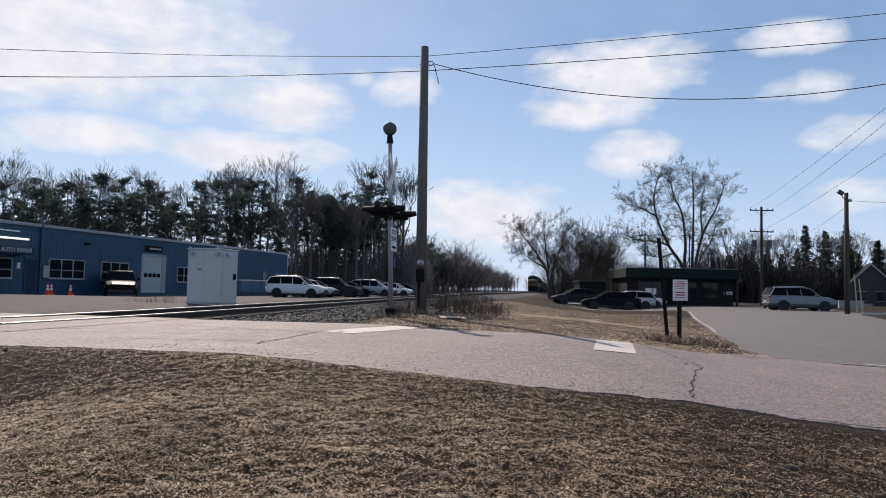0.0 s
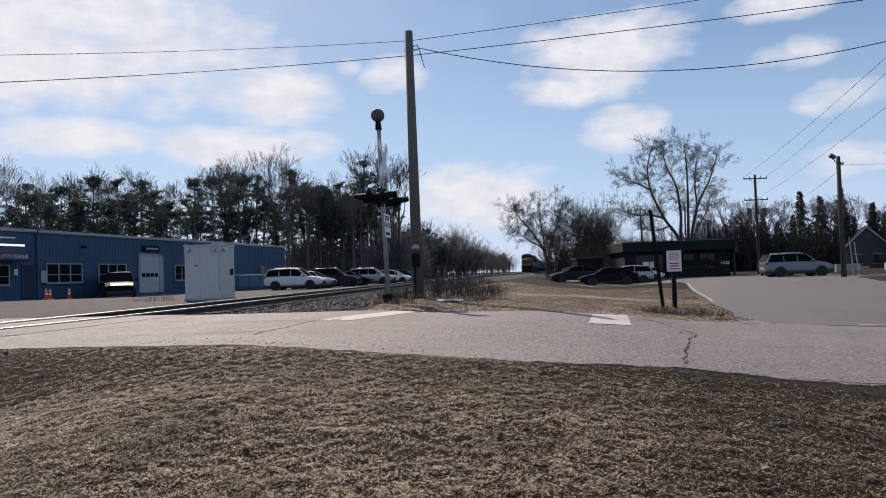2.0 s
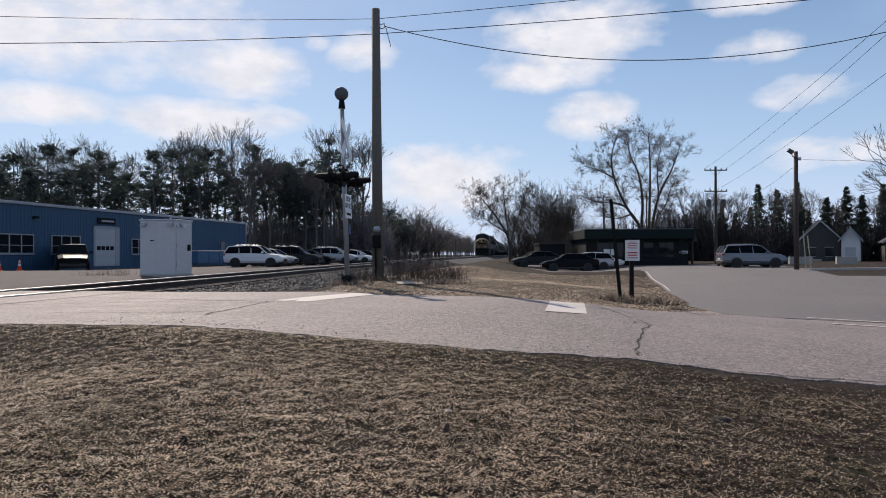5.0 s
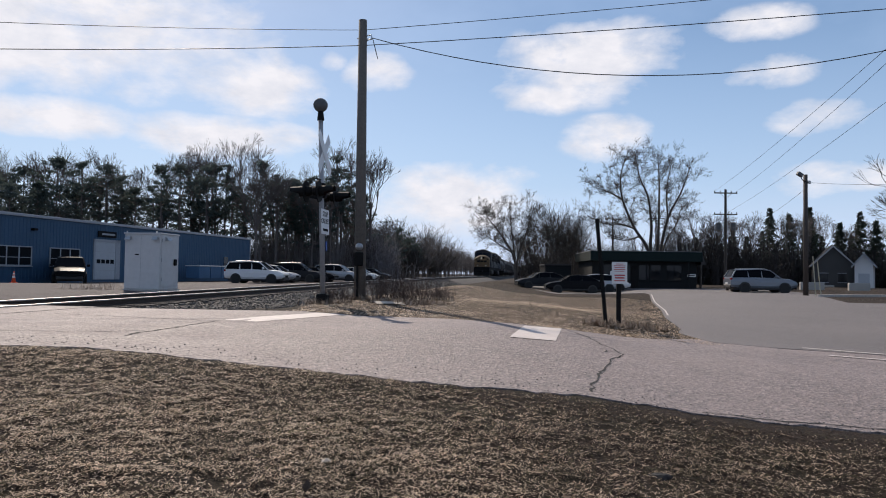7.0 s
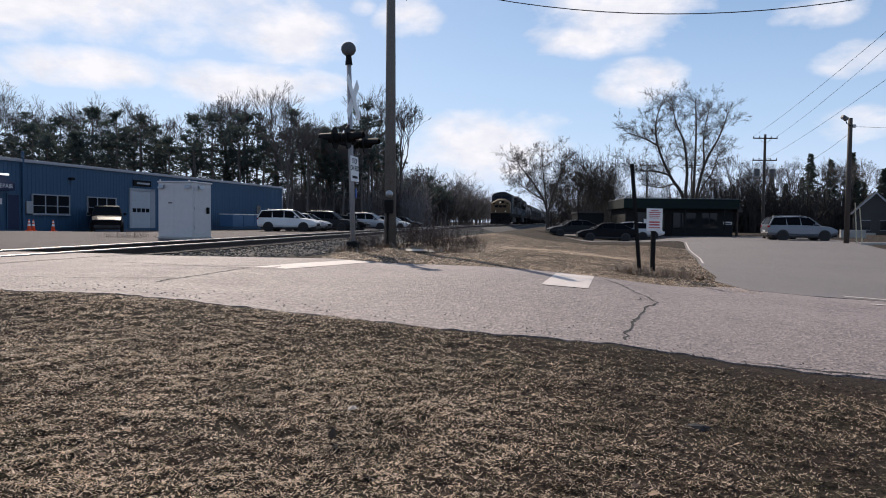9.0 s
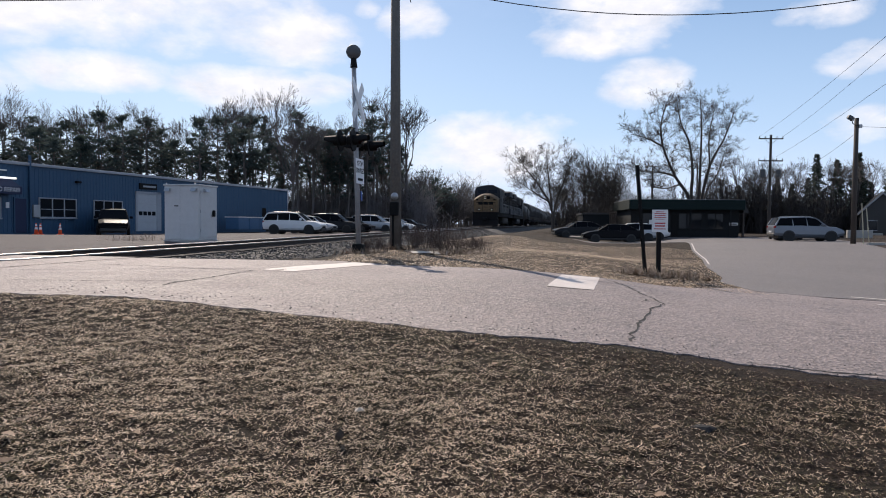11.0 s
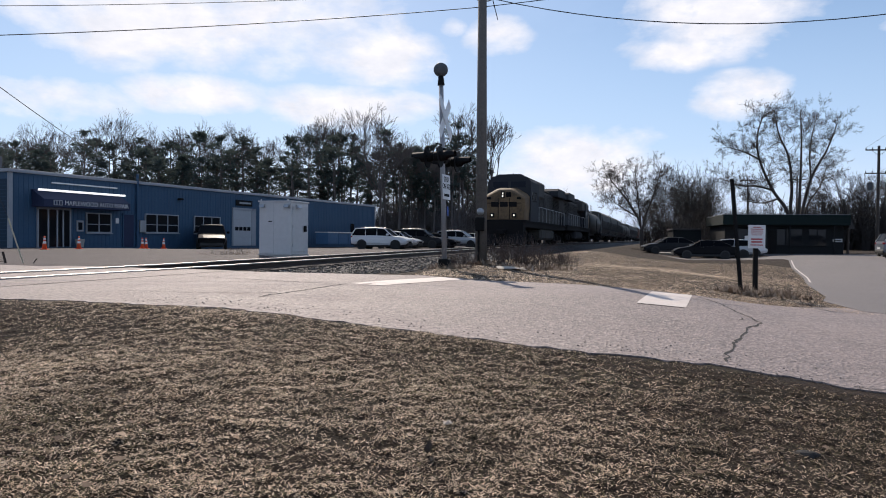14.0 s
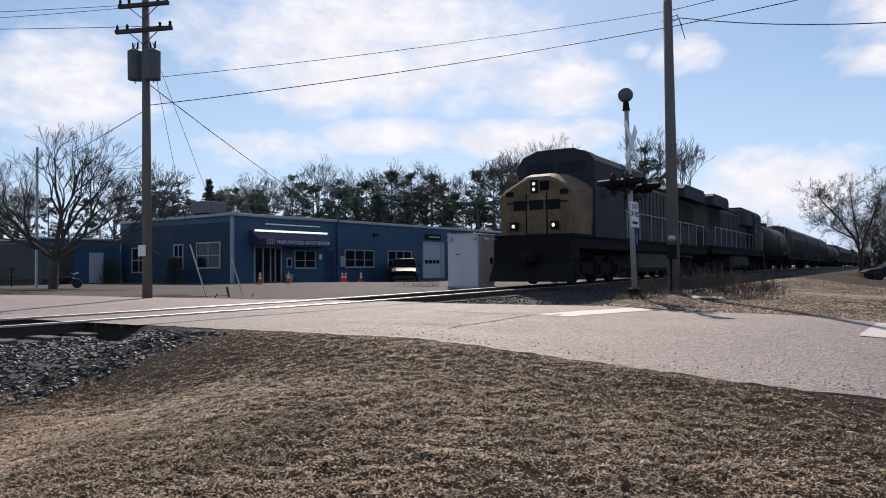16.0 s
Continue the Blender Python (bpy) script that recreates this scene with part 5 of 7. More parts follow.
def window_unit(parent, x0, z0, x1, z1, panes, y=-.06):
    w = part("window", Mesh().box(x0, y, z0, x1, y + .02, z1), GLASS_DK, parent, "dark glazed window")
    f = Mesh()
    t = .07
    f.cbox(x0 - t, y - .05, z0 - t, x1 + t, y + .05, z0, .008).cbox(x0 - t, y - .05, z1, x1 + t, y + .05, z1 + t, .008)
    f.cbox(x0 - t, y - .05, z0, x0, y + .05, z1, .008).cbox(x1, y - .05, z0, x1 + t, y + .05, z1, .008)
    part("frame", f, TRIM_W, w, "pale window frame")
    b = Mesh()
    for k in range(1, panes):
        xx = x0 + (x1 - x0) * k / panes
        b.box(xx - .04, y - .03, z0, xx + .04, y + .03, z1)
    b.box(x0, y - .02, z0 + (z1 - z0) * .42 - .02, x1, y + .02, z0 + (z1 - z0) * .42 + .02)
    part("mullions", b, TRIM_W, w)
    part("sill", Mesh().cbox(x0 - .1, y - .10, z0 - .13, x1 + .1, y + .02, z0 - .075, .01), TRIM_W, w)
    return w


def repair_shop():
    L, W, H = 44.1, 12.4, 4.32
    s = thing("repair_shop", SHOP, "long blue metal-sided auto repair shop with white roof trim", "building")
    wall = part("wall", Mesh().box(0, 0, -.5, L, W, H - .12), SIDING, s, "blue ribbed steel siding")
    ribs = Mesh()
    x = .3
    while x < L - .2:
        ribs.prism([(-.035, 0), (.035, 0), (.018, -.022), (-.018, -.022)], 0, 1, Matrix(((1, 0, 0, x), (0, 0, 1, 0), (0, H - .3, 0, .02), (0, 0, 0, 1))))
        x += .30
    tagged(part("siding_ribs", ribs, SIDING, wall), kind="stuff")
    course = Mesh().box(-.012, .05, .008, .0, W - .05, .192).data("block_course", BLOCK_BLUE)
    for k in range(19):
        c = new("block_course", course)
        c.parent = wall
        c.location.z = .2 * k
    part("roof", Mesh().box(-.1, -.1, H - .12, L + .1, W + .1, H - .02), ROOF_GREY, s)
    part("roof_trim", Mesh().cbox(-.14, -.14, H - .16, L + .14, -.02, H + .03, .01).cbox(-.14, -.02, H - .16, -.02, W, H + .03, .01).cbox(L + .02, -.02, H - .16, L + .14, W, H + .03, .01), TRIM_W, s, "white metal roof edge")
    part("corner_trim", Mesh().cbox(-.035, -.035, -.3, .2, .1, H - .16, .01), TRIM_W, s, "pale corner trim")
    part("corner_trim", Mesh().cbox(L - .12, -.035, -.3, L + .03, .1, H - .16, .01), TRIM_W, s, "pale corner trim")
    part("downpipe", Mesh().cbox(9.05, -.16, 0, 9.2, -.02, H + .5, .02), SIDING, s)
    # awning with the shop's name
    aw = part("awning", Mesh().add(
        [(1.35, -1.0, 2.32), (7.6, -1.0, 2.32), (7.6, -1.0, 2.75), (1.35, -1.0, 2.75), (1.35, -.03, 2.32), (7.6, -.03, 2.32), (7.6, -.03, 3.32), (1.35, -.03, 3.32)],
        [(0, 1, 2, 3), (3, 2, 6, 7), (0, 3, 7, 4), (1, 5, 6, 2), (4, 5, 1, 0)]), NAVY, s, "dark navy canvas awning")
    text_part("lettering", "MAPLEWOOD AUTO REPAIR", .37, pose(5.08, -1.006, 2.56, 90, 0, 0), WHITE_SIGN, aw)
    lg = part("logo_panel", Mesh().cbox(1.95, -1.02, 2.42, 2.55, -1.0, 2.72, .004), TRIM_W, aw, "small pale square logo")
    for k in range(3):
        part("logo_bar", Mesh().box(2.02 + .18 * k, -1.026, 2.46, 2.12 + .18 * k, -1.021, 2.68), NAVY, lg)
    part("light_bar", Mesh().cbox(1.35, -.62, 3.22, 7.6, -.50, 3.34, .02), LAMP_LIT, s, "bright white lamp bar over the awning")
    part("upper_bar", Mesh().cbox(2.6, -.12, 3.72, 7.4, -.04, 3.80, .01), LAMP_W, s, "long white strip under the roof edge")
    # entrance, side windows and doors along the facade
    ent = part("entrance", Mesh().box(1.75, -.05, .05, 3.9, -.02, 2.2), GLASS_DK, s, "glazed shop entrance")
    fr = Mesh()
    for xx in (1.68, 2.35, 2.95, 3.35, 3.85):
        fr.cbox(xx, -.10, 0, xx + .09, .02, 2.25, .01)
    fr.cbox(1.68, -.10, 2.2, 3.94, .02, 2.32, .01)
    part("frame", fr, TRIM_W, ent, "pale door frame")
    part("notice_board", Mesh().cbox(4.35, -.08, .95, 4.85, -.02, 1.62, .01), TRIM_W, s)
    part("notice_pane", Mesh().cbox(4.45, -.09, 1.05, 4.75, -.085, 1.5, .002), GLASS_DK, s)
    part("planter", Mesh().lathe([(.2, 0), (.28, .5), (.24, .5), (.22, .42), (.001, .42)], 12, pose(4.2, -.5, 0)), CONCRETE, s, "round grey planter")
    window_unit(s, 5.1, .95, 6.9, 2.05, 2)
    d = part("door", Mesh().cbox(8.0, -.06, 0, 8.85, -.02, 2.1, .01), NAVY, s, "dark blue side door")
    part("door_frame", Mesh().box(7.92, -.07, 0, 8.0, 0, 2.18).box(8.85, -.07, 0, 8.93, 0, 2.18).box(7.92, -.07, 2.1, 8.93, 0, 2.18), SIDING, d)
    part("meter_box", Mesh().cbox(9.3, -.2, .95, 9.8, -.02, 1.75, .03), GALV, s)
    part("wall_notice", Mesh().cbox(7.35, -.05, 1.5, 7.6, -.02, 1.85, .005), WHITE_SIGN, s)
    window_unit(s, 9.9, 1.0, 12.95, 2.16, 3)
    window_unit(s, 14.7, 1.0, 17.5, 2.16, 3)
    g = part("garage_door", Mesh().cbox(19.25, -.05, 0, 21.55, -.01, 2.85, .01), DOOR_W, s, "white sectional garage door")
    gl = Mesh()
    for k in range(4):
        part("pane", Mesh().cbox(19.40 + .52 * k, -.065, 1.22, 19.82 + .52 * k, -.052, 1.52, .004), GLASS_DK, g)
        gl.box(19.27, -.056, .70 * (k + 1) - .012, 21.53, -.051, .70 * (k + 1) + .012)
    part("panel_joints", gl, GALV, g)
    part("garage_frame", Mesh().cbox(19.05, -.08, 0, 19.25, .02, 3.05, .01).cbox(21.55, -.08, 0, 22.10, .02, 3.05, .01).cbox(19.05, -.08, 2.85, 22.10, .02, 3.05, .01), TRIM_W, s, "pale door surround")
    sg = part("wall_sign", Mesh().cbox(19.45, -.12, 3.22, 21.55, -.03, 3.68, .01), BLACK, s, "dark sign panel over the garage door")
    part("letter_bar", Mesh().box(19.85, -.126, 3.38, 21.35, -.121, 3.52), TRIM_W, sg)
    part("wall_lamp", Mesh().cbox(12.9, -.3, 3.3, 13.3, -.02, 3.45, .04), BLACK, s, "small dark wall lamp")
    window_unit(s, 23.7, .95, 25.5, 2.1, 2)
    part("door", Mesh().cbox(38.4, -.06, 1.3, 39.2, -.02, 2.2, .01), GLASS_DK, s)
    # end wall
    for y0, y1, z0, z1 in ((1.1, 3.4, 1.0, 2.5), (5.0, 5.9, .95, 2.45), (9.3, 10.9, .75, 2.35)):
        w = part("window", Mesh().box(-.03, y0, z0, -.015, y1, z1), GLASS_DK, s, "dark end-wall window")
        part("frame", Mesh().cbox(-.08, y0 - .09, z0 - .09, .0, y0, z1 + .09, .01).cbox(-.08, y1, z0 - .09, .0, y1 + .09, z1 + .09, .01).cbox(-.08, y0, z1, .0, y1, z1 + .09, .01).cbox(-.08, y0, z0 - .09, .0, y1, z0, .01), TRIM_W, w, "pale window frame")
        part("mullion", Mesh().box(-.06, (y0 + y1) / 2 - .04, z0, -.01, (y0 + y1) / 2 + .04, z1).box(-.06, y0, (z0 + z1) / 2 - .03, -.01, y1, (z0 + z1) / 2 + .03), TRIM_W, w)
    # lower annex to the rear of the end wall
    an = thing("annex", SHOP @ pose(0, 12.1, 0), "low blue annex behind the repair shop", "building")
    part("wall", Mesh().box(-5.5, .4, -.5, -.02, 8, 2.95), SIDING, an)
    part("roof", Mesh().cbox(-5.6, .3, 2.95, -.02, 8.1, 3.1, .02), TRIM_W, an)
    part("door", Mesh().cbox(-2.3, .34, 0, -1.3, .4, 2.1, .01), DOOR_W, an, "white annex door")
    # roof unit
    hv = thing("roof_unit", SHOP @ pose(3.4, 7.0, H - .02), "boxy grey rooftop air handler", "air handler")
    part("curb", Mesh().cbox(-.8, -.7, 0, .8, .7, .3, .02), GALV, hv)
    part("casing", Mesh().cbox(-.9, -.8, .5, .9, .8, 1.35, .03), ROOF_GREY, hv)
    part("louvre", Mesh().box(-.7, -.6, .3, .7, .6, .5), BLACK, hv)
    ev = thing("evergreen_shrub", Matrix(), "dark rounded evergreen shrub by the end wall", "shrub")
    c = Mesh()
    rnd = random.Random(3)
    for _ in range(2600):
        o = Vector((rnd.gauss(0, .38), rnd.gauss(0, .38), rnd.uniform(.05, 1.6)))
        o.x *= 1 - .35 * o.z
        o.y *= 1 - .35 * o.z
        dd = Vector((rnd.gauss(0, 1), rnd.gauss(0, 1), rnd.gauss(.3, 1))).normalized() * .14
        w = dd.orthogonal().normalized() * .03
        c.add([o - w, o + w, o + dd], [(0, 1, 2)])
    part("foliage", c, SPRUCE, ev)
    part("stem", Mesh().tube((0, 0, -.1), (0, 0, 1.2), .05, .02, 6), BARK, ev)
    ev.matrix_basis = SHOP @ pose(-1.0, 4.6, 0)
    copy_thing(ev, SHOP @ pose(-1.0, 12.0, 0, 0, 0, 50))


def dark_building():
    b = thing("dark_shop_building", pose(15.9, 68.5, .30, 0, 0, -3) @ Matrix.Diagonal((.84, 1, 1, 1)), "single-storey charcoal building with a deep flat fascia", "building")
    part("wall", Mesh().box(0, 0, -.5, 11.6, 9, 3.0), CHAR, b)
    part("fascia", Mesh().cbox(-.35, -.9, 2.55, 11.95, 9.4, 3.45, .03), TEAL_ROOF, b, "deep dark green fascia")
    part("roof", Mesh().box(-.3, -.8, 3.45, 11.9, 9.3, 3.5), ROOF_GREY, b)
    part("lean_roof", Mesh().prism([(11.9, 3.4), (12.5, 2.3), (11.9, 2.3)], -.5, 9), SHINGLE, b)
    for x0, x1 in ((1.3, 4.2), (5.2, 7.6), (8.3, 9.9)):
        w = part("window", Mesh().box(x0, -.04, .8, x1, -.01, 2.2), GLASS_DK, b, "dark shop window")
        part("frame", Mesh().cbox(x0 - .07, -.08, .73, x1 + .07, -.0, .8, .01).cbox(x0 - .07, -.08, 2.2, x1 + .07, 0, 2.27, .01).cbox((x0 + x1) / 2 - .04, -.07, .8, (x0 + x1) / 2 + .04, -.0, 2.2, .01), CHAR, w)
    part("door", Mesh().cbox(4.35, -.06, 0, 5.1, -.01, 2.1, .01), BLACK, b)
    for xx in (1.0, 6.2, 10.4):
        part("post", Mesh().cbox(xx, -.85, 0, xx + .12, -.73, 2.6, .01), CHAR, b)
    sgn = part("wall_sign", Mesh().cbox(10.6, -.05, 1.15, 11.5, -.01, 1.4, .005), WHITE_SIGN, b, "small pale wall sign")
    part("letter_bar", Mesh().box(10.7, -.056, 1.22, 11.4, -.051, 1.32), BLACK, sgn)
    part("poster", Mesh().cbox(2.0, -.05, 1.0, 3.2, -.042, 1.6, .004), WHITE_SIGN, b, "pale poster behind the window")
    sh = thing("shed", pose(12.3, 74, .33, 0, 0, -3), "low dark shed beside the charcoal building", "shed")
    part("wall", Mesh().box(0, 0, -.3, 2.6, 6, 2.1), CHAR, sh)
    part("roof", Mesh().cbox(-.1, -.1, 2.1, 2.6, 6, 2.25, .02), SHINGLE, sh)


def house(m, w, d, h, ridge, wall, label, garage=False):
    g = thing("house", m, label, "house")
    part("wall", Mesh().box(0, 0, -.4, w, d, h).add([(0, 0, h), (w, 0, h), (w / 2, 0, h + ridge), (0, .2, h), (w, .2, h), (w / 2, .2, h + ridge)], [(0, 1, 2), (5, 4, 3), (0, 2, 5, 3), (1, 4, 5, 2)]), wall, g)
    o = .35
    for a, b_ in ((-o, w / 2), (w + o, w / 2)):
        k = ridge / (w / 2)
        part("roof", Mesh().add([(a, -o, h - o * k), (b_, -o, h + ridge), (b_, d + o, h + ridge), (a, d + o, h - o * k), (a, -o, h - o * k + .14), (b_, -o, h + ridge + .14), (b_, d + o, h + ridge + .14), (a, d + o, h - o * k + .14)],
                                [(0, 1, 2, 3), (7, 6, 5, 4), (0, 4, 5, 1), (1, 5, 6, 2), (2, 6, 7, 3), (3, 7, 4, 0)]), SHINGLE, g)
        part("bargeboard", Mesh().add([(a, -o - .03, h - o * k - .1), (b_, -o - .03, h + ridge - .1), (b_, -o - .03, h + ridge + .16), (a, -o - .03, h - o * k + .16), (a, -o, h - o * k - .1), (b_, -o, h + ridge - .1), (b_, -o, h + ridge + .16), (a, -o, h - o * k + .16)], [(0, 1, 2, 3), (7, 6, 5, 4), (0, 3, 7, 4), (1, 5, 6, 2)]), TRIM_W, g)
    if garage:
        part("garage_door", Mesh().cbox(w * .2, -.05, 0, w * .8, 0, 2.1, .01), DOOR_W, g)
    else:
        for xx in (.18, .62):
            wn = part("window", Mesh().box(w * xx, -.04, .9, w * xx + 1.0, -.01, 2.1), GLASS_DK, g)
            part("frame", Mesh().cbox(w * xx - .08, -.06, .82, w * xx + 1.08, -.012, .9, .01).cbox(w * xx - .08, -.06, 2.1, w * xx + 1.08, -.012, 2.18, .01), TRIM_W, wn)
        part("porch", Mesh().cbox(.2, -1.6, -.2, w * .5, -.02, .5, .02), CONCRETE, g)
    return g


def over_the_street():
    house(pose(52.9, 99, .1, 0, 0, -24), 5.0, 9, 3.3, 2.5, HOUSE_G, "grey clapboard house with a steep dark roof")
    house(pose(55.2, 93, .1, 0, 0, -34), 2.1, 4, 3.3, 1.3, HOUSE_W, "white gabled garage beside the house", True)
    house(pose(60.4, 92, .1, 0, 0, -28), 6.5, 7, 2.9, 2.2, HOUSE_G, "grey house with a porch")
    for x, y, w in ((37.5, 72, 2.2), (41.8, 71, 1.9)):
        b = thing("low_wall", pose(x, y, gz(x, y), 0, 0, -12), "low pale concrete block wall", "wall")
        part("body", Mesh().cbox(0, 0, -.2, w, .5, .75, .03), CONCRETE, b)
    x, y = 44.8, 66.5
    h = thing("fire_hydrant", pose(x, y, gz(x, y)), "small pale fire hydrant on the verge", "hydrant")
    part("body", Mesh().lathe([(.15, -.1), (.15, .08), (.11, .1), (.11, .5), (.15, .52), (.13, .62), (.04, .7), (.001, .72)], 12), YELLOW_G, h)
    part("caps", Mesh().tube((-.2, 0, .4), (.2, 0, .4), .06, .06, 10), YELLOW_G, h)
    x, y = 45.6, 66
    s = thing("street_sign", pose(x, y, gz(x, y), 0, 0, -25), "small white street notice on a post", "sign")
    part("post", Mesh().tube((0, 0, -.2), (0, 0, 2.6), .03), GALV, s)
    part("sign_plate", Mesh().cbox(-.22, -.05, 2.0, .22, -.035, 2.6, .004), WHITE_SIGN, s)
    k = thing("kerb", Matrix(), "pale concrete kerb along the street", "kerb", kind="structure")
    n = 30
    m = Mesh()
    for j in range(n):
        x = 25.2 + 1.2 * j
        y = 44.3 + .35 * (x - 24)
        m.box(-.6, -.08, -.1, .59, .08, .14, pose(x, y, gz(x, y), 0, 0, 19.3))
    part("kerb_run", m, CONCRETE, k)


def left_side():
    sh = thing("storage_trailer", pose(-41.5, 33.2, gz(-41, 33), 0, 0, 12), "long pale storage trailer behind the tree", "trailer")
    part("body", Mesh().cbox(-7, 0, .3, .5, 2.5, 2.7, .04), CAR_GREY, sh)
    part("skirt", Mesh().box(-6.8, .1, -.1, .3, 2.4, .3), PLASTIC_DK, sh)
    r = thing("pipe_rail", pose(-36.5, 27.5, gz(-36, 27), 0, 0, 12), "dark pipe rail fence on the verge", "fence")
    for k in range(4):
        part("post", Mesh().tube((-5 + 1.6 * k, 0, -.2), (-5 + 1.6 * k, 0, 1.05), .035), BLACK, r)
    for zz in (.55, 1.0):
        part("rail", Mesh().tube((-5.1, 0, zz), (0, 0, zz), .03), BLACK, r)
    t = thing("small_trailer", pose(-29.2, 24.9, gz(-29.2, 24.9), 0, 0, 15) @ Matrix.Diagonal((.8, .8, .7, 1)), "dark parked motorcycle under a cover beside the annex", "motorcycle")
    part("frame", Mesh().path([(-.8, 0, .35), (-.2, 0, .75), (.4, 0, .7), (.8, 0, .35)], .07, 8).cbox(-.3, -.15, .4, .3, .15, .75, .06), BLACK, t)
    for xx in (-.75, .75):
        part("wheel", Mesh().lathe([(.2, -.06), (.31, -.05), (.33, 0), (.31, .05), (.2, .06)], 16, pose(xx, 0, .33, 90, 0, 0)), RUBBER, t)
    part("handlebar", Mesh().path([(.6, -.35, 1.05), (.5, 0, .95), (.6, .35, 1.05)], .025, 6), GALV, t)
    lp = thing("slim_pole", pose(-29.5, 23.6, gz(-29.5, 23.6)), "slim grey service pole beside the tree", "pole")
    part("pole", Mesh().tube((0, 0, -.2), (0, 0, 6.6), .07, .06, 8), GALV, lp)
    # bins at the shop's far end
    for k, x in enumerate((30.0, 31.9, 33.8)):
        b = thing("refuse_bin", SHOP @ pose(x - 1.5, -3.2, 0), "blue steel refuse bin with a pale lid", "refuse bin", "refuse bins")
        part("body", Mesh().cbox(0, 0, .1, 1.8, 1.3, 1.15, .03), DUMP_BLUE, b)
        part("lid", Mesh().cbox(-.04, -.06, 1.15, 1.84, 1.36, 1.24, .02), WHITE_BOX, b, "pale flat lid")
    w = thing("weed_patch", Matrix(), "dry weeds growing beside the cabinet", "weeds", kind="stuff")
    m = Mesh()
    rnd = random.Random(8)
    for _ in range(170):
        u, s = rnd.uniform(-6.6, -4.6), rnd.uniform(25.6, 27.2)
        x, y = track(u, s)
        z = gz(x, y)
        h = rnd.uniform(.08, .34)
        a = Vector((x, y, z))
        b = a + Vector((rnd.gauss(0, .06), rnd.gauss(0, .06), h))
        m.tube(a, b, .004, .002, 3, False)
    part("stems", m, WEED, w)


def verge_shrubs():
    """Dry twiggy shrubs and tufts round the pole and mast."""
    for k, (x, y, h, n) in enumerate([(.25, 19.6, .95, 90), (-.35, 20.6, .9, 80), (.75, 20.4, .8, 60), (-1.2, 17.9, .5, 70), (1.3, 22.0, .6, 60)]):
        rnd = random.Random(500 + k)
        m = Mesh()
        for _ in range(n):
            p = Vector((rnd.gauss(0, .22), rnd.gauss(0, .2), 0))
            d = Vector((rnd.gauss(0, .28) + p.x * .6, rnd.gauss(0, .28), 1)).normalized()
            L = h * rnd.uniform(.5, 1.05)
            q = p + d * L * .6
            e = q + (d + Vector((rnd.gauss(0, .25), rnd.gauss(0, .25), 0))) * L * .4
            m.tube(p, q, .007, .005, 3, False).tube(q, e, .005, .002, 3, False)
            for _ in range(2):
                f = p.lerp(q, rnd.uniform(.4, 1))
                m.tube(f, f + Vector((rnd.gauss(0, .12), rnd.gauss(0, .12), rnd.uniform(.08, .25))), .004, .002, 3, False)
        s = thing("dry_shrub", pose(x, y, gz(x, y)), "dry reddish twiggy shrub at the pole foot", "shrub", "dry shrubs")
        part("twig_clump", m, SHRUB, s)
    s = thing("paper_litter", pose(.05, 18.2, gz(.05, 18.2) + .03, 4, 3, 20), "crumpled pale paper litter on the verge", "litter")
    part("sheet", Mesh().add([(-.35, -.1, 0), (.1, -.16, .03), (.38, -.05, 0), (.34, .1, .05), (-.05, .12, .01), (-.36, .08, .04), (0, 0, .06)], [(0, 1, 6), (1, 2, 6), (2, 3, 6), (3, 4, 6), (4, 5, 6), (5, 0, 6)]), PAPER, s)


repair_shop()
dark_building()
over_the_street()
left_side()
verge_shrubs()

# ---- cones ----


def cones():
    first = None
    for x, y in ((-23.5, 32.2), (-23.4, 34.6), (-23.25, 40.1), (-23.5, 40.9), (-22.7, 41.5)):
        p = Vector((x, y, 0))
        m = pose(p.x, p.y, gz(p.x, p.y), 0, 0, 20)
        if first:
            copy_thing(first, m)
            continue
        first = thing("traffic_cone", m, "orange traffic cone with white collars before the shop", "traffic cone", "cones")
        part("base", Mesh().cbox(-.17, -.17, 0, .17, .17, .045, .015), CONE, first)
        part("body", Mesh().lathe([(.115, .045), (.03, .66), (.001, .66)], 16), CONE, first, smooth=True)
        for z0, z1 in ((.30, .42), (.49, .58)):
            r = lambda z: .115 - (z - .045) * .085 / .615 + .003
            part("collar", Mesh().lathe([(r(z0), z0), (r(z1), z1)], 16), WHITE_SIGN, first)


cones()

# ---- vehicles ----


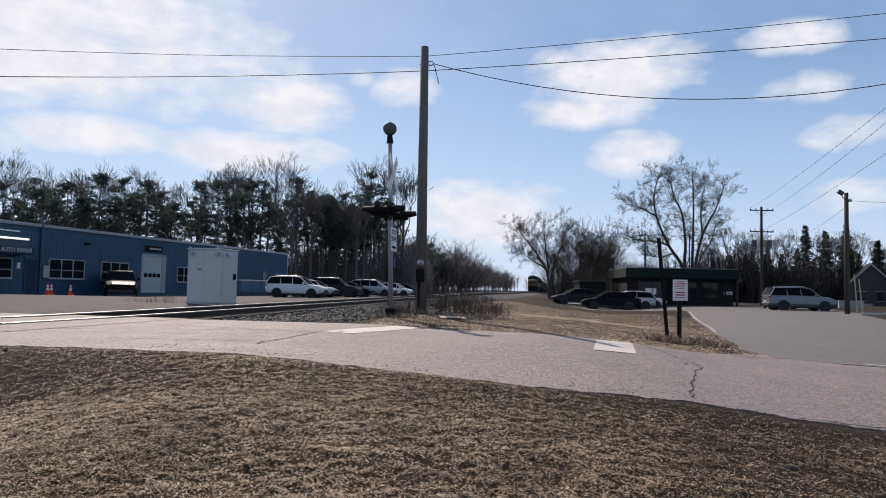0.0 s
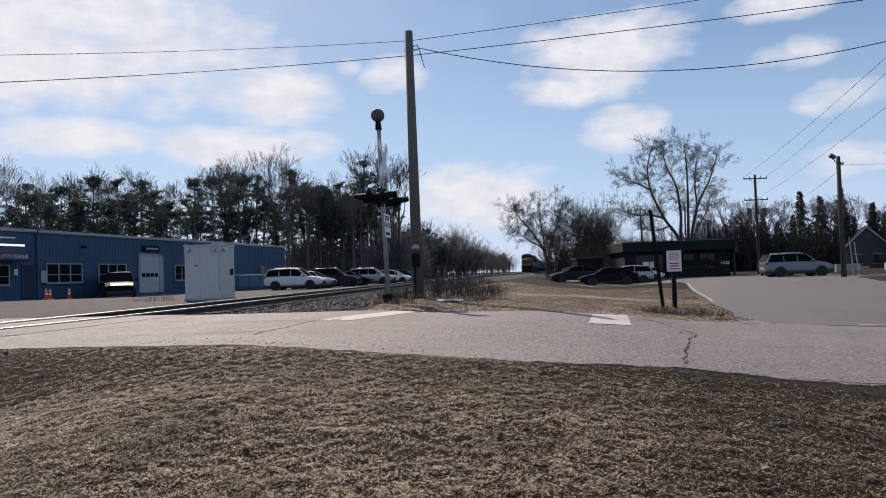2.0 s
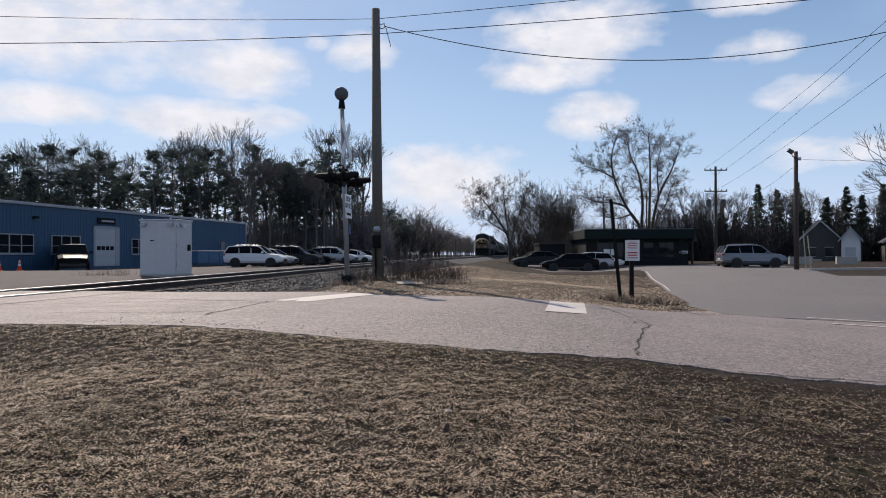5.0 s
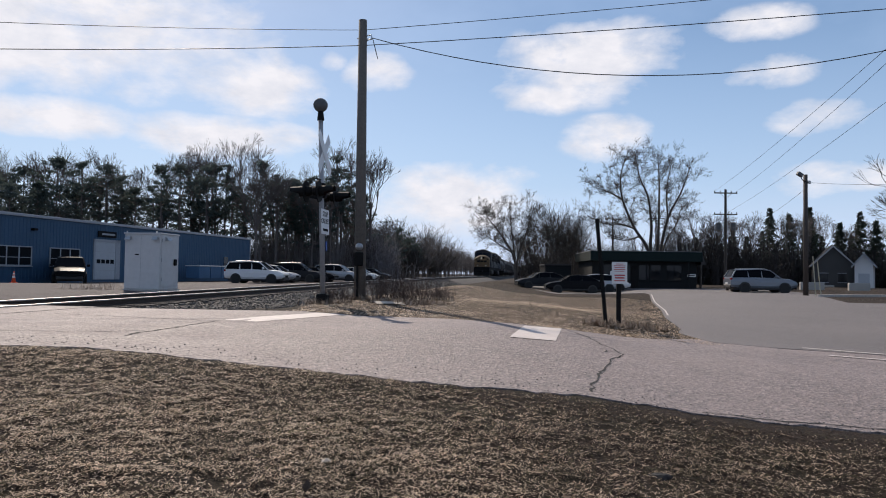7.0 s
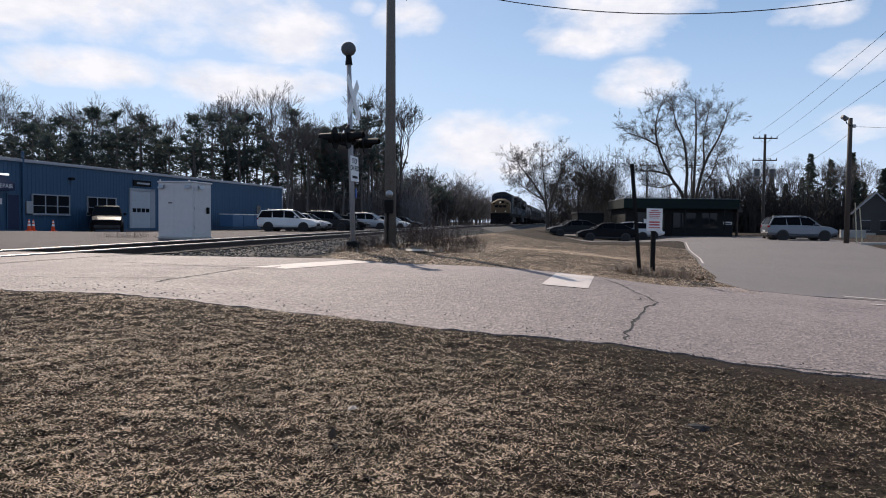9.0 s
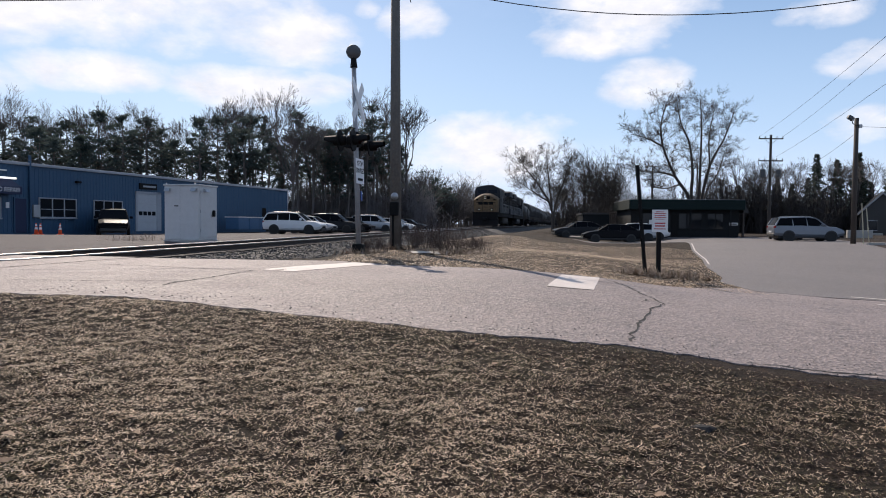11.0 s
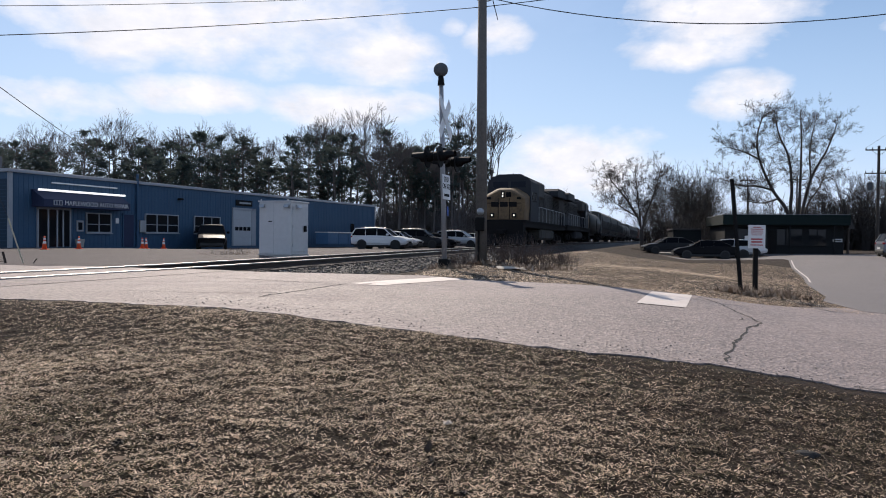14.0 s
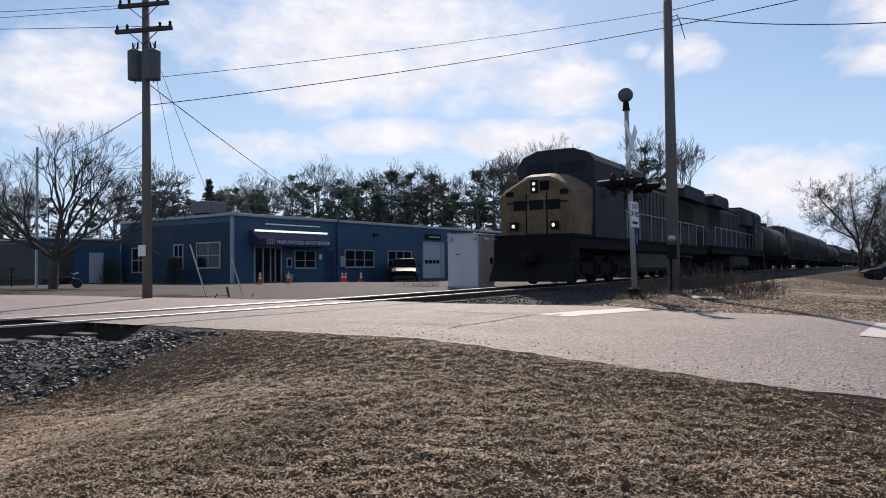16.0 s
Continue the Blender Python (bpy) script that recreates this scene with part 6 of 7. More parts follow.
def car(m, colour, kind, label, group=""):
    """kind: sedan, suv or hatch. Local x is forward, origin under the middle."""
    spec = {"sedan": (4.7, 1.80, 1.44, .30, [(-2.35, .55, .84), (-2.28, .38, .98), (-1.75, .30, 1.03), (-.2, .26, 1.02), (.95, .26, .98), (1.9, .28, .84), (2.25, .36, .70), (2.35, .48, .58)],
                      [(-1.85, 1.02), (-1.05, 1.40), (-.2, 1.445), (.35, 1.41), (1.15, .98)]),
            "suv": (4.95, 1.95, 1.76, .36, [(-2.47, .62, 1.0), (-2.42, .42, 1.16), (-1.8, .36, 1.18), (-.2, .32, 1.16), (1.0, .32, 1.12), (2.0, .36, 1.02), (2.4, .44, .84), (2.48, .58, .7)],
                    [(-2.40, 1.17), (-2.08, 1.70), (-.3, 1.77), (.45, 1.70), (1.2, 1.12)]),
            "hatch": (4.3, 1.78, 1.52, .33, [(-2.15, .55, .90), (-2.1, .38, 1.02), (-1.6, .32, 1.06), (-.2, .28, 1.02), (.9, .28, .98), (1.75, .30, .86), (2.05, .38, .72), (2.15, .5, .6)],
                      [(-2.08, 1.04), (-1.75, 1.45), (-.3, 1.53), (.35, 1.46), (1.1, .99)])}[kind]
    L, W, H, wr, low, top = spec
    c = thing("parked_car", m, label, "car", group)
    hw = W / 2
    rings = []
    for x, zb, zt in low:
        k = 1 - .10 * (abs(x) / (L / 2)) ** 4
        b = hw * k
        rings.append([Vector((x, s * y, z)) for s, y, z in ((-1, b * .92, zb), (-1, b, zb + .18), (-1, b * .995, zb + (zt - zb) * .6), (-1, b * .94, zt - .02), (-1, b * .6, zt + .015), (1, b * .6, zt + .015), (1, b * .94, zt - .02), (1, b * .995, zb + (zt - zb) * .6), (1, b, zb + .18), (1, b * .92, zb))])
    body = part("body", Mesh().loft(rings), colour, c)
    bw = hw * .93

    def at(x, zs):
        return float(np.interp(x, [p[0] for p in zs], [p[1] for p in zs]))

    belt = [(x, z) for x, _, z in low]
    gl, rf = Mesh(), Mesh()
    rings, roof = [], []
    for x, z in top:
        zb = at(x, belt) - .03
        f = (z - zb) / (H - 1.0)
        tw = bw - .20 * max(0, min(1, f))
        rings.append([Vector((x, -bw, zb)), Vector((x, -tw, z)), Vector((x, -tw * .5, z + .02)), Vector((x, tw * .5, z + .02)), Vector((x, tw, z)), Vector((x, bw, zb))])
    gl.loft(rings)
    part("glasshouse", gl, GLASS_CAR, c, "dark tinted windows")
    # roof skin and pillars
    for a, b in zip(rings[1:-2], rings[2:-1]):
        up = Vector((0, 0, .022))
        rf.add([p + up for p in (a[1], a[2], a[3], a[4], b[4], b[3], b[2], b[1])], [(0, 1, 6, 7), (1, 2, 5, 6), (2, 3, 4, 5)])
        rf.add([a[1] + up, b[1] + up, b[1] + Vector((0, -.012, -.06)), a[1] + Vector((0, -.012, -.06))], [(0, 1, 2, 3)])
        rf.add([a[4] + up, b[4] + up, b[4] + Vector((0, .012, -.06)), a[4] + Vector((0, .012, -.06))], [(3, 2, 1, 0)])
    part("roof", rf, colour, c)
    for r0, r1 in ((rings[0], rings[1]), (rings[-1], rings[-2])):
        for k, j in ((0, 1), (5, 4)):
            part("pillar", Mesh().tube(r0[k] + Vector((0, 0, .02)), r1[j] + Vector((0, 0, .01)), .05, .04, 6), colour, c)
    for xx in (-.55, .45) if kind != "suv" else (-1.15, -.15, .75):
        zt = at(xx, top)
        for s in (-1, 1):
            part("pillar", Mesh().tube((xx, s * (bw + .005), at(xx, belt) - .03), (xx - .06, s * (bw - .19), zt - .02), .035, .03, 5), colour, c)
    for s in (-1, 1):
        part("mirror", Mesh().cbox(.75, s * (hw + .12) - .1, at(.8, belt) + .02, .92, s * (hw + .12) + .1, at(.8, belt) + .18, .03), colour, c)
        part("sill_trim", Mesh().cbox(-L * .27, s * hw - .03, .24, L * .27, s * hw + .012, .36, .01), PLASTIC_DK, c)
        part("headlamp", Mesh().cbox(L / 2 - .30, s * hw * .66 - .2, low[-1][2] - .02, L / 2 - .08, s * hw * .66 + .16, low[-1][2] + .13, .03), CAR_LENS, c, "clear headlamp")
        part("tail_lamp", Mesh().cbox(-L / 2 + .0, s * hw * .76 - .13, low[0][2] - .06, -L / 2 + .16, s * hw * .76 + .13, low[0][2] + .10, .03), TAIL, c, "red tail lamp")
        for xh in (-.75, .15):
            part("door_handle", Mesh().cbox(xh, s * hw - .01, at(0, belt) - .16, xh + .2, s * hw + .02, at(0, belt) - .12, .008), colour, c)
    part("front_bumper", Mesh().cbox(L / 2 - .14, -hw * .8, .28, L / 2 + .02, hw * .8, .52, .04), PLASTIC_DK, c)
    part("grille", Mesh().cbox(L / 2 - .06, -hw * .45, .50, L / 2 + .035, hw * .45, .66, .02), BLACK, c)
    part("rear_bumper", Mesh().cbox(-L / 2 - .02, -hw * .82, .34, -L / 2 + .14, hw * .82, .58, .04), PLASTIC_DK if kind == "suv" else colour, c)
    part("number_plate", Mesh().cbox(-L / 2 - .035, -.26, .62, -L / 2 + .1, .26, .75, .005), WHITE_SIGN, c)
    part("underbody", Mesh().box(-L / 2 + .3, -hw * .8, .2, L / 2 - .3, hw * .8, .42), PLASTIC_DK, c)
    if kind == "suv":
        for s in (-1, 1):
            part("roof_rail", Mesh().path([(-1.7, s * .62, H + .0), (-1.6, s * .62, H + .06), (.1, s * .62, H + .06), (.3, s * .62, H - .01)], .02, 5), GALV, c)
    for x in (-L * .295, L * .30):
        for s in (-1, 1):
            part("wheel_arch", Mesh().lathe([(wr * .8, .004 * s), (wr + .075, .004 * s), (wr + .085, -.02 * s)], 20, pose(x, s * (hw - .005), wr, 90, 0, 0)), PLASTIC_DK, c)
            w = part("wheel", Mesh().lathe([(wr * .62, -.10), (wr * .95, -.11), (wr, -.07), (wr, .07), (wr * .95, .11), (wr * .62, .10)], 22, pose(x, s * (hw - .06), wr, 90, 0, 0)), RUBBER, c)
            rim = Mesh().lathe([(wr * .64, -.015), (wr * .60, .0), (wr * .64, .015)], 20, pose(x, s * (hw + .015), wr, 90, 0, 0))
            for k in range(5):
                a = 2 * math.pi * k / 5
                rim.cbox(0, -.018, -.035, wr * .62, .012, .035, .006, pose(x, s * (hw + .012), wr) @ Matrix.Rotation(a, 4, "Y"))
            part("rim", rim, RIM, w, "silver spoked rim")
    return c


WHITE_P, SILVER_P, BLACK_P = paint("white_car_paint", (0.70, 0.70, 0.70)), paint("silver_car_paint", (0.36, 0.37, 0.39), .4), paint("black_car_paint", (0.012, 0.012, 0.014))
GREY_P, BLUEGREY_P = paint("grey_car_paint", (0.03, 0.031, 0.034)), paint("blue_grey_car_paint", (0.17, 0.19, 0.22), .4)


def parked_cars():
    def put(x, y, yaw, colour, kind, label, group=""):
        car(pose(x, y, gz(x, y), 0, 0, yaw), colour, kind, label, group)

    put(12.4, 59.3, 178, BLACK_P, "sedan", "black four-door sedan parked on the lot", "cars on the lot")
    put(14.6, 62.3, 176, SILVER_P, "hatch", "silver hatchback parked behind the black sedan", "cars on the lot")
    put(16.1, 65.0, -6, WHITE_P, "sedan", "pale sedan parked at the back of the lot", "cars on the lot")
    put(10.7, 65.6, 186, GREY_P, "sedan", "dark grey car parked by the thicket", "cars on the lot")
    put(26.0, 55.6, -4, BLUEGREY_P, "suv", "silver-grey three-row sport utility car by the lamp pole", "cars on the lot")
    put(26.5, 60.4, -104, WHITE_P, "hatch", "white hatchback beyond the sport utility car", "cars on the lot")
    put(28.7, 60.9, -104, SILVER_P, "sedan", "silver sedan beyond the sport utility car", "cars on the lot")
    put(-23.3, 48.9, -64, BLACK_P, "suv", "black sport utility car parked at the garage door", "cars at the shop")
    put(-13.6, 60.0, -4, WHITE_P, "suv", "white sport utility car parked past the track", "cars at the shop")
    put(-13.1, 64.0, -8, SILVER_P, "hatch", "silver hatchback parked past the track", "cars at the shop")
    put(-11.8, 68.0, -8, GREY_P, "suv", "dark sport utility car parked past the track", "cars at the shop")
    put(-11.0, 72.0, -8, BLACK_P, "sedan", "black sedan parked past the track", "cars at the shop")
    put(-9.3, 77.0, -8, SILVER_P, "suv", "silver sport utility car parked past the track", "cars at the shop")
    put(-7.5, 82.0, -8, WHITE_P, "hatch", "white hatchback parked past the track", "cars at the shop")
    put(-6.6, 87.0, -8, GREY_P, "sedan", "dark sedan parked past the track", "cars at the shop")


parked_cars()
# ---- train ----
SPEED, FRONT_16 = 12.4, 24.45
FACING = math.degrees(math.atan2(-TC, -TS))
WHEELSETS = []


def wheelset(parent, x, r, keyed=False):
    m = Mesh()
    for s in (-1, 1):
        m.lathe([(.001, -.05), (r * .28, -.07), (r * .3, -.03), (r * .82, -.02), (r * .86, -.065), (r, -.065), (r, .05), (r + .025, .06), (r + .02, .075), (r * .85, .075), (r * .3, .05), (.001, .05)], 18, pose(0, s * .77, 0, 90 * s, 0, 0))
        for k in range(4):
            m.tube((r * .55 * math.cos(k * 1.571), s * .80, r * .55 * math.sin(k * 1.571)), (r * .55 * math.cos(k * 1.571), s * .86, r * .55 * math.sin(k * 1.571)), .06, .06, 6)
    m.tube((0, -.8, 0), (0, .8, 0), .09, .09, 8)
    w = part("wheelset", m, GRIME, parent)
    w.matrix_basis = pose(x, 0, r)
    if keyed:
        WHEELSETS.append((w, x, r))
    return w


def bogie(parent, x0, axles, r, keyed=False):
    """A truck with side frames over its axles, centred at x0."""
    half = (axles[-1] - axles[0]) / 2 + .55
    m = Mesh()
    for s in (-1, 1):
        m.prism([(-half, .62), (-half + .25, .80), (half - .25, .80), (half, .62), (half, .45), (half - .5, .42), (.6, .30), (-.6, .30), (-half + .5, .42), (-half, .45)], s * 1.02 - .07, s * 1.02 + .07, pose(x0, 0, 0))
        for a in axles:
            m.cbox(x0 + a - .17, s * 1.09 - .12, r - .16, x0 + a + .17, s * 1.09 + .12, r + .17, .03)
            m.tube((x0 + a + .45, s * 1.1, .42), (x0 + a + .45, s * 1.1, .84), .09, .09, 8)
    m.box(x0 - .35, -1.0, .5, x0 + .35, 1.0, .95)
    part("bogie", m, GRIME, parent)
    for a in axles:
        wheelset(parent, x0 + a, r, keyed)


def locomotive(name, label, body, nose, lower, flip, keyed):
    """Origin on the rail under the leading coupler; +x is the way of travel. flip: the cab trails."""
    L = 22.3
    t = thing(name, Matrix(), label, "locomotive")
    F = Matrix.Translation((-L, 0, 0)) @ Matrix.Rotation(math.pi, 4, "Z") if flip else Matrix()

    def P(nm, mesh, ma, parent=t, lab=""):
        mesh.v = [tuple(F @ Vector((p[0], p[1] * .97, p[2] * 1.055 if p[2] > .6 else p[2]))) for p in mesh.v]
        return part(nm, mesh, ma, parent, lab)

    P("frame", Mesh().cbox(-21.6, -1.5, 1.18, -.75, 1.5, 1.62, .03).cbox(-21.6, -1.56, 1.56, -.75, 1.56, 1.66, .01), GRIME, t, "grimy black underframe")
    P("pilot", Mesh().prism([(-.75, 1.5), (-.55, 1.5), (-.55, .75), (-.12, .12), (-.75, .12)], -1.5, 1.5).cbox(-.62, -.28, .72, .0, .28, 1.05, .05), GRIME, t, "black snowplough pilot")
    P("steps", Mesh().cbox(-1.35, -1.56, .35, -.75, 1.56, .42, .01).cbox(-1.35, -1.56, .8, -.75, 1.56, .87, .01).cbox(-1.35, -1.5, .2, -.8, 1.5, 1.3, .02), GRIME)
    P("coupler", Mesh().cbox(-.35, -.12, .70, .05, .12, 1.0, .04), GRIME)
    P("coupler", Mesh().cbox(-22.3, -.12, .7, -21.6, .12, 1.0, .04), GRIME)
    # nose with a peaked top
    sec = lambda x, k: [Vector((x, y, z)) for y, z in ((-1.44, 1.68), (-1.50, 2.6), (-1.49, 3.16 + .05 * k), (-1.3, 3.34 + .06 * k), (-.62, 3.68 + .06 * k), (-.4, 3.74 + .06 * k), (.4, 3.74 + .06 * k), (.62, 3.68 + .06 * k), (1.3, 3.34 + .06 * k), (1.49, 3.16 + .05 * k), (1.50, 2.6), (1.44, 1.68))]
    P("nose", Mesh().loft([sec(-1.18, -2), sec(-1.05, -4)][::-1] + [sec(-1.5, 0), sec(-3.0, 2)]), nose, t, "faded yellow wide nose")
    P("nose_door", Mesh().cbox(-1.06, -.38, 1.7, -1.02, .38, 3.0, .01), nose)
    P("nose_seams", Mesh().box(-1.045, -.42, 1.68, -1.015, -.39, 3.05).box(-1.045, .39, 1.68, -1.015, .42, 3.05).box(-1.05, -1.2, 2.72, -1.01, 1.2, 2.76), GRIME)
    for y0, y1, z0, z1 in ((-.92, -.36, 2.50, 2.82), (-.28, .28, 2.50, 2.82), (.36, .92, 2.50, 2.82)):
        P("logo_bar", Mesh().cbox(-1.03, y0, z0, -1.005, y1, z1, .01), GRIME, t, "dark painted logo block")
    for y0 in (-1.22, .92):
        P("number_board", Mesh().cbox(-1.12, y0, 2.98, -1.0, y0 + .3, 3.14, .01), BLACK)
        P("handrail_end", Mesh().path([(-.95, y0 + .15, 1.62), (-.95, y0 + .15, 2.55), (-1.1, y0 + .15, 2.6)], .02, 5), LOCO_Y if nose is LOCO_Y else GRIME)
    hp = P("headlight_plate", Mesh().cbox(-1.06, -.22, 3.06, -1.0, .05, 3.5, .01), BLACK)
    P("nose_window", Mesh().cbox(-1.08, .14, 3.13, -1.02, .50, 3.45, .02), GLASS_CAR)
    lit = HEADLAMP if not flip else LAMP_W
    for z in (3.18, 3.37):
        P("headlight", Mesh().lathe([(.058, 0), (.045, .025), (.001, .03)], 12, pose(-1.0, -.09, z, 90, 0, 90)), lit, hp, "lit round headlight")
    for s in (-1, 1):
        P("ditch_light", Mesh().lathe([(.062, 0), (.05, .03), (.001, .035)], 12, pose(-.72, s * .785, 1.95, 90, 0, 90)), lit, t, "lit ditch light")
        P("ditch_housing", Mesh().cbox(-.92, s * .785 - .13, 1.81, -.73, s * .785 + .13, 2.09, .02), BLACK)
    # cab
    cab = [(-1.58, 1.62), (-1.58, 4.25), (-1.35, 4.52), (-.75, 4.74), (.75, 4.74), (1.35, 4.52), (1.58, 4.25), (1.58, 1.62)]
    P("cab", Mesh().loft([[Vector((x, y, z)) for y, z in cab] for x in (-2.75, -6.1)]), body, t, "dark cab with chamfered roof")
    for y0, y1 in ((-1.2, -.1), (.1, 1.2)):
        P("windshield", Mesh().cbox(-2.78, y0, 3.86, -2.735, y1, 4.26, .01), GLASS_LOCO)
    for s in (-1, 1):
        for x0, x1 in ((-4.1, -3.3), (-5.2, -4.3)):
            P("cab_window", Mesh().cbox(x0 - .0, s * 1.56 - .02, 2.95, x1, s * 1.56 + .02, 3.62, .01), GLASS_CAR)
        P("cab_side_panel", Mesh().cbox(-6.05, s * 1.56 - .012, 1.66, -2.8, s * 1.56 + .012, 2.8, .005), lower)
    P("roof_unit", Mesh().cbox(-5.6, -.55, 4.70, -4.4, .55, 4.9, .05), body)
    P("antenna", Mesh().tube((-3.2, .2, 4.6), (-3.2, .2, 4.85), .02), body)
    # long hood, dynamic brake and radiator
    P("hood", Mesh().cbox(-21.0, -.98, 1.66, -6.1, .98, 4.1, .10), LOCO_H, t, "long dark engine hood")
    P("hood_sill", Mesh().cbox(-21.02, -1.0, 1.66, -6.1, 1.0, 2.5, .02), lower, t, "grimy lower hood panels")
    P("dynamic_brake", Mesh().cbox(-9.2, -1.5, 3.35, -6.15, 1.5, 4.52, .12), LOCO_H)
    P("exhaust_deck", Mesh().cbox(-16.5, -.8, 4.1, -9.2, .8, 4.32, .06).cbox(-13.1, -.45, 4.3, -11.9, .45, 4.5, .04), GRIME)
    P("radiator_wing", Mesh().prism([(-21.2, 4.0), (-21.2, 4.5), (-20.8, 4.66), (-16.6, 4.66), (-16.2, 4.45), (-16.2, 4.0)], -1.52, 1.52), body, t, "overhanging radiator wings")
    g = Mesh()
    for s in (-1, 1):
        for k in range(22):
            x = -6.7 - .62 * k
            g.box(x - .012, s * .99 - .012, 1.75, x + .012, s * .99 + .012, 3.9)
        for k in range(9):
            g.cbox(-20.6, s * 1.0 - .012, 2.75 + .12 * k, -16.8, s * 1.0 + .012, 2.80 + .12 * k, .004)
    P("hood_relief", g, GRIME)
    rail = Mesh()
    for s in (-1, 1):
        for k in range(9):
            x = -6.6 - 1.75 * k
            rail.tube((x, s * 1.52, 1.66), (x, s * 1.52, 2.72), .02, .02, 5)
        rail.path([(-6.3, s * 1.52, 2.72), (-20.9, s * 1.52, 2.72)], .02, 5)
    P("handrail", rail, TRIM_W, t, "pale side handrail")
    P("fuel_tank", Mesh().cbox(-14.6, -1.45, .38, -8.2, 1.45, 1.2, .18), lower, t, "grimy fuel tank")
    bogie(t, -4.3 if not flip else -L + 4.3, (-2.0, 0, 2.0), .53, keyed)
    bogie(t, -18.0 if not flip else -L + 18.0, (-2.0, 0, 2.0), .53, keyed)
    return t


def wagon_base(t, L):
    part("coupler", Mesh().cbox(-.7, -.1, .75, 0, .1, 1.0, .03).cbox(-L, -.1, .75, -L + .7, .1, 1.0, .03), GRIME, t)
    for x in (-2.4, -L + 2.4):
        bogie(t, x, (-.87, .87), .46)


def tank_wagon():
    L = 16.5
    t = thing("tank_wagon", Matrix(), "black railway tank wagon with a railed dome", "tank wagon", "train wagons")
    part("tank", Mesh().lathe([(.001, -7.65), (.8, -7.58), (1.3, -7.35), (1.5, -7.0), (1.5, 7.0), (1.3, 7.35), (.8, 7.58), (.001, 7.65)], 24, pose(-L / 2, 0, 2.62, 0, 90, 0)), TANK_BLK, t, smooth=True)
    part("sill", Mesh().cbox(-L + .5, -.5, .95, -.5, .5, 1.3, .03), GRIME, t)
    part("dome", Mesh().lathe([(.5, 0), (.5, .3), (.3, .42), (.001, .44)], 14, pose(-L / 2, 0, 4.08)), TANK_BLK, t)
    m = Mesh()
    for x in (-1.2, -.4, .4, 1.2):
        for y in (-.75, .75):
            m.tube((-L / 2 + x, y, 4.0), (-L / 2 + x, y, 5.0), .02, .02, 5)
    for y in (-.75, .75):
        for z in (4.55, 5.0):
            m.tube((-L / 2 - 1.2, y, z), (-L / 2 + 1.2, y, z), .02, .02, 5)
    part("platform_rail", m, GALV, t, "thin steel platform railing")
    part("ladder", Mesh().path([(-L / 2 - .2, 1.55, 1.2), (-L / 2 - .2, 1.55, 3.2)], .02, 5).path([(-L / 2 + .2, 1.55, 1.2), (-L / 2 + .2, 1.55, 3.2)], .02, 5), GRIME, t)
    wagon_base(t, L)
    return t, L


def hopper_wagon():
    L = 18.0
    t = thing("hopper_wagon", Matrix(), "grimy grey covered hopper wagon with curved sides", "hopper wagon", "train wagons")
    prof = [(-1.2, 1.55), (-1.55, 1.9), (-1.6, 3.2), (-1.45, 4.1), (-.9, 4.55), (.9, 4.55), (1.45, 4.1), (1.6, 3.2), (1.55, 1.9), (1.2, 1.55)]
    part("body", Mesh().loft([[Vector((x, y, z)) for y, z in prof] for x in (-1.2, -L + 1.2)]), CAR_GREY, t)
    for k in range(3):
        x = -4.6 - 4.4 * k
        part("hopper", Mesh().loft([[Vector((x + a, b, z)) for a, b in ((-w, -v), (w, -v), (w, v), (-w, v))] for w, v, z in ((1.9, 1.2, 1.6), (.5, .6, .55))]), CAR_GREY, t)
    rib = Mesh().box(-.03, -.04, 1.9, .03, .04, 3.25).data("side_rib", CAR_GREY)
    for k in range(14):
        for s in (-1, 1):
            r = new("side_rib", rib)
            r.parent = t
            r.location = (-1.6 - (L - 3.2) * k / 13, s * 1.6, 0)
    part("running_board", Mesh().cbox(-L + .8, -.45, 4.6, -.8, .45, 4.66, .01), GALV, t)
    part("end_ladders", Mesh().path([(-.9, 1.4, 1.2), (-.9, 1.4, 4.3)], .02, 5).path([(-.9, 1.0, 1.2), (-.9, 1.0, 4.5)], .02, 5), GALV, t)
    part("sill", Mesh().cbox(-L + .4, -1.4, 1.0, -.4, 1.4, 1.3, .03), GRIME, t)
    wagon_base(t, L)
    return t, L


def box_wagon():
    L = 17.0
    t = thing("box_wagon", Matrix(), "faded brown railway box wagon with ribbed sides", "box wagon", "train wagons")
    part("body", Mesh().cbox(-L + .5, -1.58, 1.1, -.5, 1.58, 4.5, .05), BROWN_CAR, t)
    rib = Mesh().box(-.04, -.03, 1.2, .04, .03, 4.4).data("side_rib", BROWN_CAR)
    for k in range(18):
        for s in (-1, 1):
            r = new("side_rib", rib)
            r.parent = t
            r.location = (-.8 - (L - 1.6) * k / 17, s * 1.6, 0)
    part("roof", Mesh().prism([(-1.6, 4.48), (0, 4.66), (1.6, 4.48)], .4, L - .4, pose(0, 0, 0, 0, 0, 90)), GALV, t)
    for s in (-1, 1):
        part("sliding_door", Mesh().cbox(-L / 2 - 1.4, s * 1.66 - .03, 1.2, -L / 2 + 1.4, s * 1.66 + .03, 4.3, .02), BROWN_CAR, t)
    wagon_base(t, L)
    return t, L


TRAIN = []


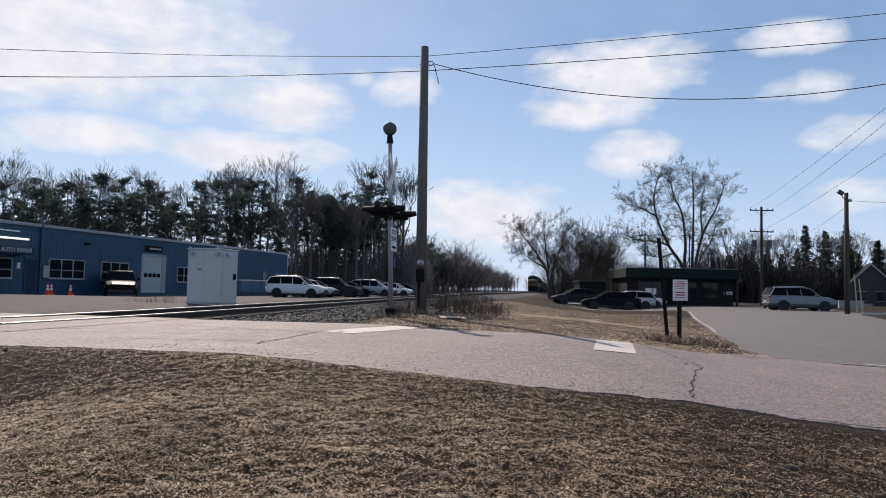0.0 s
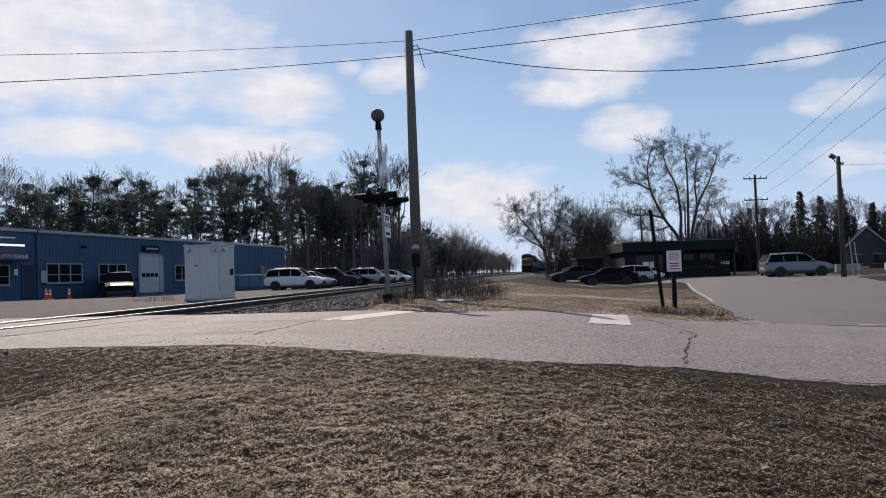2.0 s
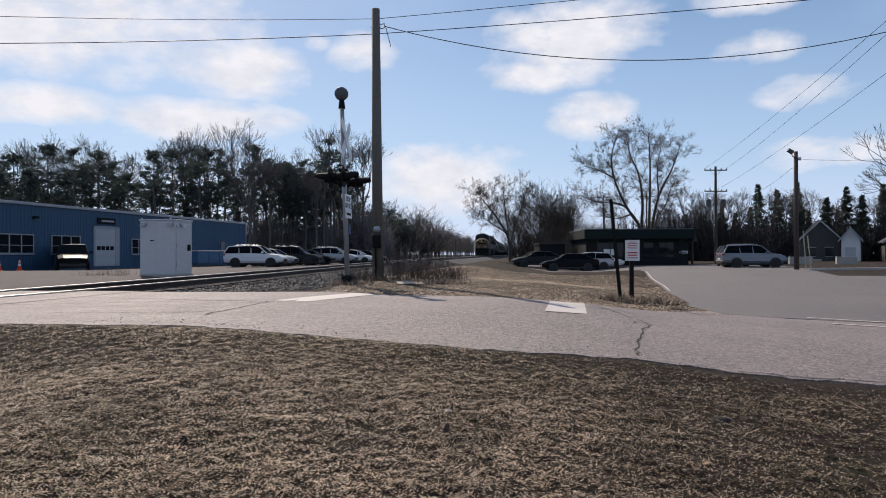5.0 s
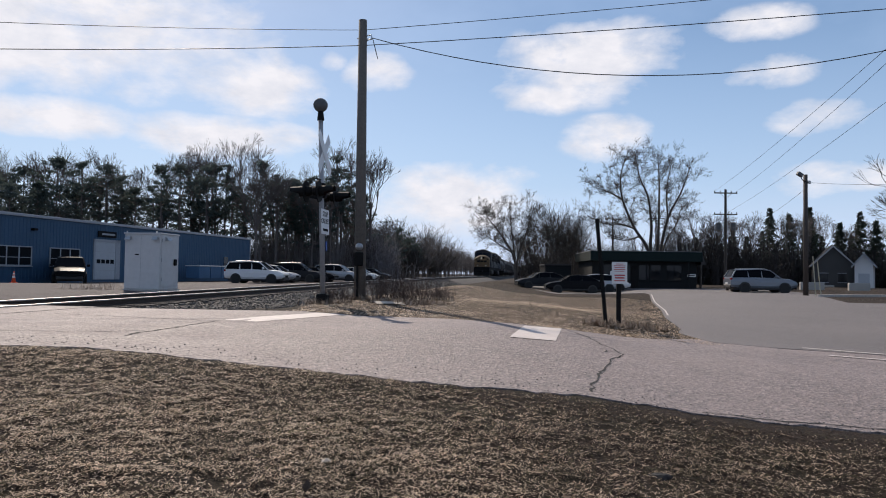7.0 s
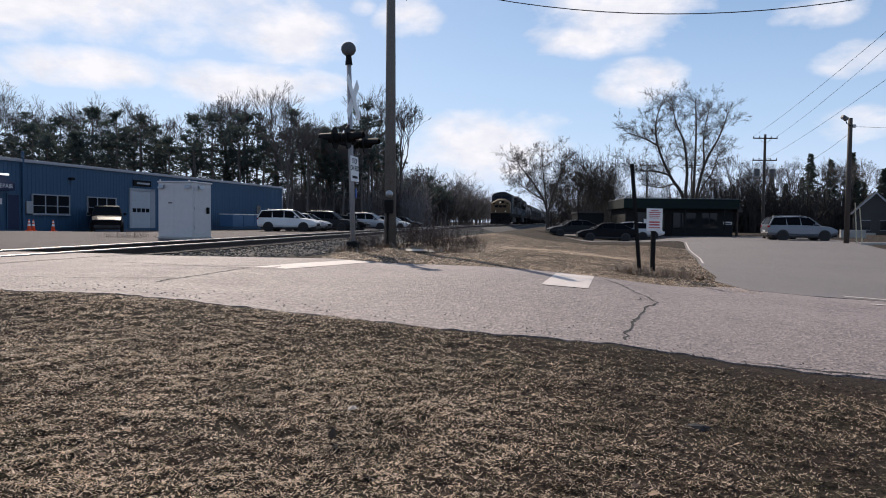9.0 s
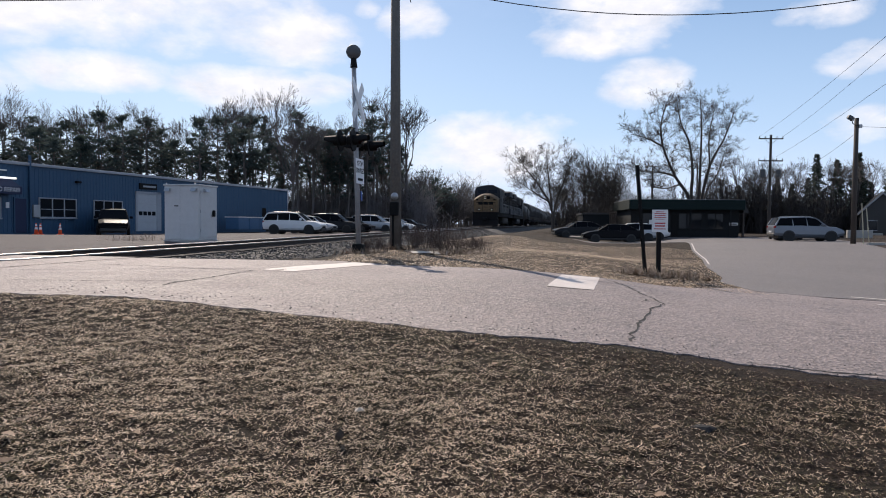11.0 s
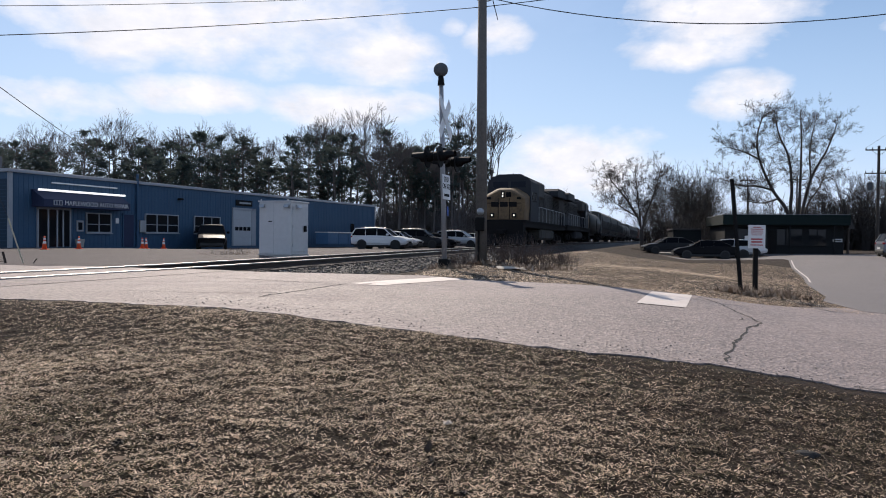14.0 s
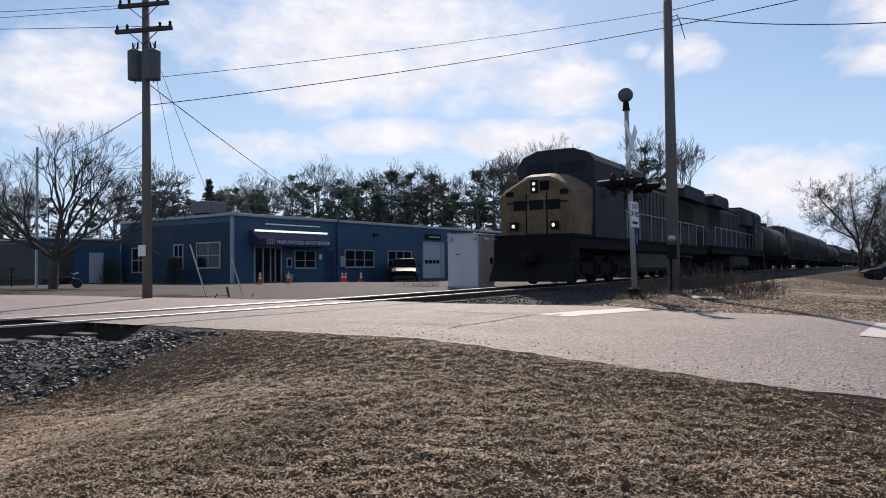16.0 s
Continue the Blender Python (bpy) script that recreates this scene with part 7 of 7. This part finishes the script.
def build_train():
    back = 0.0
    TRAIN.append((locomotive("lead_locomotive", "grimy diesel locomotive with faded yellow nose and lit headlights", LOCO_B, LOCO_Y, LOCO_G, False, True), back))
    back += 22.3
    TRAIN.append((locomotive("second_locomotive", "dark blue diesel locomotive coupled cab last", LOCO_B, LOCO_Y, LOCO_B, True, True), back))
    back += 22.3
    made = {}
    for kind in "thhhtthhhbhhttbhhhtthh":
        if kind in made:
            t = copy_thing(made[kind][0], Matrix())
            TRAIN.append((t, back))
        else:
            made[kind] = {"t": tank_wagon, "h": hopper_wagon, "b": box_wagon}[kind]()
            TRAIN.append((made[kind][0], back))
        back += made[kind][1]


build_train()


def train_pose(t, back):
    s = FRONT_16 + SPEED * (16 - t) + back
    x, y = track(0, s)
    return pose(x, y, rail_z(s + 9.0), 0, 0, FACING)

# ---- grass ----


def blades(name, x, y, size, material, label, seed, flat=.5, broad=1.0):
    """Dry blades as bent slivers on the land."""
    R = np.random.RandomState(seed)
    n = len(x)
    z = rough_ground(x, y)
    a = R.uniform(0, 2 * np.pi, n)
    L = size * R.uniform(.5, 1.3, n)
    up = R.uniform(.0, 1.0, n) ** 1.3 * (1 - flat) + .05
    w = L * R.uniform(.045, .09, n) * broad + .0008
    hor = np.sqrt(1 - np.clip(up, 0, .98) ** 2)
    d = np.stack([np.cos(a) * hor, np.sin(a) * hor, up], -1) * L[:, None]
    s = np.stack([-np.sin(a), np.cos(a), R.uniform(-.5, .5, n)], -1) * w[:, None]
    p = np.stack([x, y, z - .003 + R.uniform(0, .012, n)], -1)
    v = np.stack([p - s, p + s, p + d + s * .35, p + d - s * .35], 1).astype(np.float32)
    me = bpy.data.meshes.new(name)
    me.vertices.add(4 * n)
    me.vertices.foreach_set("co", v.ravel())
    me.loops.add(4 * n)
    me.loops.foreach_set("vertex_index", np.arange(4 * n, dtype=np.int32))
    me.polygons.add(n)
    me.polygons.foreach_set("loop_start", 4 * np.arange(n, dtype=np.int32))
    me.update(calc_edges=True)
    me.materials.append(material)
    return tagged(new(name, me), label, "grass", kind="stuff")


def tufted(R, n, x0, x1, y0, y1, power=1.0):
    """Uneven cover: blades gather in tufts and thin out over bare soil."""
    x, y = R.uniform(x0, x1, 3 * n), y0 + (y1 - y0) * R.uniform(0, 1, 3 * n) ** power
    k = .35 * np.sin(2.1 * x + 1.7 * np.sin(1.3 * y)) + .35 * np.sin(2.6 * y + 1.9 * np.sin(1.1 * x)) + 1.6 * clods(x, y, .11, 1) + 4.0 * clods(x, y, .055, 2) + 1.6 * clods(x, y, .6, 3)
    keep = R.uniform(-3.0, 1.8, len(x)) < k - 1.0 * step(5.4, 7.4, y) - 1.2 * step(0.5, 5, x) + .9 * step(1.5, -2.5, x) * step(6.5, 4.5, y) - .7 * step(1.0, -4.5, x) * step(4.6, 6.4, y) - .5 * step(4, 7, x)
    return x[keep][:n], y[keep][:n]


def grow():
    R = np.random.RandomState(2)
    x, y = tufted(R, 640000, -7.0, 8.0, 2.9, 8.6, 1.15)
    u, s = to_track(x, y)
    edge = 8.46 + .06 * np.sin(2.9 * u + 1) + .06 * np.sin(9 * u)
    ok = (s < edge) & (u > 3.0 + .4 * np.sin(2 * s) + 3.0 * R.uniform(0, 1, len(u)) ** .8)
    x, y = x[ok], y[ok]
    green = R.uniform(0, 1, len(x)) < .16 + .16 * (np.sin(1.3 * x + .5) * np.sin(1.1 * y + 1) > .35)
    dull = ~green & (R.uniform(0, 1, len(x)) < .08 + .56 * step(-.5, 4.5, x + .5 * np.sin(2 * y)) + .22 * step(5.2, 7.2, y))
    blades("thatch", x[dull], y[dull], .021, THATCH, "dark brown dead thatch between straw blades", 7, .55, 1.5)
    dry = ~green & ~dull
    blades("dry_grass", x[dry], y[dry], .019, BLADE, "matted dry straw-coloured lawn blades", 3, .55, 1.6)
    blades("green_grass", x[green], y[green], .022, BLADE_G, "thin dull green lawn blades", 4, .5)
    x, y = R.uniform(-1.6, 13, 120000), 13.2 + 34 * R.uniform(0, 1, 120000) ** 1.4
    u, s = to_track(x, y)
    left = np.interp(y, [15.6, 17.0, 22.0, 30.0, 39.0, 51.6, 52.4, 70.0], [6.2, 6.75, 8.0, 10.4, 12.7, 16.3, 8.4, 8.4])
    ok = (u > 4.1) & (x < left) & (s > 15.2 - .35 * (u > 8))
    blades("verge_grass", x[ok], y[ok], .055, BLADE, "dry grass on the verge beyond the road", 5, .6)
    # tufts along the road's far edge and round the posts
    cx = np.array([4.7, 5.0, -.9, -1.4, .2, 1.0, 5.6])
    cy = np.array([15.5, 15.85, 20.2, 17.5, 18.6, 19.2, 15.9])
    i = R.randint(0, 7, 5000)
    blades("tall_grass", cx[i] + R.normal(0, .22, 5000), cy[i] + R.normal(0, .2, 5000), .16, WEED, "taller dry tufts round posts", 6, .1)
    # leaf litter
    x, y = R.uniform(-6, 8, 260), R.uniform(2, 8, 260)
    u, s = to_track(x, y)
    ok = (s < 8.2) & (u > 6)
    m = Mesh()
    for a, b in zip(x[ok], y[ok]):
        z, r, t = float(rough_ground(a, b)) + .02, R.uniform(.015, .035), R.uniform(0, 6.28)
        m.add([(a + r * math.cos(t + q), b + .7 * r * math.sin(t + q), z + .012 * (k % 2)) for k, q in enumerate((0, 1.3, 2.6, 3.9, 5.2))], [(0, 1, 2, 3, 4)])
    tagged(part("leaf_litter", m, mat("dead_leaf", (.33, .22, .14), (.16, .10, .06), .8, bump=0, island=.8)), "scattered small dead leaves on the lawn", "leaves", kind="stuff")
    # a paper scrap, a curled leaf and a dug clump on the lawn
    z = float(rough_ground(.58, 4.78)) + .02
    p = thing("paper_scrap", pose(.58, 4.78, z, 8, 5, 30), "small crumpled white paper scrap on the lawn", "litter")
    part("sheet", Mesh().add([(-.03, -.015, 0), (.01, -.02, .008), (.034, 0, 0), (.02, .02, .012), (-.02, .018, .004), (0, 0, .02)], [(0, 1, 5), (1, 2, 5), (2, 3, 5), (3, 4, 5), (4, 0, 5)]), PAPER, p)
    p = thing("dead_leaf", pose(.55, 4.33, float(rough_ground(.55, 4.33)) + .015, 40, 0, 25), "curled dark brown dead leaf standing in the grass", "leaf")
    part("blade", Mesh().add([(0, 0, -.01), (.022, .006, .02), (.018, .014, .05), (0, .02, .075), (-.018, .012, .045), (-.02, .004, .018), (0, -.008, .03)], [(0, 1, 6), (1, 2, 6), (2, 3, 6), (3, 4, 6), (4, 5, 6), (5, 0, 6)]), TIE, p)
    p = thing("soil_clump", pose(2.54, 5.07, float(rough_ground(2.54, 5.07))), "dark clump of dug earth in the grass", "soil")
    rings = [[Vector((r * math.cos(a) * (1 + .25 * math.sin(3 * a + q)), .6 * r * math.sin(a) * (1 + .2 * math.cos(4 * a + q)), h)) for a in [2 * math.pi * j / 14 for j in range(14)]] for q, (r, h) in enumerate(((.085, -.02), (.07, .005), (.045, .018), (.015, .024)))]
    part("earth", Mesh().loft(rings), BALLAST_BED, p)
    # grit along the road's near edge
    m = Mesh()
    for _ in range(420):
        u, s = R.uniform(5, 17), 8.62 + abs(R.normal(0, .35))
        a, b = track(u, s)
        z, r = gz(a, b) + .012, R.uniform(.005, .013)
        m.add([(a - r, b, z), (a, b - r, z), (a + r, b, z), (a, b + r, z), (a, b, z + r)], [(0, 1, 4), (1, 2, 4), (2, 3, 4), (3, 0, 4)])
    tagged(part("road_grit", m, mat("grit", (.06, .05, .045), (.16, .14, .13), .9, bump=0, island=.8)), "loose grit along the road edge", "grit", kind="stuff")


grow()


def motions():
    for t, back in TRAIN:
        walk(t, [(s, train_pose(s, back)) for s in range(17)])
    for w, x, r in WHEELSETS:
        walk(w, [(k / 30, pose(x, 0, r) @ Matrix.Rotation(SPEED * k / 30 / r, 4, "Y")) for k in range(0, 481)])


motions()
